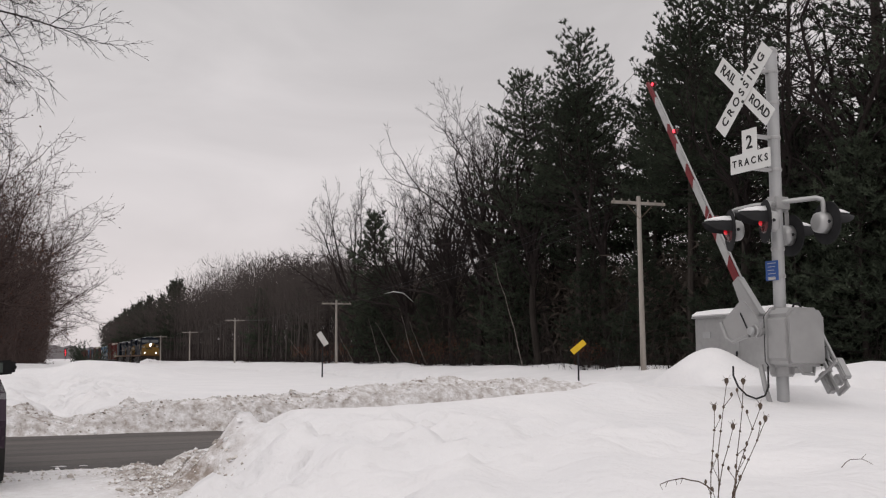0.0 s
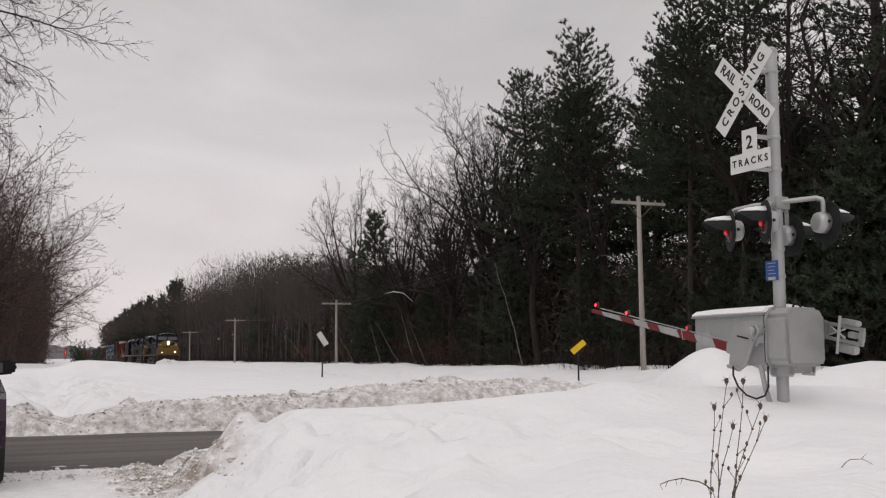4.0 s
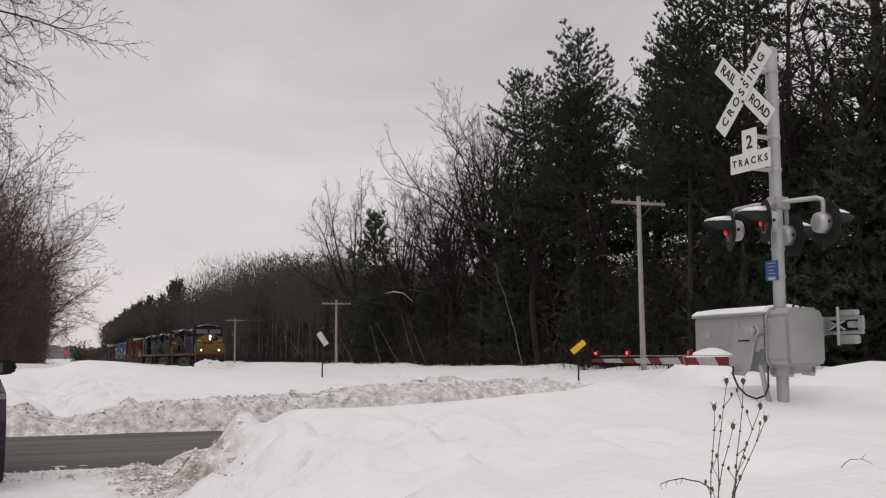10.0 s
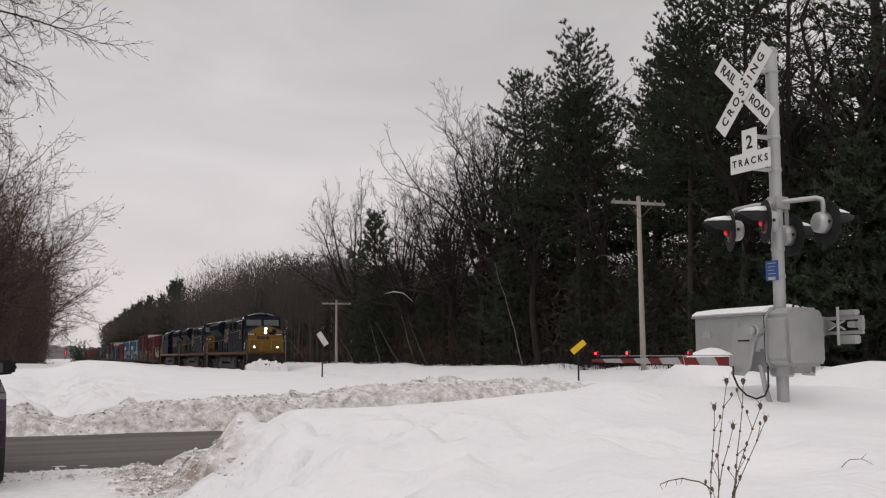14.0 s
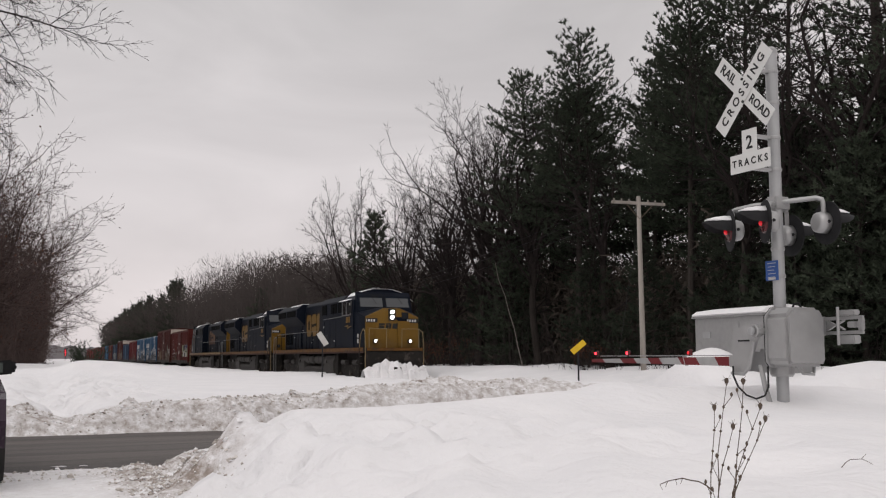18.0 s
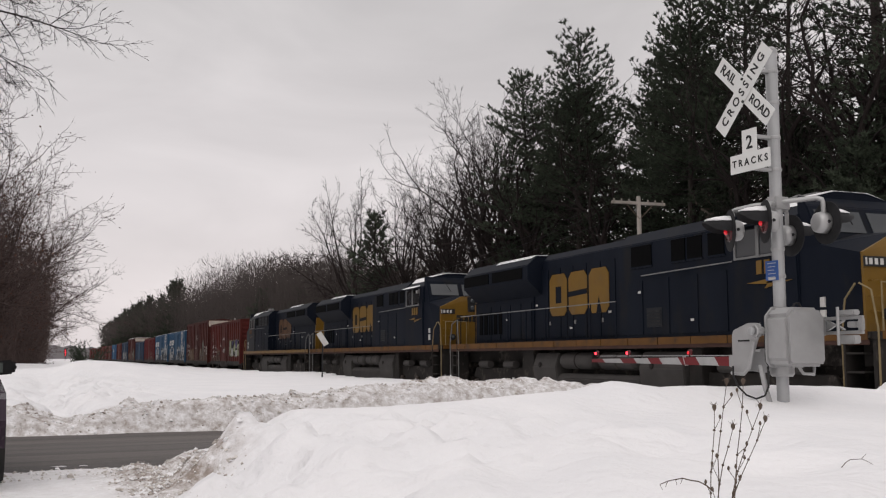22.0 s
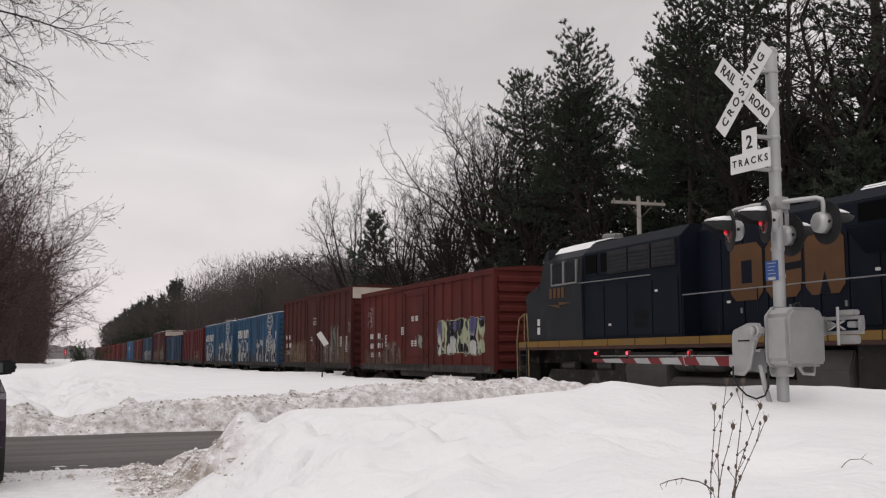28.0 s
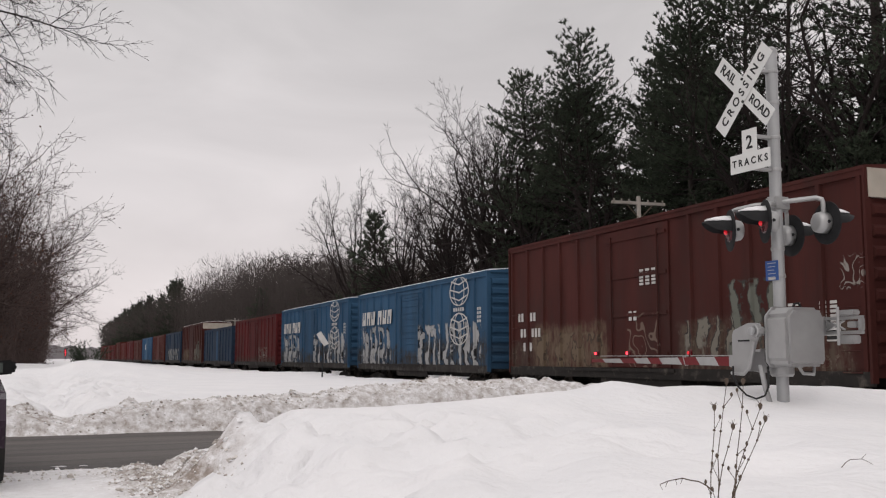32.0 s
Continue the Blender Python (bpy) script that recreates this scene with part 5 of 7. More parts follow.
def woods():
    rng = random.Random(5)
    beyond, beside = "wood beyond the tracks", "wood beside the road"
    edge = "tall dark green white pine at the wood's edge"
    pines = [(pine("white_pine", 11, 21, 0.36, 0.21, edge), 21), (pine("white_pine", 12, 22, 0.42, 0.20, edge), 22),
             (pine("white_pine", 13, 20, 0.33, 0.22, edge), 20)]
    thin = [(pine("white_pine", 15, 22, 0.42, 0.16, "tall thin-crowned white pine with bare lower limbs", 1.05, 8, 0.32, 0.04, 0.5, 0.75, 0.38), 22),
            (pine("white_pine", 16, 21, 0.55, 0.15, "tall thin-crowned white pine with bare lower limbs", 1.0, 8, 0.32, 0.04, 0.5, 0.75, 0.38), 21)]
    young = [(pine("young_pine", 21, 9, 0.05, 0.27, "young dense pine among bare trees", 0.5, 8, 0.34, 0.045, 0.85), 9)]
    remote = [(pine("white_pine", 25, 18, 0.15, 0.20, "distant dark round-topped pine", 1.1, 6, 0.62, 0.12, 0.6, 0.8), 18)]
    broad, slim = "leafless broad-crowned tree at the wood's edge", "leafless slender tree at the wood's edge"
    oaks = [(bare_tree("bare_tree", 31, 17, 0.30, 0.75, 8, broad), 17), (bare_tree("bare_tree", 32, 17, 0.36, 0.5, 7, slim), 17),
            (bare_tree("bare_tree", 33, 18, 0.30, 0.9, 8, broad), 18)]
    thinner = [(bare_tree("bare_tree", 36, 16, 0.45, 0.32, 5, slim, counts=(3, 4, 5, 6)), 16)]
    fan = fan_tree()
    rust = "dark oak with a few rusty brown leaves still on"
    rusty = [(bare_tree("oak_tree", 41, 15, 0.14, 0.65, 7, rust, M_TWIGRED, 0.10, 0.012, (3, 5, 6, 7), low=5), 15), (bare_tree("oak_tree", 43, 14, 0.10, 0.8, 7, rust, M_TWIGRED, 0.16, 0.012, (3, 5, 6, 7), low=5), 14)]
    # the model trees take places of their own deep in the wood
    for i, (t, h) in enumerate(pines + thin + young + oaks + thinner + remote):
        p = tr(20 + 16 * i, 60)
        t.matrix_basis = pose(p.x, p.y, 0.8)
        tagged(t, group=beyond)
    for i, (t, h) in enumerate(rusty):
        p = tr(95 + 22 * i, -20)
        t.matrix_basis = pose(p.x, p.y, 0.6)
        tagged(t, group=beside)
    p = tr(97.0, 28.6)
    fan.matrix_basis = pose(p.x, p.y, 0.6, 0, 0, 4)
    tagged(fan, group=beyond)
    # pines at the crossing: along, across, height, width
    for i, (s, q, h, w) in enumerate(((51.0, 28.6, 20.4, 1.0), (58.6, 29.6, 19.6, 0.95), (55.2, 31.0, 17.6, 1.05), (53.5, 31.5, 17.2, 0.95), (46.0, 30.5, 17.0, 0.9), (44.2, 32.0, 18.4, 1.0), (40.2, 28.6, 19.8, 0.85),
                                      (37.8, 30.0, 20.2, 1.0), (49.0, 37.0, 19.0, 1.0), (54.5, 36.5, 18.0, 1.1))):
        src, bh = pines[i % 3]
        plant(src, bh, s, q, h, beyond, rng, fat=w)
    for i, (s, q, h, w) in enumerate(((34.2, 29.2, 20.5, 1.0), (31.2, 32.5, 21.0, 1.0), (28.6, 29.4, 20.0, 1.0), (26.0, 28.5, 20.0, 1.0), (33.0, 34.0, 21.5, 1.0), (10, 29, 20, 1.0))):
        src, bh = thin[i % 2]
        plant(src, bh, s, q, h, beyond, rng, fat=w)
    # young pines low in the wood
    for s, q, h, w in ((88.8, 28.0, 14.0, 0.95), (86.8, 28.6, 8.8, 1.1), (93.8, 29.5, 9.0, 1.1), (82.5, 32.0, 11.8, 0.7), (74.0, 28.0, 6.5, 1.1), (66.0, 29.0, 7.5, 1.1), (60.5, 30.0, 11.0, 1.0), (58.0, 27.5, 8.0, 1.1), (48.0, 27.5, 6.5, 1.1),
                       (42.0, 27.0, 6.0, 1.2), (36.0, 27.5, 7.5, 1.1), (31.0, 27.0, 7.0, 1.2), (27.5, 27.0, 8.5, 1.2), (120.0, 28.5, 9.0, 1.0), (137.0, 27.5, 10.0, 1.1), (29.0, 33.0, 9.0, 1.0), (25.0, 30.5, 10.0, 1.0), (39.5, 31.0, 9.5, 1.1), (33.0, 29.0, 10.5, 1.1), (30.5, 28.4, 9.0, 1.2), (28.4, 29.8, 12.0, 1.1), (35.0, 30.5, 9.0, 1.2), (26.4, 28.0, 10.0, 1.2)):
        src, bh = young[0]
        plant(src, bh, s, q, h, beyond, rng, fat=w)
    # bare trees between the far wood and the pines
    for i, (s, q, h) in enumerate(((82.0, 29.0, 14.6), (76.5, 30.5, 15.8), (71.5, 29.0, 15.0), (67.0, 31.0, 17.6), (63.0, 29.0, 18.4), (74.0, 37.0, 16.0), (61.0, 33.0, 18.6), (69.5, 28.2, 15.0), (79.0, 28.2, 13.5), (65.0, 28.3, 16.4), (60.8, 28.4, 16.6), (98.0, 34.0, 10.5), (113.0, 30.0, 12.0))):
        src, bh = oaks[i % 3]
        plant(src, bh, s, q, h, beyond, rng)
    # slender bare trees seen through the pines
    for s, q, h in ((54.5, 27.5, 13.5), (51.5, 33.5, 15.0), (47.5, 28.5, 13.0), (45.0, 34.0, 15.0), (34.8, 27.4, 13.0), (32.6, 28.2, 14.5), (30.4, 30.4, 16.0), (28.6, 28.2, 15.0), (27.0, 30.0, 16.0), (38.8, 35.0, 15.0)):
        src, bh = thinner[0]
        plant(src, bh, s, q, h, beyond, rng, fat=1.15)
    # dark round-topped pines far down the line
    for k in range(26):
        s = 238 + 13.0 * k + rng.uniform(-4, 4)
        plant(remote[0][0], 18, s, 26.5 + rng.uniform(0, 4) + 0.004 * k, wood_top(s) * rng.uniform(0.9, 1.04) + (1.6 if k == 2 else 0), beyond, rng, fat=rng.uniform(0.85, 1.15))
    # oaks beside the road
    for i, (s, q, h) in enumerate(((57, -7.2, 14.5), (62, -6.6, 14.5), (67, -7.6, 15.5), (72, -5.4, 14), (78, -5.0, 15), (85, -4.6, 14.5), (93, -4.0, 15), (102, -3.6, 15), (112, -3.2, 15), (124, -3.0, 15), (138, -2.8, 15), (64, -11, 16), (71, -11.5, 16.5), (80, -11, 16), (91, -10, 16), (155, -3.4, 15), (178, -3.0, 15), (205, -2.8, 15), (240, -2.6, 14), (290, -2.2, 14))):
        src, bh = rusty[i % 2]
        plant(src, bh, s, q, h, beside, rng)


woods()


def far_wood(name, label, n, s0, s1, q0, q1, seed, mat, top, wide=1.0):
    """A distant stand of bare trees, too far to tell apart."""
    rng = random.Random(seed)
    b = Build()
    for _ in range(n):
        s, q = s0 + (s1 - s0) * rng.random() ** 1.4, rng.uniform(q0, q1)
        h = top(s) * rng.uniform(0.80, 1.03)
        p = tr(s, q, 0.5)
        far = (0.5 + s / 260) * wide
        b.tube(p, p + Vector((rng.gauss(0, 0.3), rng.gauss(0, 0.3), h * 0.8)), h * 0.006, 0.02, 3, caps=False)
        o0 = p + Vector((0, 0, h * 0.3))
        for _ in range(150):
            a = rng.uniform(0, 6.283)
            tilt = rng.random() ** 0.7 * 0.75
            d = Vector((math.cos(a) * tilt, math.sin(a) * tilt, 1)).normalized()
            f = rng.uniform(0.15, 0.90)
            o = o0 + d * (h * 0.70 * f)
            v = (d + Vector((rng.gauss(0, 0.35), rng.gauss(0, 0.35), rng.gauss(0.1, 0.25)))).normalized() * rng.uniform(0.6, 1.5) * (1.25 - 0.5 * f) * (h / 16)
            w = v.cross(Vector((rng.gauss(0, 1), rng.gauss(0, 1), rng.gauss(0, 1)))).normalized() * rng.uniform(0.016, 0.034) * far
            b.add([tuple(o - w), tuple(o + w), tuple(o + v)], [(0, 1, 2)])
    return tagged(new(name, b.mesh(name, mat)), label, "woods", kind="stuff")


far_wood("far_woods", "distant bare woods along the railway, paled with painted haze", 1150, 104, 560, 25.5, 46, 51, M_HAZETWIG, wood_top)
far_wood("far_woods", "bare brown woods behind the front trees", 240, 56, 130, 36, 58, 52, M_HAZETWIG, lambda s: 12.5, 0.8)


def ridge():
    """Low wooded skyline far down the line."""
    b = Build()
    rng = random.Random(3)
    n = 160
    top, bot = [], []
    for i in range(n + 1):
        s, q = 820, -420 + 840 * i / n
        z = 8.5 + 1.5 * math.sin(i * 0.09) + rng.uniform(-1.4, 1.6)
        bot.append(tuple(tr(s, q, 0.0)))
        top.append(tuple(tr(s + 15, q, z)))
    back = [tuple(tr(860, -420 + 840 * i / n, 0.0)) for i in range(n + 1)]
    b.add(bot + top + back, [(i, i + 1, n + 2 + i, n + 1 + i) for i in range(n)] + [(n + 1 + i, n + 2 + i, 2 * n + 3 + i, 2 * n + 2 + i) for i in range(n)])
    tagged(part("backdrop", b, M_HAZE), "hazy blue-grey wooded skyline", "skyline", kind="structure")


ridge()


def saplings():
    """Pale thin trunks that lean out of the dark wood."""
    rng = random.Random(77)
    for s, q, h, lean, bend in ((51.4, 25.2, 6.9, 11, 0.02), (68.6, 25.0, 5.2, 13, 0.02), (73.5, 25.6, 4.6, 24, 0.03), (78.0, 25.4, 4.6, 14, 0.02), (86.0, 25.8, 4.0, 26, 0.02), (68.5, 26, 4.2, 20, 0.02), (104, 25.6, 4.4, 30, 0.03), (90.5, 26, 4.2, 18, 0.02)):
        p = tr(s, q)
        t = thing("leaning_sapling", "thin pale sapling leaning out of the dark wood", "sapling", pose(p.x, p.y, 0.5, 0, -lean, 12), group="leaning saplings")
        n = 7
        P = [Vector((0, 0, -0.3))]
        for i in range(n):
            P.append(P[-1] + Vector((-bend * i * h / n + rng.gauss(0, 0.05), rng.gauss(0, 0.05), h / n)))
        part("trunk", Build().sweep(P, [0.022 * (1 - i / n) + 0.010 for i in range(n + 1)], 6), M_BIRCH, t, "pale bark")
        c = Build()
        for k in range(3):
            limb(c, rng, P[4 + k], Vector((rng.gauss(-0.4, 0.6), rng.gauss(0, 0.6), 0.9)), 1.3, 0.014, 2, 0.2, 0.12, 0.2, 0.5, (2, 3))
        part("crown", c, M_TWIG, t)
    # one bent over, with snow along its back
    p = tr(65.0, 25.3)
    t = thing("bowed_sapling", "grey sapling bowed over with snow on its back", "sapling", pose(p.x, p.y, 0.5, 0, 0, 12))
    P = [Vector((0, 0, -0.3)), Vector((-0.5, 0, 2.0)), Vector((-1.1, 0, 3.6)), Vector((-1.8, 0, 4.8)), Vector((-2.5, 0, 5.4)), Vector((-3.2, 0, 5.5)), Vector((-3.8, 0, 5.35))]
    part("trunk", Build().sweep(P, [0.032, 0.03, 0.028, 0.024, 0.02, 0.015, 0.008], 6), M_BARK, t, "grey bark")
    part("snow_cap", Build().sweep([q + Vector((0, 0, 0.05)) for q in P[3:]], [0.006, 0.02, 0.018, 0.006], 6), M_SNOWCAP, t, "snow along the bowed trunk")


saplings()


def overhang():
    """Bare oak beside the road whose limbs reach over the picture's upper corner."""
    rng = random.Random(91)
    p = (-8.7, 14.6)
    t = thing("overhanging_oak", "bare oak with fine twigs overhanging the road", "tree", pose(*p, hz(*p) - 0.2))
    part("trunk", Build().sweep([(0, 0, -0.5), (0.1, 0, 4), (0.3, 0.1, 8.5), (0.3, 0.2, 12.5)], [0.30, 0.24, 0.15, 0.05], 12), M_BARK, t)
    for z, d, ln, r, up in ((7.15, (1, 0.05, -0.05), 2.6, 0.036, 0.0), (7.2, (1, -0.12, -0.28), 2.2, 0.034, -0.35), (7.0, (0.9, 0.2, -0.55), 2.0, 0.032, -0.3), (7.0, (0.95, 0.0, -0.38), 2.1, 0.032, -0.3), (6.5, (0.9, -0.2, -0.35), 1.6, 0.03, -0.4), (6.2, (0.8, 0.15, -0.45), 1.5, 0.026, -0.3), (7.2, (1, 0.25, -0.05), 2.4, 0.034, -0.2), (7.2, (1, -0.2, -0.10), 2.0, 0.034, -0.2),
                            (8.4, (0.8, 0, 0.6), 3, 0.05, 0.3), (7.0, (-1, 0.3, 0.4), 3, 0.06, 0.3), (8, (-0.4, 1, 0.5), 3, 0.06, 0.3), (7.5, (0, -1, 0.4), 3, 0.05, 0.3)):
        b, tips = Build(), []
        limb(b, rng, Vector((0.2, 0.05, z)), Vector(d), ln, r, 3, up, 0.14, 0.3, 0.42, (5, 7, 8, 9), 0.0034, (0.5, 1.0), tips)
        ob = part("limb", b, M_TWIG, t, "long twiggy limb")
        lb = Build()
        for e in tips:
            if rng.random() < 0.012:
                leaf_card(lb, rng, e, 0.015, 0.016, 0.028)
        if lb.v:
            tagged(part("dry_leaves", lb, M_LEAFBROWN, ob, "few dry brown leaves"), kind="stuff")


overhang()


def russet_shrubs():
    rng = random.Random(61)
    for s, q, k in ((70, 24.6, 1.0), (66.5, 24.9, 0.8), (89, 24.8, 1.0), (103, 24.8, 0.9), (44, 24.8, 0.8), (62, 24.6, 1.1)):
        p = tr(s, q)
        t = thing("russet_shrub", "low shrub holding russet winter leaves", "shrub", pose(p.x, p.y, hz(p.x, p.y) - 0.1), group="russet shrubs")
        b, tips = Build(), []
        for _ in range(6):
            limb(b, rng, Vector((rng.gauss(0, .2), rng.gauss(0, .2), 0)), Vector((rng.gauss(0, 0.5), rng.gauss(0, 0.5), 1)), 1.5 * k, 0.02, 2, 0.2, 0.12, 0.2, 0.5, (4, 5), 0.006, (0.5, 1.0), tips)
        part("stem", b, M_TWIG, t)
        lb = Build()
        for p in tips:
            leaf_card(lb, rng, p, 0.06, 0.04, 0.07)
        part("leaves", lb, M_LEAFBROWN, t)


russet_shrubs()


def thicket(name, label, n, s0, s1, q0, q1, hmin, hmax, seed, mat, lean=0.12, r=0.03, forks=3):
    """Countless thin stems under the trees."""
    rng = random.Random(seed)
    b = Build()
    S = [s0 + (s1 - s0) * rng.random() ** 1.25 for _ in range(n)]
    Q = [rng.uniform(q0, q1) for _ in range(n)]
    for s, q in zip(S, Q):
        p = tr(s, q, 0.5)
        h = rng.uniform(hmin, hmax) * (0.55 + 0.45 * min(1, (q - q0) / 6 + 0.2) if q0 > 0 else 1)
        d = Vector((rng.gauss(0, lean), rng.gauss(0, lean), 1)).normalized()
        rr = r * rng.uniform(0.6, 1.7)
        m = p + d * h * 0.55
        e = p + (d + Vector((rng.gauss(0, 0.1), rng.gauss(0, 0.1), 0))).normalized() * h
        b.tube(p, m, rr, rr * 0.65, 3, caps=False)
        b.tube(m, e, rr * 0.65, rr * 0.2, 3, caps=False)
        for _ in range(forks):
            k = rng.uniform(0.3, 0.9)
            o = p + (e - p) * k
            v = (d + Vector((rng.gauss(0, 0.55), rng.gauss(0, 0.55), rng.gauss(0, 0.3)))).normalized() * h * rng.uniform(0.12, 0.3)
            w = v.orthogonal().normalized() * rr * 0.6
            b.add([tuple(o - w), tuple(o + w), tuple(o + v)], [(0, 1, 2)])
    ob = new(name, b.mesh(name, mat))
    return tagged(ob, label, "undergrowth", kind="stuff")


thicket("undergrowth", "dense dark leafless undergrowth beneath the trees", 8500, -30, 430, 25.5, 50, 1.5, 7.0, 71, M_TWIG, 0.22, 0.020, 5)
thicket("undergrowth", "rust-brown tangled undergrowth beneath oaks", 5000, 54, 380, -26, -1.8, 1.5, 9.0, 72, M_TWIGRED, 0.3, 0.016, 6)
thicket("brush", "low dry brush along the snowy wood edge", 2500, -10, 300, 23.2, 26.5, 0.7, 2.4, 73, M_TWIG, 0.35, 0.012, 4)


def understory(name, label, n, s0, s1, q0, q1, top, seed, mat, k=1.0, bottom=0.4):
    """Shaded evergreen and brush foliage that fills the wood between the trunks."""
    rng = random.Random(seed)
    b = Build()
    for _ in range(n // 9):
        s = rng.uniform(s0, s1)
        t = top(s) if callable(top) else top
        c = tr(s, rng.uniform(q0, q1), bottom + t * rng.random() ** 1.15)
        for _ in range(9):
            o = c + Vector((rng.gauss(0, 0.5 * k), rng.gauss(0, 0.5 * k), rng.gauss(0, 0.35 * k)))
            v = Vector((rng.gauss(0, 1), rng.gauss(0, 1), rng.gauss(0.1, 0.8))).normalized() * rng.uniform(0.35, 0.8) * k
            w = v.cross(Vector((rng.gauss(0, 1), rng.gauss(0, 1), rng.gauss(0, 1)))).normalized() * rng.uniform(0.03, 0.07) * k
            b.add([tuple(o - w), tuple(o + w), tuple(o + v)], [(0, 1, 2)])
    tagged(new(name, b.mesh(name, mat)), label, "undergrowth", kind="stuff")


understory("understory", "shaded dark evergreen brush low in the wood", 63000, 34, 62, 29, 54, 6.2, 81, M_DARKGREEN, 1.1)
understory("understory", "shaded dark evergreen brush low in the wood", 63000, -10, 38, 28, 46, 8.5, 88, M_DARKGREEN, 1.0)
understory("understory", "shaded dark brush under the bare trees", 54000, 58, 125, 29, 52, 8.0, 84, M_DARKGREEN, 1.25)
understory("understory", "brown brush inside the far wood, paled with painted haze", 90000, 104, 560, 28, 46, lambda s: wood_top(s) * 0.86, 82, M_HAZETWIG, 1.5)
understory("understory", "shaded rust-brown brush at the far oak edge", 60000, 105, 340, -8, -0.9, 14.0, 85, M_TWIGRED, 1.0)
understory("understory", "shaded rust-brown brush inside the oak wood", 90000, 56, 130, -17, -3.4, 12.5, 83, M_TWIGRED, 0.8)
# ---- train ----
NEAR = -1     # the side that faces the camera, in the vehicles' own y


def truck(parent, x, wb, axles, wheel_r, label):
    """A bogie with side frames; its wheelsets turn."""
    tb = Build()
    half = wb / 2 + 0.35
    for y in (-1.02, 1.02):
        tb.prism([(x - half, wheel_r + 0.02), (x - half + 0.25, wheel_r + 0.22), (x - 0.5, wheel_r + 0.28), (x + 0.5, wheel_r + 0.28), (x + half - 0.25, wheel_r + 0.22),
                  (x + half, wheel_r + 0.02), (x + half - 0.4, wheel_r - 0.12), (x + 0.45, wheel_r - 0.26), (x - 0.45, wheel_r - 0.26), (x - half + 0.4, wheel_r - 0.12)],
                 y - 0.07, y + 0.07, "y")
        for k in range(axles):
            ax = x - wb / 2 + wb * k / (axles - 1)
            tb.box(ax - 0.16, ax + 0.16, y - 0.11, y + 0.11, wheel_r - 0.14, wheel_r + 0.16)
        for sx in (-0.18, 0.0, 0.18):
            tb.tube((x + sx, y, wheel_r - 0.2), (x + sx, y, wheel_r + 0.2), 0.07, n=8)
    tb.box(x - 0.25, x + 0.25, -1.0, 1.0, wheel_r - 0.1, wheel_r + 0.3)
    part("bogie", tb, M_UNDER, parent, label)
    sets = []
    for k in range(axles):
        ax = x - wb / 2 + wb * k / (axles - 1)
        wb_ = Build()
        for y in (-0.79, 0.79):
            o = 1 if y > 0 else -1
            wb_.lathe([(0.12, -0.03 * o), (wheel_r * 0.8, -0.02 * o), (wheel_r, -0.06 * o), (wheel_r, 0.06 * o), (wheel_r * 0.86, 0.07 * o), (wheel_r * 0.8, 0.0), (0.16, 0.05 * o), (0.10, 0.09 * o)],
                      (0, y, 0), (0, 1, 0), 24)
        wb_.tube((0, -0.8, 0), (0, 0.8, 0), 0.09, n=10)
        w = part("wheelset", wb_, M_WHEEL, parent, "steel wheels on an axle", at=pose(ax, 0, wheel_r))
        sets.append((w, ax, wheel_r))
    return sets


def coupler(parent, x, z=0.88):
    o = 1 if x > 0 else -1
    b = Build().box(min(x, x - 0.5 * o), max(x, x - 0.5 * o), -0.09, 0.09, z - 0.1, z + 0.1)
    b.prism([(x - 0.05 * o, -0.16), (x + 0.16 * o, -0.2), (x + 0.22 * o, -0.05), (x + 0.1 * o, 0.04), (x + 0.22 * o, 0.16), (x - 0.02 * o, 0.2)], z - 0.14, z + 0.14, "z")
    part("coupler", b, M_UNDER, parent)
    part("air_hose", Build().path([(x, 0.3, z - 0.05), (x + 0.1 * o, 0.32, z - 0.35), (x + 0.18 * o, 0.25, z - 0.5), (x + 0.25 * o, 0.1, z - 0.42)], 0.025), M_CABLE, parent)


def slab(parent, name, mat, x0, x1, z0, z1, y, skew=0.0, r=0.0, hole=None, label="", thick=0.012):
    """A flat painted shape on the near side wall, a little proud of it."""
    if hole:
        b = Build()
        hx0, hx1, hz0, hz1 = hole
        b.box(x0, hx0, y, y - thick, z0, z1).box(hx1, x1, y, y - thick, z0, z1).box(hx0, hx1, y, y - thick, z0, hz0).box(hx0, hx1, y, y - thick, hz1, z1)
    else:
        pts = [(x0, z0 + r), (x0 + r, z0), (x1 - r, z0), (x1, z0 + r), (x1 + skew, z1 - r), (x1 - r + skew, z1), (x0 + r + skew, z1), (x0 + skew, z1 - r)] if r else \
              [(x0, z0), (x1, z0), (x1 + skew, z1), (x0 + skew, z1)]
        b = Build().prism(pts, y, y - thick, "y")
    return part(name, b, mat, parent, label)


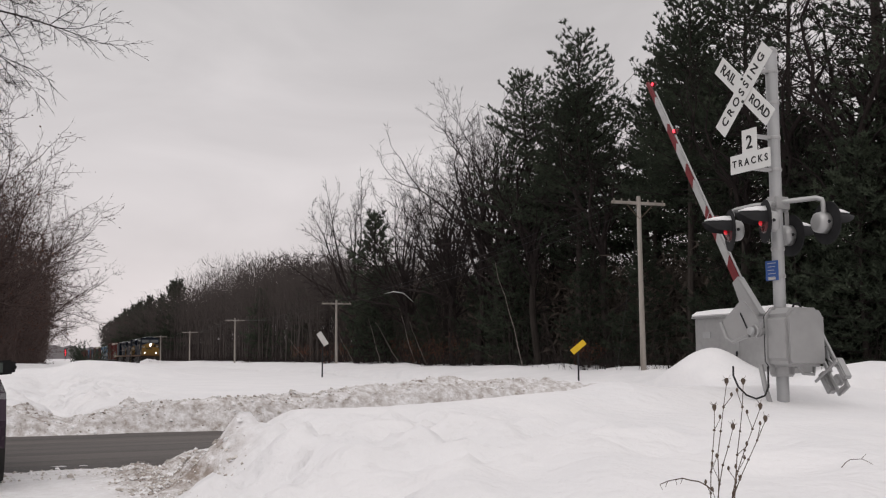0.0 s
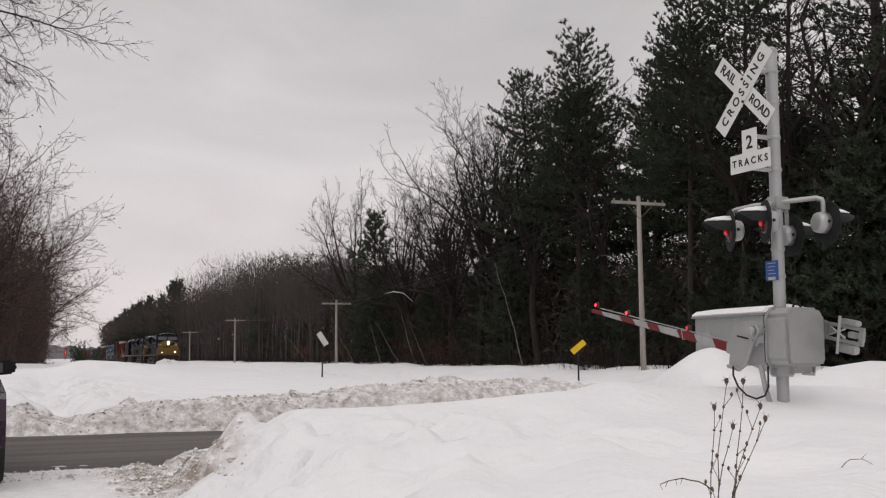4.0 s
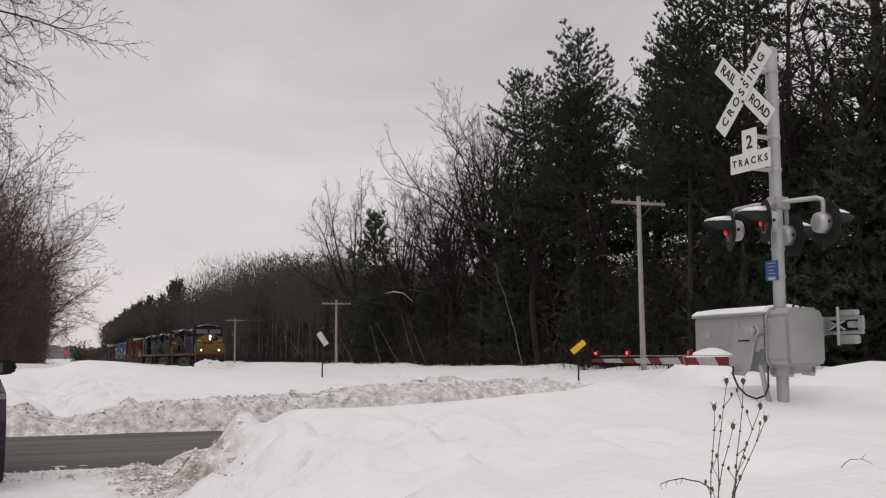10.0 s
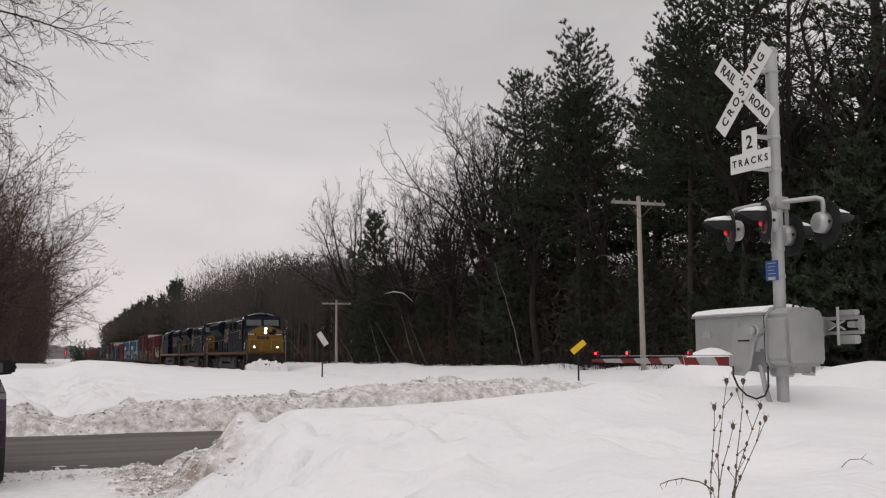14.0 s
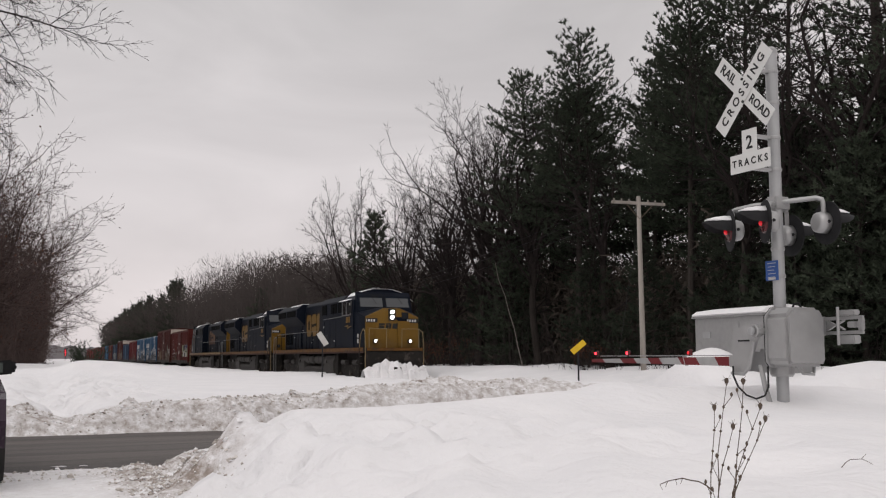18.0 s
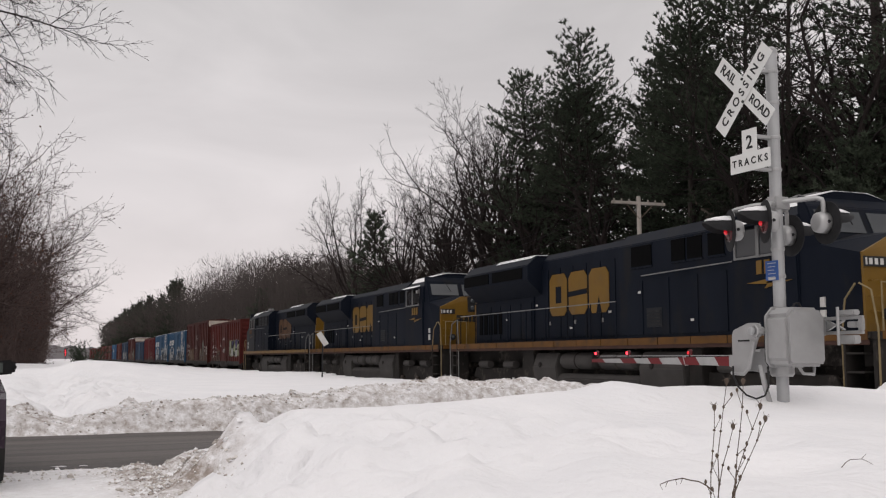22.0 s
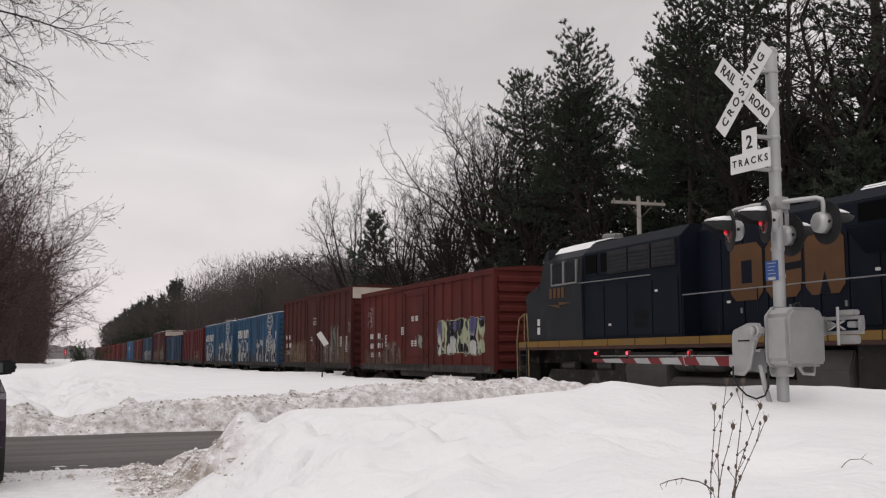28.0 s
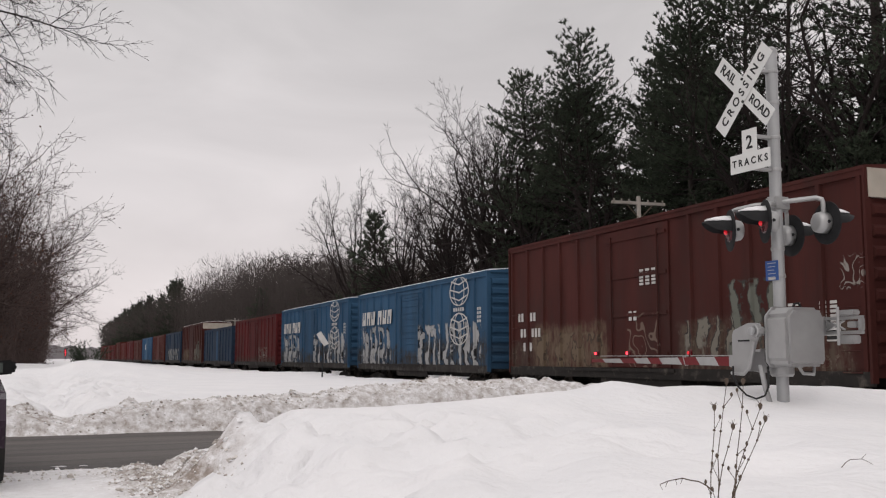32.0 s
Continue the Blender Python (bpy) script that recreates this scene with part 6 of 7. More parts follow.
def emblem(parent, mat, x0, x1, z0, z1, y, label):
    """Large plain company mark: three plain blocks side by side."""
    w = (x1 - x0) / 3.2
    c = 0.16 * w
    for k in range(3):
        a = x0 + 1.1 * w * k
        e = part("emblem_block", Build().prism([(a, z0 + c), (a + c, z0), (a + w - c, z0), (a + w, z0 + c), (a + w, z1 - c), (a + w - c, z1), (a + c, z1), (a, z1 - c)], y, y - 0.012, "y"), mat, parent, label)
        h = z1 - z0
        if k == 0:
            part("emblem_inset", Build().box(a + 0.36 * w, a + 0.68 * w, y - 0.012, y - 0.016, z0 + 0.3 * h, z1 - 0.3 * h), M_LBLUE, e)
        elif k == 1:
            part("emblem_inset", Build().prism([(a, z0 + 0.42 * h), (a + w, z0 + 0.46 * h), (a + w, z0 + 0.58 * h), (a, z0 + 0.54 * h)], y - 0.012, y - 0.016, "y"), M_LBLUE, e)
        else:
            part("emblem_inset", Build().prism([(a + 0.36 * w, z0), (a + 0.64 * w, z0), (a + 0.5 * w, z0 + 0.36 * h)], y - 0.012, y - 0.016, "y"), M_LBLUE, e)


def locomotive(label, logo_mat, body, lit, stripe, cab_paint, nose_paint):
    t = thing("locomotive", label, "locomotive", group="train")
    wheels = []
    deck = 1.95
    turned = logo_mat is M_LORANGE
    for x in (-7.0, 7.0):
        wheels += truck(t, x, 3.9, 3, 0.53, "three-axle locomotive bogie")
    # underframe and deck
    part("underframe", Build().box(-10.6, 10.6, -0.8, 0.8, 1.3, deck - 0.12), M_UNDER, t)
    part("walkway", Build().box(-10.5, 10.5, -1.55, 1.55, deck - 0.12, deck), M_UNDER, t)
    for y in (-1.56, 1.56):
        o = -1 if y < 0 else 1
        x = -10.5
        while x < 10.4:
            w = min(1.36, 10.5 - x)
            part("sill_stripe", Build().box(x, x + w, min(y, y + 0.015 * o), max(y, y + 0.015 * o), deck - 0.15, deck + 0.03), stripe, t, "dusty yellow edge stripe")
            x += 1.4
        part("sill_edge", Build().box(-10.5, 10.5, min(y - 0.01 * o, y + 0.005 * o), max(y - 0.01 * o, y + 0.005 * o), deck - 0.24, deck - 0.15), M_RUSTEDGE, t, "rusty lower sill edge")
    # fuel tank: pale end tanks with two air reservoirs hung between them
    part("fuel_tank", Build().prism([(-1.25, 1.62), (-1.40, 1.2), (-1.3, 0.38), (1.3, 0.38), (1.40, 1.2), (1.25, 1.62)], 2.3, 4.3, "x"), M_TANK, t, "grey dusty fuel tank", bevel=0.03)
    part("fuel_tank", Build().prism([(-1.25, 1.62), (-1.40, 1.2), (-1.3, 0.38), (1.3, 0.38), (1.40, 1.2), (1.25, 1.62)], -3.9, -2.35, "x"), M_TANK, t, "grey dusty fuel tank", bevel=0.03)
    part("lower_tank", Build().prism([(-1.2, 1.0), (-1.36, 0.85), (-1.2, 0.34), (1.2, 0.34), (1.36, 0.85), (1.2, 1.0)], -2.35, 2.3, "x"), M_TANK, t, bevel=0.03)
    for x0, x1 in ((-2.15, -0.15), (0.12, 2.12)):
        for y in (-1.18, 1.18):
            part("air_reservoir", Build().lathe([(0.06, 0), (0.2, 0.05), (0.25, 0.16), (0.25, x1 - x0 - 0.16), (0.2, x1 - x0 - 0.05), (0.06, x1 - x0)], (x0, y, 1.38), (1, 0, 0), 18), M_TANK, t, "dusty air reservoir cylinder")
            part("reservoir_strap", Build().lathe([(0.255, 0), (0.262, 0.01), (0.262, 0.06), (0.255, 0.07)], ((x0 + x1) / 2, y, 1.38), (1, 0, 0), 18), M_UNDER, t)
    part("tank_recess", Build().box(-2.35, 2.3, -0.8, 0.8, 1.0, 1.7), M_UNDER, t)
    for x in (-3.4, 2.9):
        part("fuel_filler", Build().lathe([(0.08, 0), (0.09, 0.04), (0.05, 0.06)], (x, -1.37, 1.25), (0, -1, 0), 12), M_UNDER, t)
    for x0, x1 in ((4.4, 4.95), (-4.85, -4.0)):
        for y in (-1.3, 0.75):
            part("equipment_box", Build().box(x0, x1, y, y + 0.55, 0.5, 1.75), M_UNDER, t, bevel=0.02)
    for x in (-7.0, 7.0):
        for y in (-1.12, 1.02):
            part("bogie_guard", Build().prism([(x - 2.35, 0.78), (x - 2.1, 1.12), (x + 2.1, 1.12), (x + 2.35, 0.78), (x + 1.2, 0.62), (x + 0.7, 0.42), (x - 0.7, 0.42), (x - 1.2, 0.62)], y, y + 0.1, "y"), M_UNDER, t, bevel=0.015)
            for dx in (-1.5, 0.6):
                part("brake_cylinder", Build().tube((x + dx, y - 0.05, 1.24), (x + dx + 0.8, y - 0.05, 1.24), 0.13, n=12), M_TANK, t)
            for dx in (-1.95, 0.0, 1.95):
                part("axle_box", Build().lathe([(0.18, 0), (0.18, 0.1), (0.1, 0.14)], (x + dx, y + (0.02 if y < 0 else 0.08), 0.53), (0, -1 if y < 0 else 1, 0), 12), M_WHEEL, t)
        part("bogie_centre", Build().box(x - 2.3, x + 2.3, -0.7, 0.7, 0.55, 1.3), M_UNDER, t)
    # engine hood
    hw = 0.95
    part("engine_hood", Build().cham(-4.6, 1.5, -hw, hw, deck, 4.82, 0.22), body, t, "long engine hood", bevel=0.02)
    for i in range(7):
        x = -4.35 + i * 0.82
        for y in (-hw, hw):
            o = -1 if y < 0 else 1
            part("hood_door", Build().box(x, x + 0.76, min(y, y + 0.025 * o), max(y, y + 0.025 * o), deck + 0.15, 4.3), body, t)
            if i % 2:
                part("door_latch", Build().box(x + 0.05, x + 0.11, min(y + 0.02 * o, y + 0.05 * o), max(y + 0.02 * o, y + 0.05 * o), 2.5, 2.62), M_RAILW, t)
    # full-width equipment cabinet behind the cab
    cw = 1.47
    part("equipment_housing", Build().cham(1.5, 6.3, -cw, cw, deck, 4.80, 0.32), body, t, "full-width cabinet behind the cab", bevel=0.02)
    for y in (-cw - 0.02, cw):
        for x0, x1 in ((1.62, 2.70), (2.78, 3.90), (3.98, 5.1), (5.18, 6.22)):
            part("cabinet_door", Build().box(x0, x1, y, y + 0.02, deck + 0.12, 3.48), body, t)
        for x0, x1 in ((2.2, 3.15), (4.05, 4.62), (4.72, 5.3), (5.55, 6.15)):
            g = part("air_intake", Build().box(x0, x1, y - 0.004, y + 0.03, 3.86, 4.40), M_VOID, t, "dark screened air intake")
            for z in (3.82, 4.40):
                part("frame", Build().box(x0 - 0.04, x1 + 0.04, y - 0.01, y + 0.03, z, z + 0.04), body, g)
        part("louvre_panel", Build().box(2.9, 3.6, y - 0.01, y + 0.02, 2.25, 2.75), M_LGREY, t)
        for k in range(5):
            part("louvre", Build().box(2.95, 3.55, y - 0.025, y + 0.02, 2.3 + 0.085 * k, 2.34 + 0.085 * k), M_BLACKP, t)
    for y in (-cw - 0.07, cw + 0.07):
        part("grab_rail", Build().path([(2.75, y, 3.60), (4.6, y, 3.62), (6.5, y, 3.64)], 0.016, 6), M_RAILW, t, "pale grab rail")
    if turned:
        for x in (1.7, 2.8, 3.9):
            for y in (-cw - 0.06, cw):
                g = part("brake_grille", Build().box(x, x + 1.0, y, y + 0.06, 3.78, 4.42), M_BLACKP, t, "slatted resistor grille")
                for k in range(5):
                    part("slat", Build().box(x + 0.05, x + 0.95, y - 0.02, y + 0.08, 3.82 + 0.11 * k, 3.85 + 0.11 * k), M_LGREY, g)
    # radiator block, flared at the top
    rb = -10.0 if turned else -9.5
    part("radiator_base", Build().box(rb, -4.6, -0.98, 0.98, deck, 3.50), body, t, bevel=0.02)
    part("rear_end", Build().box(rb - 0.03, rb + 0.08, -0.99, 0.99, deck + 0.02, 3.44), M_LYEL, t, "yellow rear end panel")
    part("rear_headboard", Build().box(rb - 0.03, rb + 0.06, -0.95, 0.95, 3.44, 3.88), M_LYEL, t)
    for y in (-0.16, 0.16):
        part("rear_lamp", Build().lathe([(0.10, 0.0), (0.11, 0.03), (0.07, 0.05)], (rb - 0.03, y, 3.62), (-1, 0, 0), 12), M_GLASSW, t, "round rear lamp")
    part("rear_door", Build().box(rb - 0.055, rb - 0.025, -0.75, -0.2, deck + 0.1, 3.2), M_LYEL, t)
    for i in range(1, 6):
        x = -9.6 + i * 0.82
        part("radiator_door", Build().box(x, x + 0.76, -1.01, -0.98, deck + 0.15, 3.3), body, t)
    for i in range(5):
        x = -9.0 + i * 0.42
        part("louvre", Build().box(x, x + 0.28, -1.03, -1.0, 2.3, 3.1), M_VOID, t)
    part("radiator_flare", Build().prism([(-0.98, 3.5), (-1.5, 4.0), (-1.5, 4.48), (-1.15, 4.80), (1.15, 4.80), (1.5, 4.48), (1.5, 4.0), (0.98, 3.5)], rb + 0.1, -4.0, "x"), body, t, "overhanging radiator housing", bevel=0.02)
    for y0, y1 in ((-1.52, -1.5), (1.5, 1.52)):
        part("radiator_screen", Build().box(-9.3, -7.1, y0, y1, 4.06, 4.42), M_VOID, t)
        part("radiator_screen", Build().box(-6.8, -4.4, y0, y1, 4.06, 4.42), M_VOID, t)
    for o in (-1, 1):
        part("snow_cover", Build().prism([(y * -o, z) for y, z in ((-1.24, 4.73), (-1.1, 4.83), (-0.6, 4.84), (-0.6, 4.80), (-1.13, 4.80))], -7.0, -4.2, "x"), M_SNOWCAP, t, "thin snow on the roof")
    part("exhaust_stack", Build().box(-0.6, 0.5, -0.35, 0.35, 4.75, 4.95), M_BLACKP, t, bevel=0.03)
    # cab
    cab = Build().prism([(-1.52, deck), (1.52, deck), (1.55, 3.5), (1.50, 4.42), (1.0, 4.86), (0.45, 5.0), (-0.45, 5.0), (-1.0, 4.86), (-1.50, 4.42), (-1.55, 3.5)], 6.3, 8.62, "x")
    part("cab", cab, cab_paint, t, "wide cab", bevel=0.03)
    for x0, x1 in ((6.65, 7.35), (7.45, 8.15)):
        for y in (-1.545, 1.505):
            part("side_window", Build().box(x0, x1, y, y + 0.04, 3.72, 4.32), M_GLASSD, t, "dark side window")
        for y in (-1.57, 1.50):
            part("window_frame", Build().add([(xx, yy, zz) for yy in (y, y + 0.07) for xx, zz in ((x0 - 0.06, 4.36), (x0, 4.36), (x0, 3.70), (x1, 3.70), (x1, 4.36), (x1 + 0.04, 4.36), (x1 + 0.04, 3.65), (x0 - 0.06, 3.65))],
                                             [tuple(range(8)), tuple(range(15, 7, -1))] + [(i, (i + 1) % 8, (i + 1) % 8 + 8, i + 8) for i in range(8)]), M_RAILW, t)
    # white strip stands in for bright snow showing in the window glass
    part("window_snow_glint", Build().box(7.86, 8.02, -1.558, -1.548, 3.78, 4.30), M_WHITEP, t, "pale strip painted as snow light in the cab window")
    part("cab_mirror", Build().box(8.28, 8.31, -1.80, -1.58, 3.75, 4.15), M_BLACKP, t)
    part("sun_visor", Build().prism([(-1.5, 4.40), (-1.80, 4.34), (-1.80, 4.37), (-1.5, 4.45)], 6.6, 8.3, "x"), body, t)
    part("visor_snow", Build().prism([(-1.52, 4.455), (-1.79, 4.385), (-1.76, 4.40), (-1.52, 4.50)], 6.65, 8.25, "x"), M_SNOWCAP, t, "snow on the window visor")
    for o in (-1, 1):
        part("snow_cover", Build().prism([(y * -o, z) for y, z in ((-1.22, 4.68), (-1.02, 4.875), (-0.5, 5.02), (0.2, 5.02), (-0.45, 5.0), (-1.0, 4.855))], 6.4, 8.55, "x"), M_SNOWCAP, t, "thin snow on the cab roof")
    # raked windshield wall
    part("windshield_wall", Build().prism([(8.55, 3.6), (9.22, 3.72), (8.82, 4.62), (8.62, 4.84), (8.55, 4.84)], -1.44, 1.44, "y"), cab_paint, t, bevel=0.02)
    for y0, y1 in ((-1.3, -0.10), (0.10, 1.3)):
        part("windshield_pane", Build().add([(9.09, y0, 4.05), (9.09, y1, 4.05), (8.88, y1, 4.52), (8.88, y0, 4.52), (9.05, y0, 4.05), (9.05, y1, 4.05), (8.84, y1, 4.52), (8.84, y0, 4.52)],
                                            [(0, 1, 2, 3), (7, 6, 5, 4), (0, 4, 5, 1), (1, 5, 6, 2), (2, 6, 7, 3), (3, 7, 4, 0)]), M_GLASSW, t, "frosted windshield pane")
        part("wiper", Build().tube((9.10, (y0 + y1) / 2, 4.53), (9.06, (y0 + y1) / 2 + 0.25, 4.22), 0.012, n=5), M_BLACKP, t)
    # nose: dark flanks, painted front under a low gable, sloping top
    F = 10.22
    nb = Build()
    nb.add([(8.5, -1.49, deck), (8.5, 1.49, deck), (8.5, 1.49, 3.78), (8.5, -1.49, 3.78), (9.2, -1.47, 3.74), (9.2, 1.47, 3.74),
            (F - 0.02, -1.40, 3.50), (F - 0.02, 1.40, 3.50), (F, -1.40, deck), (F, 1.40, deck)],
           [(0, 3, 4, 6, 8), (1, 9, 7, 5, 2), (0, 1, 2, 3), (0, 8, 9, 1), (3, 2, 5, 4), (4, 5, 7, 6), (6, 7, 9, 8)])
    part("nose_side", nb, cab_paint, t)
    ny = Build()
    ny.add([(F - 0.04, -1.40, deck), (F - 0.04, 1.40, deck), (F - 0.06, 1.40, 3.505), (F - 0.16, 0.45, 3.95), (F - 0.16, -0.45, 3.95), (F - 0.06, -1.40, 3.505),
            (F + 0.05, -1.38, deck), (F + 0.05, 1.38, deck), (F + 0.03, 1.38, 3.50), (F - 0.07, 0.44, 3.94), (F - 0.07, -0.44, 3.94), (F + 0.03, -1.38, 3.50)],
           [(0, 1, 2, 3, 4, 5), (6, 7, 8, 9, 10, 11), (0, 1, 7, 6), (1, 2, 8, 7), (2, 3, 9, 8), (3, 4, 10, 9), (4, 5, 11, 10), (5, 0, 6, 11)])
    part("nose", ny, nose_paint, t, "painted nose front")
    for o in (-1, 1):
        part("nose_shoulder", Build().add([(9.2, 1.47 * o, 3.745), (9.2, 0.5 * o, 4.0), (F - 0.10, 0.45 * o, 3.945), (F - 0.02, 1.40 * o, 3.502), (9.2, 1.47 * o, 3.6), (F - 0.02, 1.40 * o, 3.4), (9.2, 0.0, 4.0), (F - 0.10, 0.0, 3.945)],
                                          [(0, 1, 2, 3), (0, 3, 5, 4), (0, 4, 1), (3, 2, 5), (1, 4, 5, 2), (1, 6, 7, 2)]), cab_paint, t)
    part("nose_door", Build().box(F + 0.03, F + 0.08, 0.28, 0.92, deck + 0.05, 3.30), nose_paint, t, bevel=0.01)
    part("door_window", Build().box(F - 0.05, F + 0.03, 0.52, 0.86, 3.42, 3.74), M_GLASSD, t, "small dark door window")
    part("headlight", Build().box(F - 0.12, F + 0.04, -0.18, 0.18, 3.32, 3.92), M_BLACKP, t, bevel=0.02)
    for z in (3.48, 3.76):
        part("lamp_lens", Build().lathe([(0.075, 0), (0.085, 0.03), (0.05, 0.05)], (F + 0.04, 0, z), (1, 0, 0), 14), M_HEAD if lit else M_GLASSW, t, "round headlight lens")
    for y in (-1.08, 1.08):
        nbd = part("number_board", Build().box(F - 0.1, F + 0.07, y - 0.3, y + 0.3, 3.22, 3.42), M_INK, t, "black number board")
        for k in range(3):
            part("numeral_bar", Build().box(F + 0.07, F + 0.076, y - 0.19 + k * 0.14, y - 0.11 + k * 0.14, 3.26, 3.38), M_WHITEP, nbd)
        part("board_edge", Build().box(F + 0.07, F + 0.078, y - 0.28, y - 0.24, 3.25, 3.39), M_WHITEP, nbd)
        part("ditch_light", Build().lathe([(0.12, -0.1), (0.12, 0.0), (0.09, 0.01)], (10.42, y * 0.84, 2.30), (1, 0, 0), 14), M_BLACKP, t)
        part("lamp_lens", Build().lathe([(0.05, 0.0), (0.055, 0.02), (0.03, 0.04)], (10.43, y * 0.84, 2.30), (1, 0, 0), 14), M_DITCH if lit else M_GLASSW, t, "round ditch light lens")
    for y0, y1 in ((-0.72, -0.42), (-0.36, -0.06), (0.0, 0.26)):
        part("nose_emblem", Build().prism([(y0, 2.92), (y1, 2.92), (y1 + 0.03, 3.18), (y0 + 0.03, 3.18)], F + 0.05, F + 0.056, "x"), M_INK, t, "dark company mark on the nose")
    part("nose_grab", Build().path([(F + 0.1, -0.9, 2.1), (F + 0.12, -0.9, 3.0), (F + 0.12, -0.2, 3.12), (F + 0.1, -0.2, 2.4)], 0.018), nose_paint, t)
    for z in (2.35, 2.65, 2.95):
        part("nose_step", Build().path([(F + 0.04, -1.28, z), (F + 0.12, -1.27, z), (F + 0.12, -1.0, z), (F + 0.04, -0.99, z)], 0.014, 5), nose_paint, t)
    part("horn", Build().tube((6.4, 0.3, 5.10), (7.0, 0.3, 5.10), 0.05, 0.12, 10).tube((6.4, 0.1, 5.13), (6.9, 0.1, 5.13), 0.04, 0.1, 10).box(6.4, 6.5, 0.05, 0.35, 4.95, 5.1), M_RAILW, t)
    part("antenna_plate", Build().box(7.5, 8.1, -0.5, 0.0, 4.98, 5.06), M_RAILW, t)
    # front platform, steps, pilot and plough
    for e in (1, -1):
        part("end_platform", Build().box(min(9.7 * e, 10.72 * e), max(9.7 * e, 10.72 * e), -1.5, 1.5, deck - 0.14, deck + 0.01), M_UNDER, t)
        part("end_sill", Build().box(min(10.64 * e, 10.73 * e), max(10.64 * e, 10.73 * e), -1.45, 1.45, deck - 0.13, deck + 0.02), stripe if e == 1 else M_UNDER, t)
        part("pilot", Build().box(min(10.5 * e, 10.64 * e), max(10.5 * e, 10.64 * e), -1.5, 1.5, 0.6, deck - 0.14), M_UNDER, t, bevel=0.02)
        part("snow_plough", Build().add([(10.62 * e, -1.5, 0.15), (11.0 * e, 0, 0.12), (10.62 * e, 1.5, 0.15), (10.62 * e, -1.5, 0.75), (10.8 * e, 0, 0.75), (10.62 * e, 1.5, 0.75), (10.4 * e, -1.5, 0.15), (10.4 * e, 1.5, 0.15), (10.4 * e, -1.5, .75), (10.4 * e, 1.5, .75)],
                                        [(0, 1, 4, 3), (1, 2, 5, 4), (6, 8, 9, 7), (0, 3, 8, 6), (2, 7, 9, 5), (3, 4, 5, 9, 8), (0, 6, 7, 2, 1)]), M_UNDER, t)
        for y in (-1.35, 1.35):
            for k in range(4):
                part("step", Build().box(min(9.9 * e, 10.35 * e), max(9.9 * e, 10.35 * e), y - 0.22, y + 0.22, 0.45 + 0.36 * k, 0.49 + 0.36 * k), M_UNDER, t)
            part("step_guard", Build().box(min(9.86 * e, 9.9 * e), max(9.86 * e, 9.9 * e), y - 0.24, y + 0.24, 0.4, deck), M_UNDER, t)
            part("grab_iron", Build().path([(10.68 * e, y * 1.12, 0.6), (10.7 * e, y * 1.13, 2.0), (10.55 * e, y * 1.12, 2.75), (10.2 * e, y * 1.08, 2.9)], 0.020), M_GRABIRON if e == 1 else M_RAILW, t)
            part("grab_iron", Build().path([(9.8 * e, y * 1.14, 0.6), (9.8 * e, y * 1.15, 1.9), (9.9 * e, y * 1.14, 2.6), (10.1 * e, y * 1.08, 2.9)], 0.020), M_GRABIRON if e == 1 else M_RAILW, t)
        for y in (-1, 1):
            part("end_rail", Build().path([(10.6 * e, 0.4 * y, deck), (10.6 * e, 0.4 * y, deck + 0.95), (10.6 * e, 1.3 * y, deck + 0.95), (10.6 * e, 1.3 * y, deck)], 0.02), M_GRABIRON if e == 1 else M_UNDER, t)
        coupler(t, 11.02 * e)
    if lit:
        # snow heaped on the plough and coupler
        rg = random.Random(4)
        nu, nv = 40, 9
        U, V = np.meshgrid(np.linspace(-1.65, 1.65, nu), np.linspace(0, 1, nv), indexing="ij")
        rough = 0.55 * vnoise(U * 3.1 + 7, V * 3.0, 31) + 0.45 * vnoise(U * 9.0 + 3, V * 8.0, 32)
        Z = 0.35 + (0.45 + 0.75 * rough) * np.sin(np.pi * (0.12 + 0.86 * V)) * (1 - 0.25 * (np.abs(U) / 1.65) ** 2)
        X = 10.66 + 0.75 * V + 0.12 * (rough - 0.5) - 0.16 * np.abs(U)
        vs = [(float(X[i, j]), float(U[i, j]), float(Z[i, j])) for i in range(nu) for j in range(nv)]
        part("snow_heap", Build().add(vs, [(i * nv + j, i * nv + j + 1, (i + 1) * nv + j + 1, (i + 1) * nv + j) for i in range(nu - 1) for j in range(nv - 1)]), M_SNOWCAP, t, "churned snow heaped on the plough")
        for k in range(14):
            yy = rg.uniform(-1.5, 1.5)
            sz = rg.uniform(0.04, 0.11)
            prof = [(0.01, -sz)] + [(sz * rg.uniform(0.6, 1.1) * math.sin(math.pi * f), sz * (2 * f - 1)) for f in (0.25, 0.5, 0.75)] + [(0.01, sz * 0.9)]
            part("snow_clod", Build().lathe(prof, (11.0 + rg.gauss(0, 0.12), yy, 0.75 + rg.uniform(0.0, 0.35)), (rg.gauss(0, 0.5), rg.gauss(0, 0.5), 1), 6), M_SNOWCAP, t, "snow packed on the plough")
    for y in (-1.5, 1.5):
        part("handrail", Build().tube((-9.7, y, deck + 1.05), (1.4, y, deck + 1.05), 0.016, n=6), M_RAILW, t, "long pale handrail")
        for i in range(9):
            x = -9.7 + 11.1 * i / 8
            part("stanchion", Build().tube((x, y, deck), (x, y, deck + 1.05), 0.018, n=5), M_LBLUE, t)
    return t, wheels


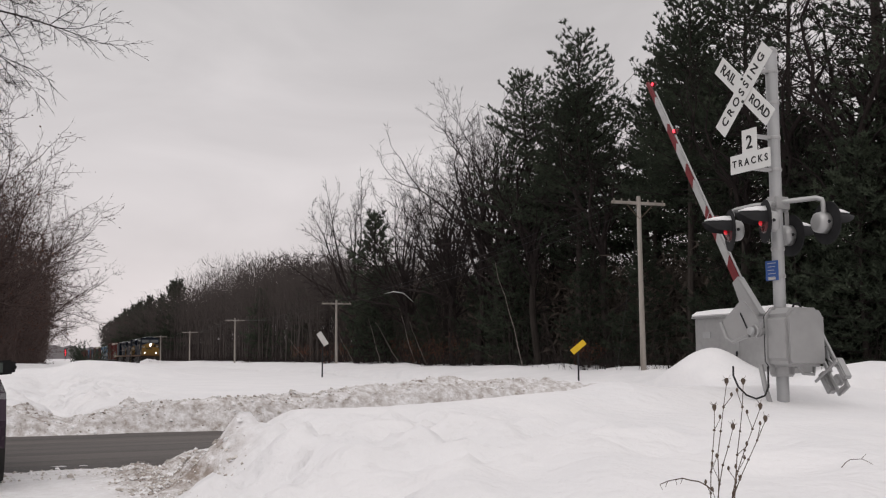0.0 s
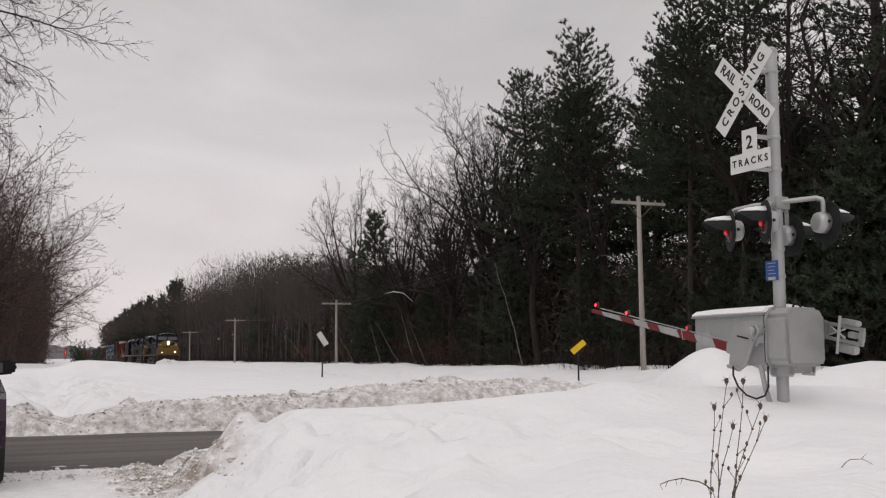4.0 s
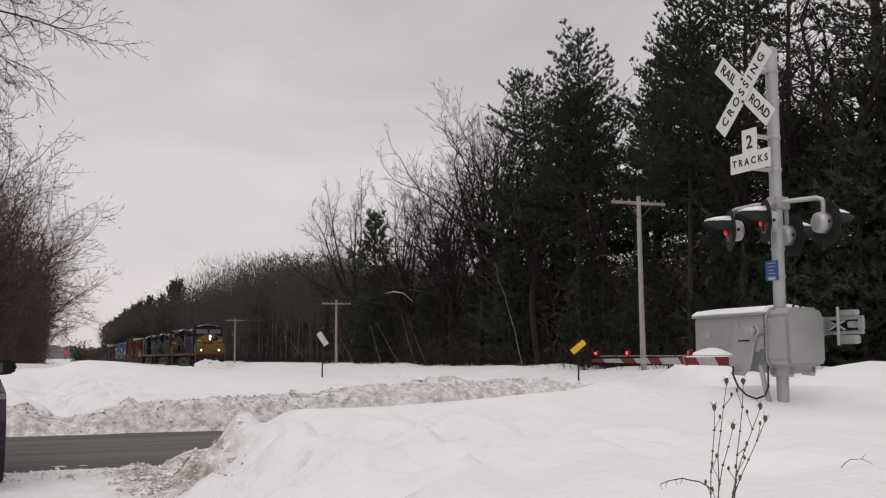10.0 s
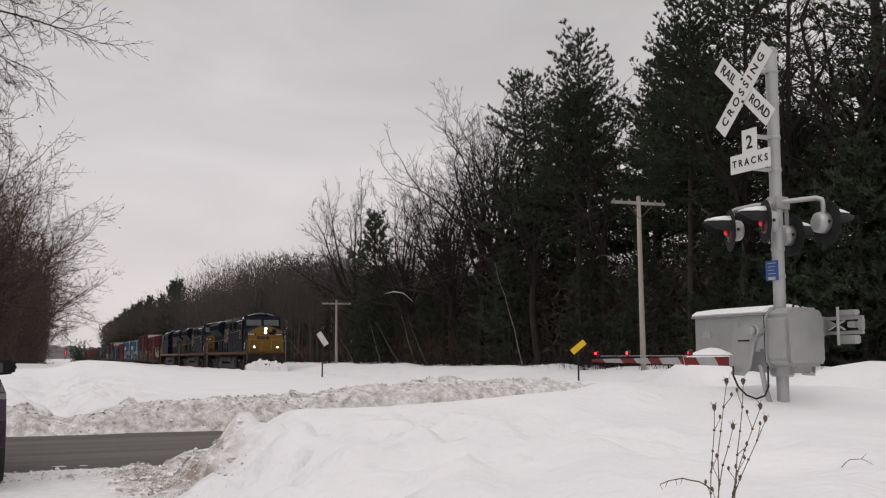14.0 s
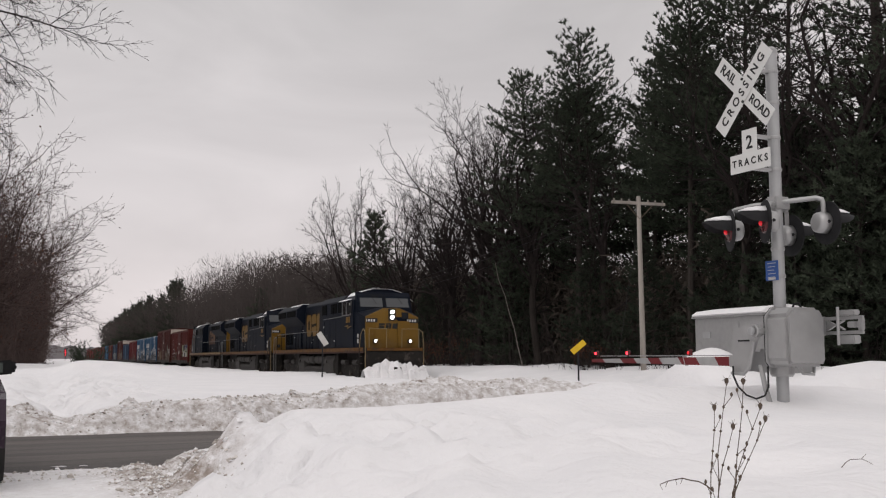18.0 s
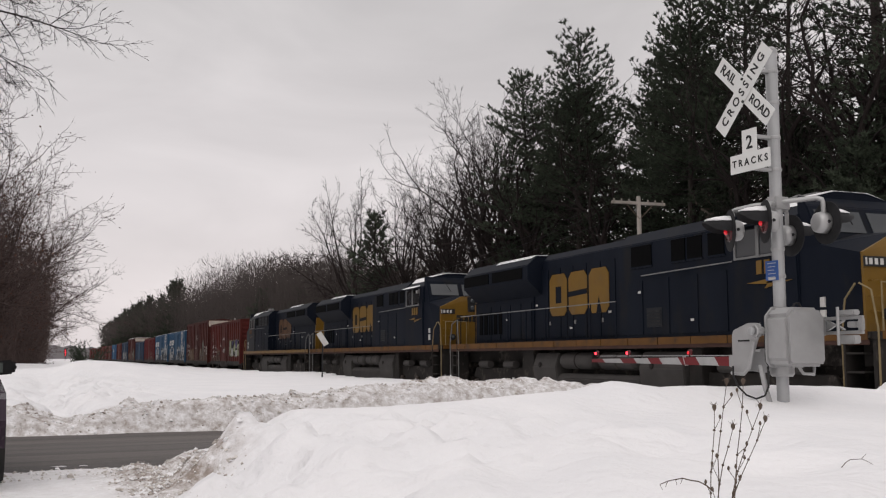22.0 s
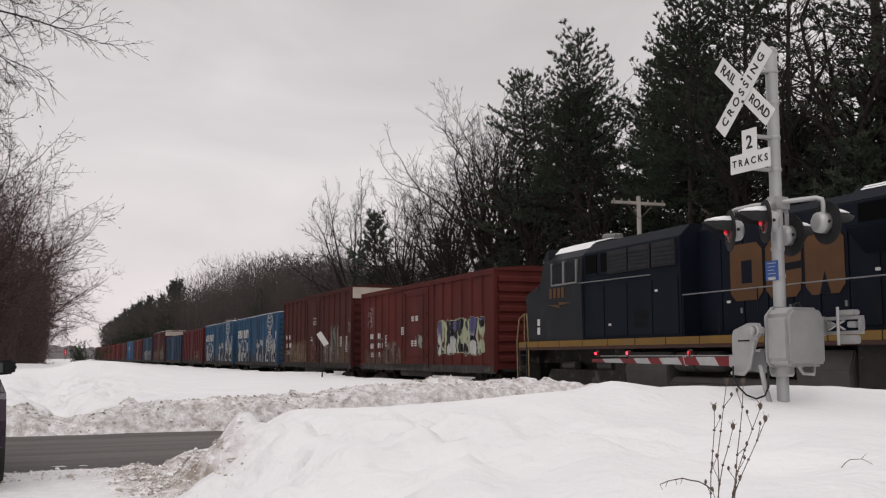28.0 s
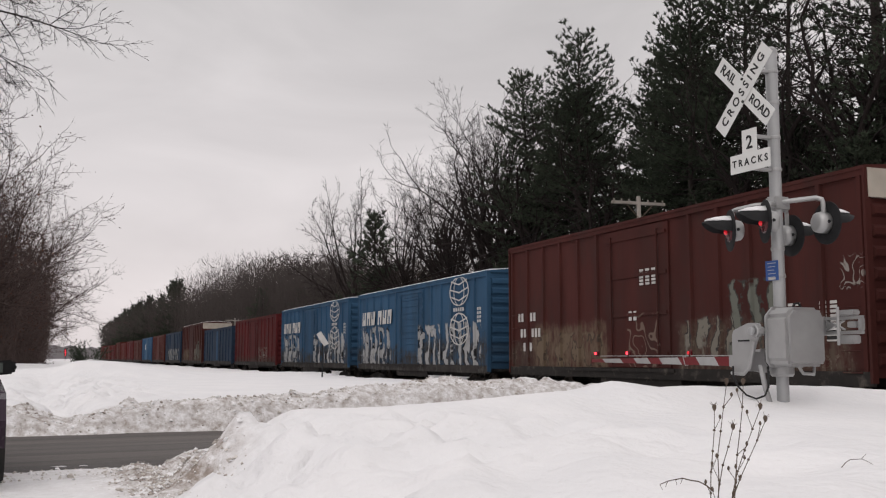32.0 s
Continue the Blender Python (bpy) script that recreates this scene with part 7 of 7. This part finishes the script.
def loco_marks(t, side, mat, body):
    """Markings on the side that faces the camera: side -1 or +1 in the locomotive's own y."""
    y = side * 0.982
    if side < 0:
        emblem(t, mat, -3.45, 0.2, 2.78, 4.1, y, "large faded company mark")
    else:
        before = set(t.children)
        emblem(t, mat, -0.2, 3.45, 2.78, 4.1, -y, "large faded company mark")
        for m in set(t.children) - before:
            m.matrix_basis = Matrix.Rotation(math.pi, 4, "Z")
    ys = side * 1.565
    for k in range(4 if side > 0 else 3):
        part("numeral_bar", Build().box(7.35 + 0.26 * k, 7.52 + 0.26 * k, ys, ys + 0.02 * -side, 3.28, 3.58), mat, t)
    part("arrow_mark", Build().prism([(7.0, 3.10), (7.75, 3.16), (7.65, 3.06), (8.5, 3.10), (7.6, 2.96), (7.7, 3.05)], ys, ys + 0.02 * -side, "y"), mat, t)
    yf = side * 1.462
    part("cab_stencil", Build().box(9.15, 9.30, yf - 0.03 * side, yf + 0.02 * side, 2.2, 2.42), M_WHITEP, t)
    part("cab_stencil", Build().box(9.16, 9.29, yf - 0.03 * side, yf + 0.02 * side, 2.48, 2.68), M_WHITEP, t)
    for k in range(8):
        x = -9.0 + 2.3 * k
        yy = side * (1.02 if x < 1.5 else 1.495)
        part("reflector", Build().box(x, x + 0.13, yy, yy - 0.02 * side, 2.35 + 0.4 * (k % 3), 2.41 + 0.4 * (k % 3)), M_WHITEP, t)


L_BOX = 15.9


def boxcar(label, paint, top=4.72, ribs=14, door=(-1.6, 1.6), detail=True, end_mat=None, low=0.0, snow=False):
    """A railway boxcar with posts, sliding door, ladders, bogies and corrugated ends."""
    t = thing("boxcar", label, "boxcar", group="train")
    wheels = []
    for x in (-6.0, 6.0):
        wheels += truck(t, x, 1.78, 2, 0.46, "two-axle freight bogie")
    h = L_BOX / 2
    w = 1.50
    z0 = 1.08
    part("body", Build().box(-h + 0.06, h - 0.06, -w + 0.06, w - 0.06, z0, top - 0.16), paint, t)
    part("roof", Build().prism([(-w - 0.03, top - 0.2), (-w - 0.03, top - 0.13), (0, top), (w + 0.03, top - 0.13), (w + 0.03, top - 0.2)], -h, h, "x"), paint, t)
    if snow:
        part("snow_cap", Build().prism([(-w - 0.01, top - 0.125), (0, top + 0.005), (w, top - 0.125), (w * 0.8, top - 0.06), (0, top + 0.035), (-w * 0.9, top - 0.07)], -h + 0.1, h - 0.1, "x"), M_SNOWCAP, t, "thin snow on the roof")
    if detail:
        rs = Build()
        for i in range(12):
            x = -h + 0.6 + i * (L_BOX - 1.2) / 11
            rs.prism([(-w, top - 0.13), (0, top + 0.02), (w, top - 0.13), (0, top - 0.05)], x - 0.03, x + 0.03, "x")
        part("roof_seams", rs, paint, t)
    for y, rot in ((-w + 0.06, 0), (w - 0.06, 180)):
        for i in range(ribs):
            x = -h + 0.18 + i * (L_BOX - 0.36) / (ribs - 1)
            if door[0] - 0.1 < (x if rot == 0 else -x) < door[1] + 0.1:
                continue
            if rot and not detail:
                continue
            o = -1 if rot == 0 else 1
            part("side_post", Build().prism([(x - 0.075, y), (x - 0.05, y + 0.065 * o), (x + 0.05, y + 0.065 * o), (x + 0.075, y)], z0 + 0.1, top - 0.24, "z"), paint, t)
        o = -1 if rot == 0 else 1
        yy = y + o * 0.07
        part("side_sill", Build().box(-h, h, min(y, yy), max(y, yy), z0 - 0.16, z0 + 0.12), M_UNDER if low else M_SOOT, t)
        part("top_rail", Build().box(-h, h, min(y, yy), max(y, yy), top - 0.32, top - 0.18), paint, t)
        d0, d1 = (door if rot == 0 else (-door[1], -door[0]))
        dr = part("door", Build().box(d0, d1, min(y, y + o * 0.05), max(y, y + o * 0.05), z0 + 0.14, top - 0.36), paint, t, "sliding side door")
        if detail:
            for k in range(4):
                zz = z0 + 0.45 + k * (top - z0 - 1.1) / 3
                part("door_rib", Build().box(d0 + 0.08, d1 - 0.08, min(y + o * 0.045, y + o * 0.085), max(y + o * 0.045, y + o * 0.085), zz, zz + 0.09), paint, dr)
            for xx in (d0 + 0.35, d1 - 0.45):
                part("lock_bar", Build().tube((xx, y + o * 0.1, z0 + 0.2), (xx, y + o * 0.1, top - 0.5), 0.025, n=6), paint, dr)
            part("door_track", Build().box(d0 - 2.6, d1 + 0.2, min(y, y + o * 0.1), max(y, y + o * 0.1), z0 + 0.02, z0 + 0.1), M_UNDER, t)
        part("side_sill_stripe", Build().box(d0 - 0.4, d1 + 0.4, min(y, y + o * 0.02), max(y, y + o * 0.02), z0 - 0.38, z0 - 0.14), M_UNDER, t)
    for e in (-1, 1):
        xe = e * (h - 0.06)
        for k in range(9 if detail else 5):
            zz = z0 + 0.2 + k * (top - 0.5 - z0) / (9 if detail else 5)
            part("end_rib", Build().add([(xe, -w + 0.15, zz), (xe + e * 0.07, -w + 0.2, zz + 0.07), (xe + e * 0.07, -w + 0.2, zz + 0.2), (xe, -w + 0.15, zz + 0.27),
                              (xe, w - 0.15, zz), (xe + e * 0.07, w - 0.2, zz + 0.07), (xe + e * 0.07, w - 0.2, zz + 0.2), (xe, w - 0.15, zz + 0.27)],
                             [(0, 1, 2, 3), (7, 6, 5, 4), (0, 4, 5, 1), (1, 5, 6, 2), (2, 6, 7, 3), (0, 3, 7, 4)]), paint, t)
        for y in (-w + 0.04, w - 0.04):
            part("corner_post", Build().box(min(xe, xe + e * 0.07), max(xe, xe + e * 0.07), y - 0.07, y + 0.07, z0 - 0.1, top - 0.2), paint, t)
        if end_mat:
            part("end_panel", Build().box(min(xe, xe + e * 0.085), max(xe, xe + e * 0.085), -w + 0.05, w - 0.05, top - 0.75, top - 0.18), end_mat, t, "pale upper end panel")
        for y in (-w - 0.03, w + 0.03):
            for k in range(5 if detail else 3):
                part("ladder_rung", Build().tube((e * (h - 0.75), y, z0 + 0.1 + 0.42 * k), (e * (h - 0.25), y, z0 + 0.1 + 0.42 * k), 0.016, n=5), paint, t)
            part("sill_step", Build().path([(e * (h - 0.75), y + 0.03, z0 - 0.1), (e * (h - 0.75), y + 0.03, 0.55), (e * (h - 0.3), y + 0.03, 0.55), (e * (h - 0.3), y + 0.03, z0 - 0.1)], 0.018, 5), M_UNDER, t)
        coupler(t, e * (h + 1.0))
        part("draft_sill", Build().box(min(e * (h - 2), e * (h + 0.6)), max(e * (h - 2), e * (h + 0.6)), -0.25, 0.25, 0.75, z0), M_UNDER, t)
        part("end_platform", Build().box(min(e * h, e * (h + 0.45)), max(e * h, e * (h + 0.45)), -1.2, 1.2, z0 - 0.08, z0 - 0.02), M_UNDER, t)
    part("hand_brake", Build().lathe([(0.05, 0), (0.25, 0.02), (0.25, 0.06), (0.05, 0.08)], (-h - 0.05, -0.6, 3.0), (-1, 0, 0), 14), M_UNDER, t)
    part("centre_sill", Build().box(-h, h, -0.35, 0.35, 0.72, z0), M_UNDER, t)
    return t, wheels


def stencil(t, x, z, w, h, y, rows=2, cols=2, mat=None):
    """Unreadable or number markings as plain bars."""
    for r in range(rows):
        for c in range(cols):
            cw = w / cols
            part("marking_bar", Build().box(x + c * cw, x + c * cw + cw * 0.62, y, y - 0.008, z - r * h * 1.5 - h, z - r * h * 1.5), mat or M_WHITEP, t)


def placard(t, x0, x1, z0, z1, y):
    """A framed notice panel with rows of small print as bars."""
    p = slab(t, "placard", M_INK, x0, x1, z0, z1, y, thick=0.006, label="black notice panel with a white border")
    e = 0.035
    for a0, a1, b0, b1 in ((x0, x1, z1 - e, z1), (x0, x1, z0, z0 + e), (x0, x0 + e, z0 + e, z1 - e), (x1 - e, x1, z0 + e, z1 - e)):
        part("border", Build().box(a0, a1, y - 0.006, y - 0.009, b0, b1), M_WHITEP, p)
    for k in range(2):
        zz = z0 + (z1 - z0) * (0.3 + 0.3 * k)
        part("print_bar", Build().box(x0 + 0.08, x1 - 0.08, y - 0.006, y - 0.009, zz, zz + 0.05), M_WHITEP, p)


TRAIN = []     # (thing, metres behind the first locomotive's centre, heading, wheelsets)


def train():
    for i, (lab, mat, turn) in enumerate((("dark blue and yellow diesel locomotive with lit headlights", M_LYEL, 0), ("dark blue and yellow diesel locomotive, second in the train", M_LYEL, 0),
                                          ("dark blue diesel locomotive with orange mark, running backwards", M_LORANGE, 180))):
        t, w = locomotive(lab, mat, M_LBLUE, i == 0, M_LYEL if turn else M_SILLY, M_LGREY if turn else M_LBLUE, M_LGREY if turn else M_LYEL)
        loco_marks(t, -1 if not turn else 1, mat, M_LBLUE)
        TRAIN.append((t, 22.35 * i - (0.95 if turn else 0), turn, w))
    first = 64.25     # from the first locomotive's centre to the first boxcar's
    y = -1.446
    specs = [("red-brown boxcar with colourful graffiti and white markings", M_SIDERED, 4.74, 17, None),
             ("tall oxide-brown boxcar with grimy lower sides", M_SIDEBROWN, 5.28, 15, M_ENDPALE),
             ("sky-blue boxcar with white emblem and graffiti", M_SIDEBLUE, 4.70, 15, None),
             ("sky-blue boxcar with white emblem and graffiti", M_SIDEBLUE, 4.70, 15, None),
             ("deep red boxcar with faint graffiti", M_SIDEDEEP, 4.6, 13, None),
             ("low navy-blue boxcar with paler door panel", M_BOXNAVY, 4.3, 11, None),
             ("tall oxide-brown boxcar with pale end panel", M_SIDEBROWN, 5.18, 13, M_ENDPALE),
             ("navy-blue boxcar with pale graffiti", M_SIDENAVY, 4.72, 11, None),
             ("plain oxide-brown steel boxcar in the train", M_BOXBROWN, 4.72, 11, None),
             ("sky-blue boxcar with a white mark", M_BOXBLUE, 4.72, 11, None)]
    specs += [("oxide-brown boxcar far down the train", (M_BOXBROWN, M_BOXDEEP, M_BOXRED)[i % 3], (4.6, 4.72, 4.6, 5.0)[i % 4], 9, None) for i in range(8)]
    for i, (lab, paint, top, ribs, end) in enumerate(specs):
        t, w = boxcar(lab, paint, top, ribs, detail=i < 5, end_mat=end, low=1.0 if i in (1,) else 0.0, door=(-1.7, 1.35), snow=i in (2, 3, 6))
        TRAIN.append((t, first + 17.7 * i, 0, w))
        if i == 0:
            for x, z, n in ((-6.6, 2.60, 2), (-5.43, 2.61, 2), (-6.56, 2.15, 2), (-5.43, 2.16, 3)):
                stencil(t, x, z, 0.27 * n, 0.24, y - 0.008, 1, n)
            for x in (-6.5, -5.3):
                stencil(t, x, 1.72, 0.5, 0.05, y - 0.008, 3, 2)
            placard(t, -1.9, -1.55, 2.48, 2.80, y - 0.06)
            placard(t, -4.3, -4.0, 2.0, 2.5, y - 0.008)
            stencil(t, -0.6, 3.3, 1.0, 0.05, y - 0.06, 4, 2)
            stencil(t, -0.6, 2.2, 0.8, 0.06, y - 0.06, 3, 2)
        elif i == 1:
            for x, z, n in ((-7.37, 2.91, 2), (-6.5, 2.91, 2), (-7.2, 2.40, 2), (-6.4, 2.40, 3), (-7.0, 1.95, 3)):
                stencil(t, x, z, 0.23 * n, 0.27, y - 0.008, 1, n)
            stencil(t, 0.05, 3.78, 0.85, 0.06, y - 0.06, 5, 3)
            stencil(t, -0.5, 2.7, 0.45, 0.10, y - 0.06, 2, 2)
            stencil(t, 5.63, 2.60, 0.45, 0.06, y - 0.008, 6, 2)
            stencil(t, 6.55, 2.60, 0.6, 0.06, y - 0.008, 5, 2)
            placard(t, 6.61, 7.12, 1.79, 2.16, y - 0.008)
        elif i in (2, 3):
            for k in range(6):
                x = -7.2 + k * 0.72 + (0.3 if k > 2 else 0)
                lettered = slab(t, "mark_block", M_WHITEP, x, x + 0.52, 3.02, 3.66, y - 0.066, 0.08, label="white company mark")
                part("mark_notch", Build().box(x + 0.20, x + 0.36, y - 0.078, y - 0.08, (3.02 if k % 2 else 3.30), (3.36 if k % 2 else 3.66)), M_SIDEBLUE, lettered)
            gl = Build()
            m = 24
            for zc, rz in ((3.98, 0.56), (2.55, 0.62)):
                for k in (1.0, 0.55):
                    for j in range(m):
                        a0, a1 = 2 * math.pi * j / m, 2 * math.pi * (j + 1) / m
                        gl.prism([(5.3 + f * 0.95 * k * math.cos(a), zc + f * rz * math.sin(a)) for f, a in ((1, a0), (1, a1), (0.93, a1), (0.93, a0))], y - 0.066, y - 0.074, "y")
                for dz in (-0.3, 0.0, 0.3):
                    hw_ = 0.92 * math.sqrt(1 - (dz / rz) ** 2)
                    gl.prism([(5.3 - hw_, zc + dz + 0.08), (5.3, zc + dz - 0.08), (5.3 + hw_, zc + dz + 0.08), (5.3 + hw_, zc + dz + 0.13), (5.3, zc + dz - 0.03), (5.3 - hw_, zc + dz + 0.13)], y - 0.067, y - 0.075, "y")
            part("globe_mark", gl, M_WHITEP, t, "white stacked oval outlines")
            stencil(t, 4.75, 3.36, 1.1, 0.14, y - 0.066, 1, 5)
            stencil(t, 6.9, 3.3, 0.4, 0.10, y - 0.008, 4, 2)
            for k in range(11):
                slab(t, "door_corrugation", M_SIDEBLUE, -1.62, 1.28, 1.5 + 0.27 * k, 1.60 + 0.27 * k, y - 0.04, thick=0.03)
        elif i == 5:
            slab(t, "door_panel", M_BOXBLUE, -0.2, 0.8, 1.3, 3.9, y - 0.08, label="paler blue panel")
        elif i == 9:
            slab(t, "mark_block", M_WHITEP, -3, -1, 2.8, 3.6, y - 0.01, label="white company mark")


train()


def head_s(t):
    """Metres along the track from the camera to the first locomotive's nose."""
    k = t / 10
    return 174.93 + k * (-71.645 + k * (18.226 + k * (-18.667 + k * (6.227 - 0.7234 * k))))


def motions():
    times = [k * 0.5 for k in range(65)]
    for t, back, turn, wheels in TRAIN:
        rows = []
        for k in times:
            p = tr(head_s(k) + 9.7 + back, Q_FAR)
            rows.append((k, pose(p.x, p.y, 0, 0, 0, TRACK_RZ + turn)))
        walk(t, rows)
    # wheels roll: a row every two frames
    for t, back, turn, wheels in TRAIN[:6]:
        for w, ax, r in wheels:
            rows = []
            for k in range(0, 481):
                sec = k / 15
                roll = (head_s(0) - head_s(sec)) / r * (1 if not turn else -1)
                rows.append((sec, Matrix.Translation((ax, 0, r)) @ Matrix.Rotation(roll, 4, "Y")))
            walk(w, rows)
    th = [(0.0, 56.8), (1.0, 42.7), (2.0, 30.6), (3.0, 19.4), (3.5, 14.1), (4.4, 7.2), (5.5, 2.4), (6.0, 0.0), (7.0, 0.0), (32.0, 0.0)]
    for arm in ARMS:
        walk(arm, [(t, arm_pose(a)) for t, a in th])


motions()
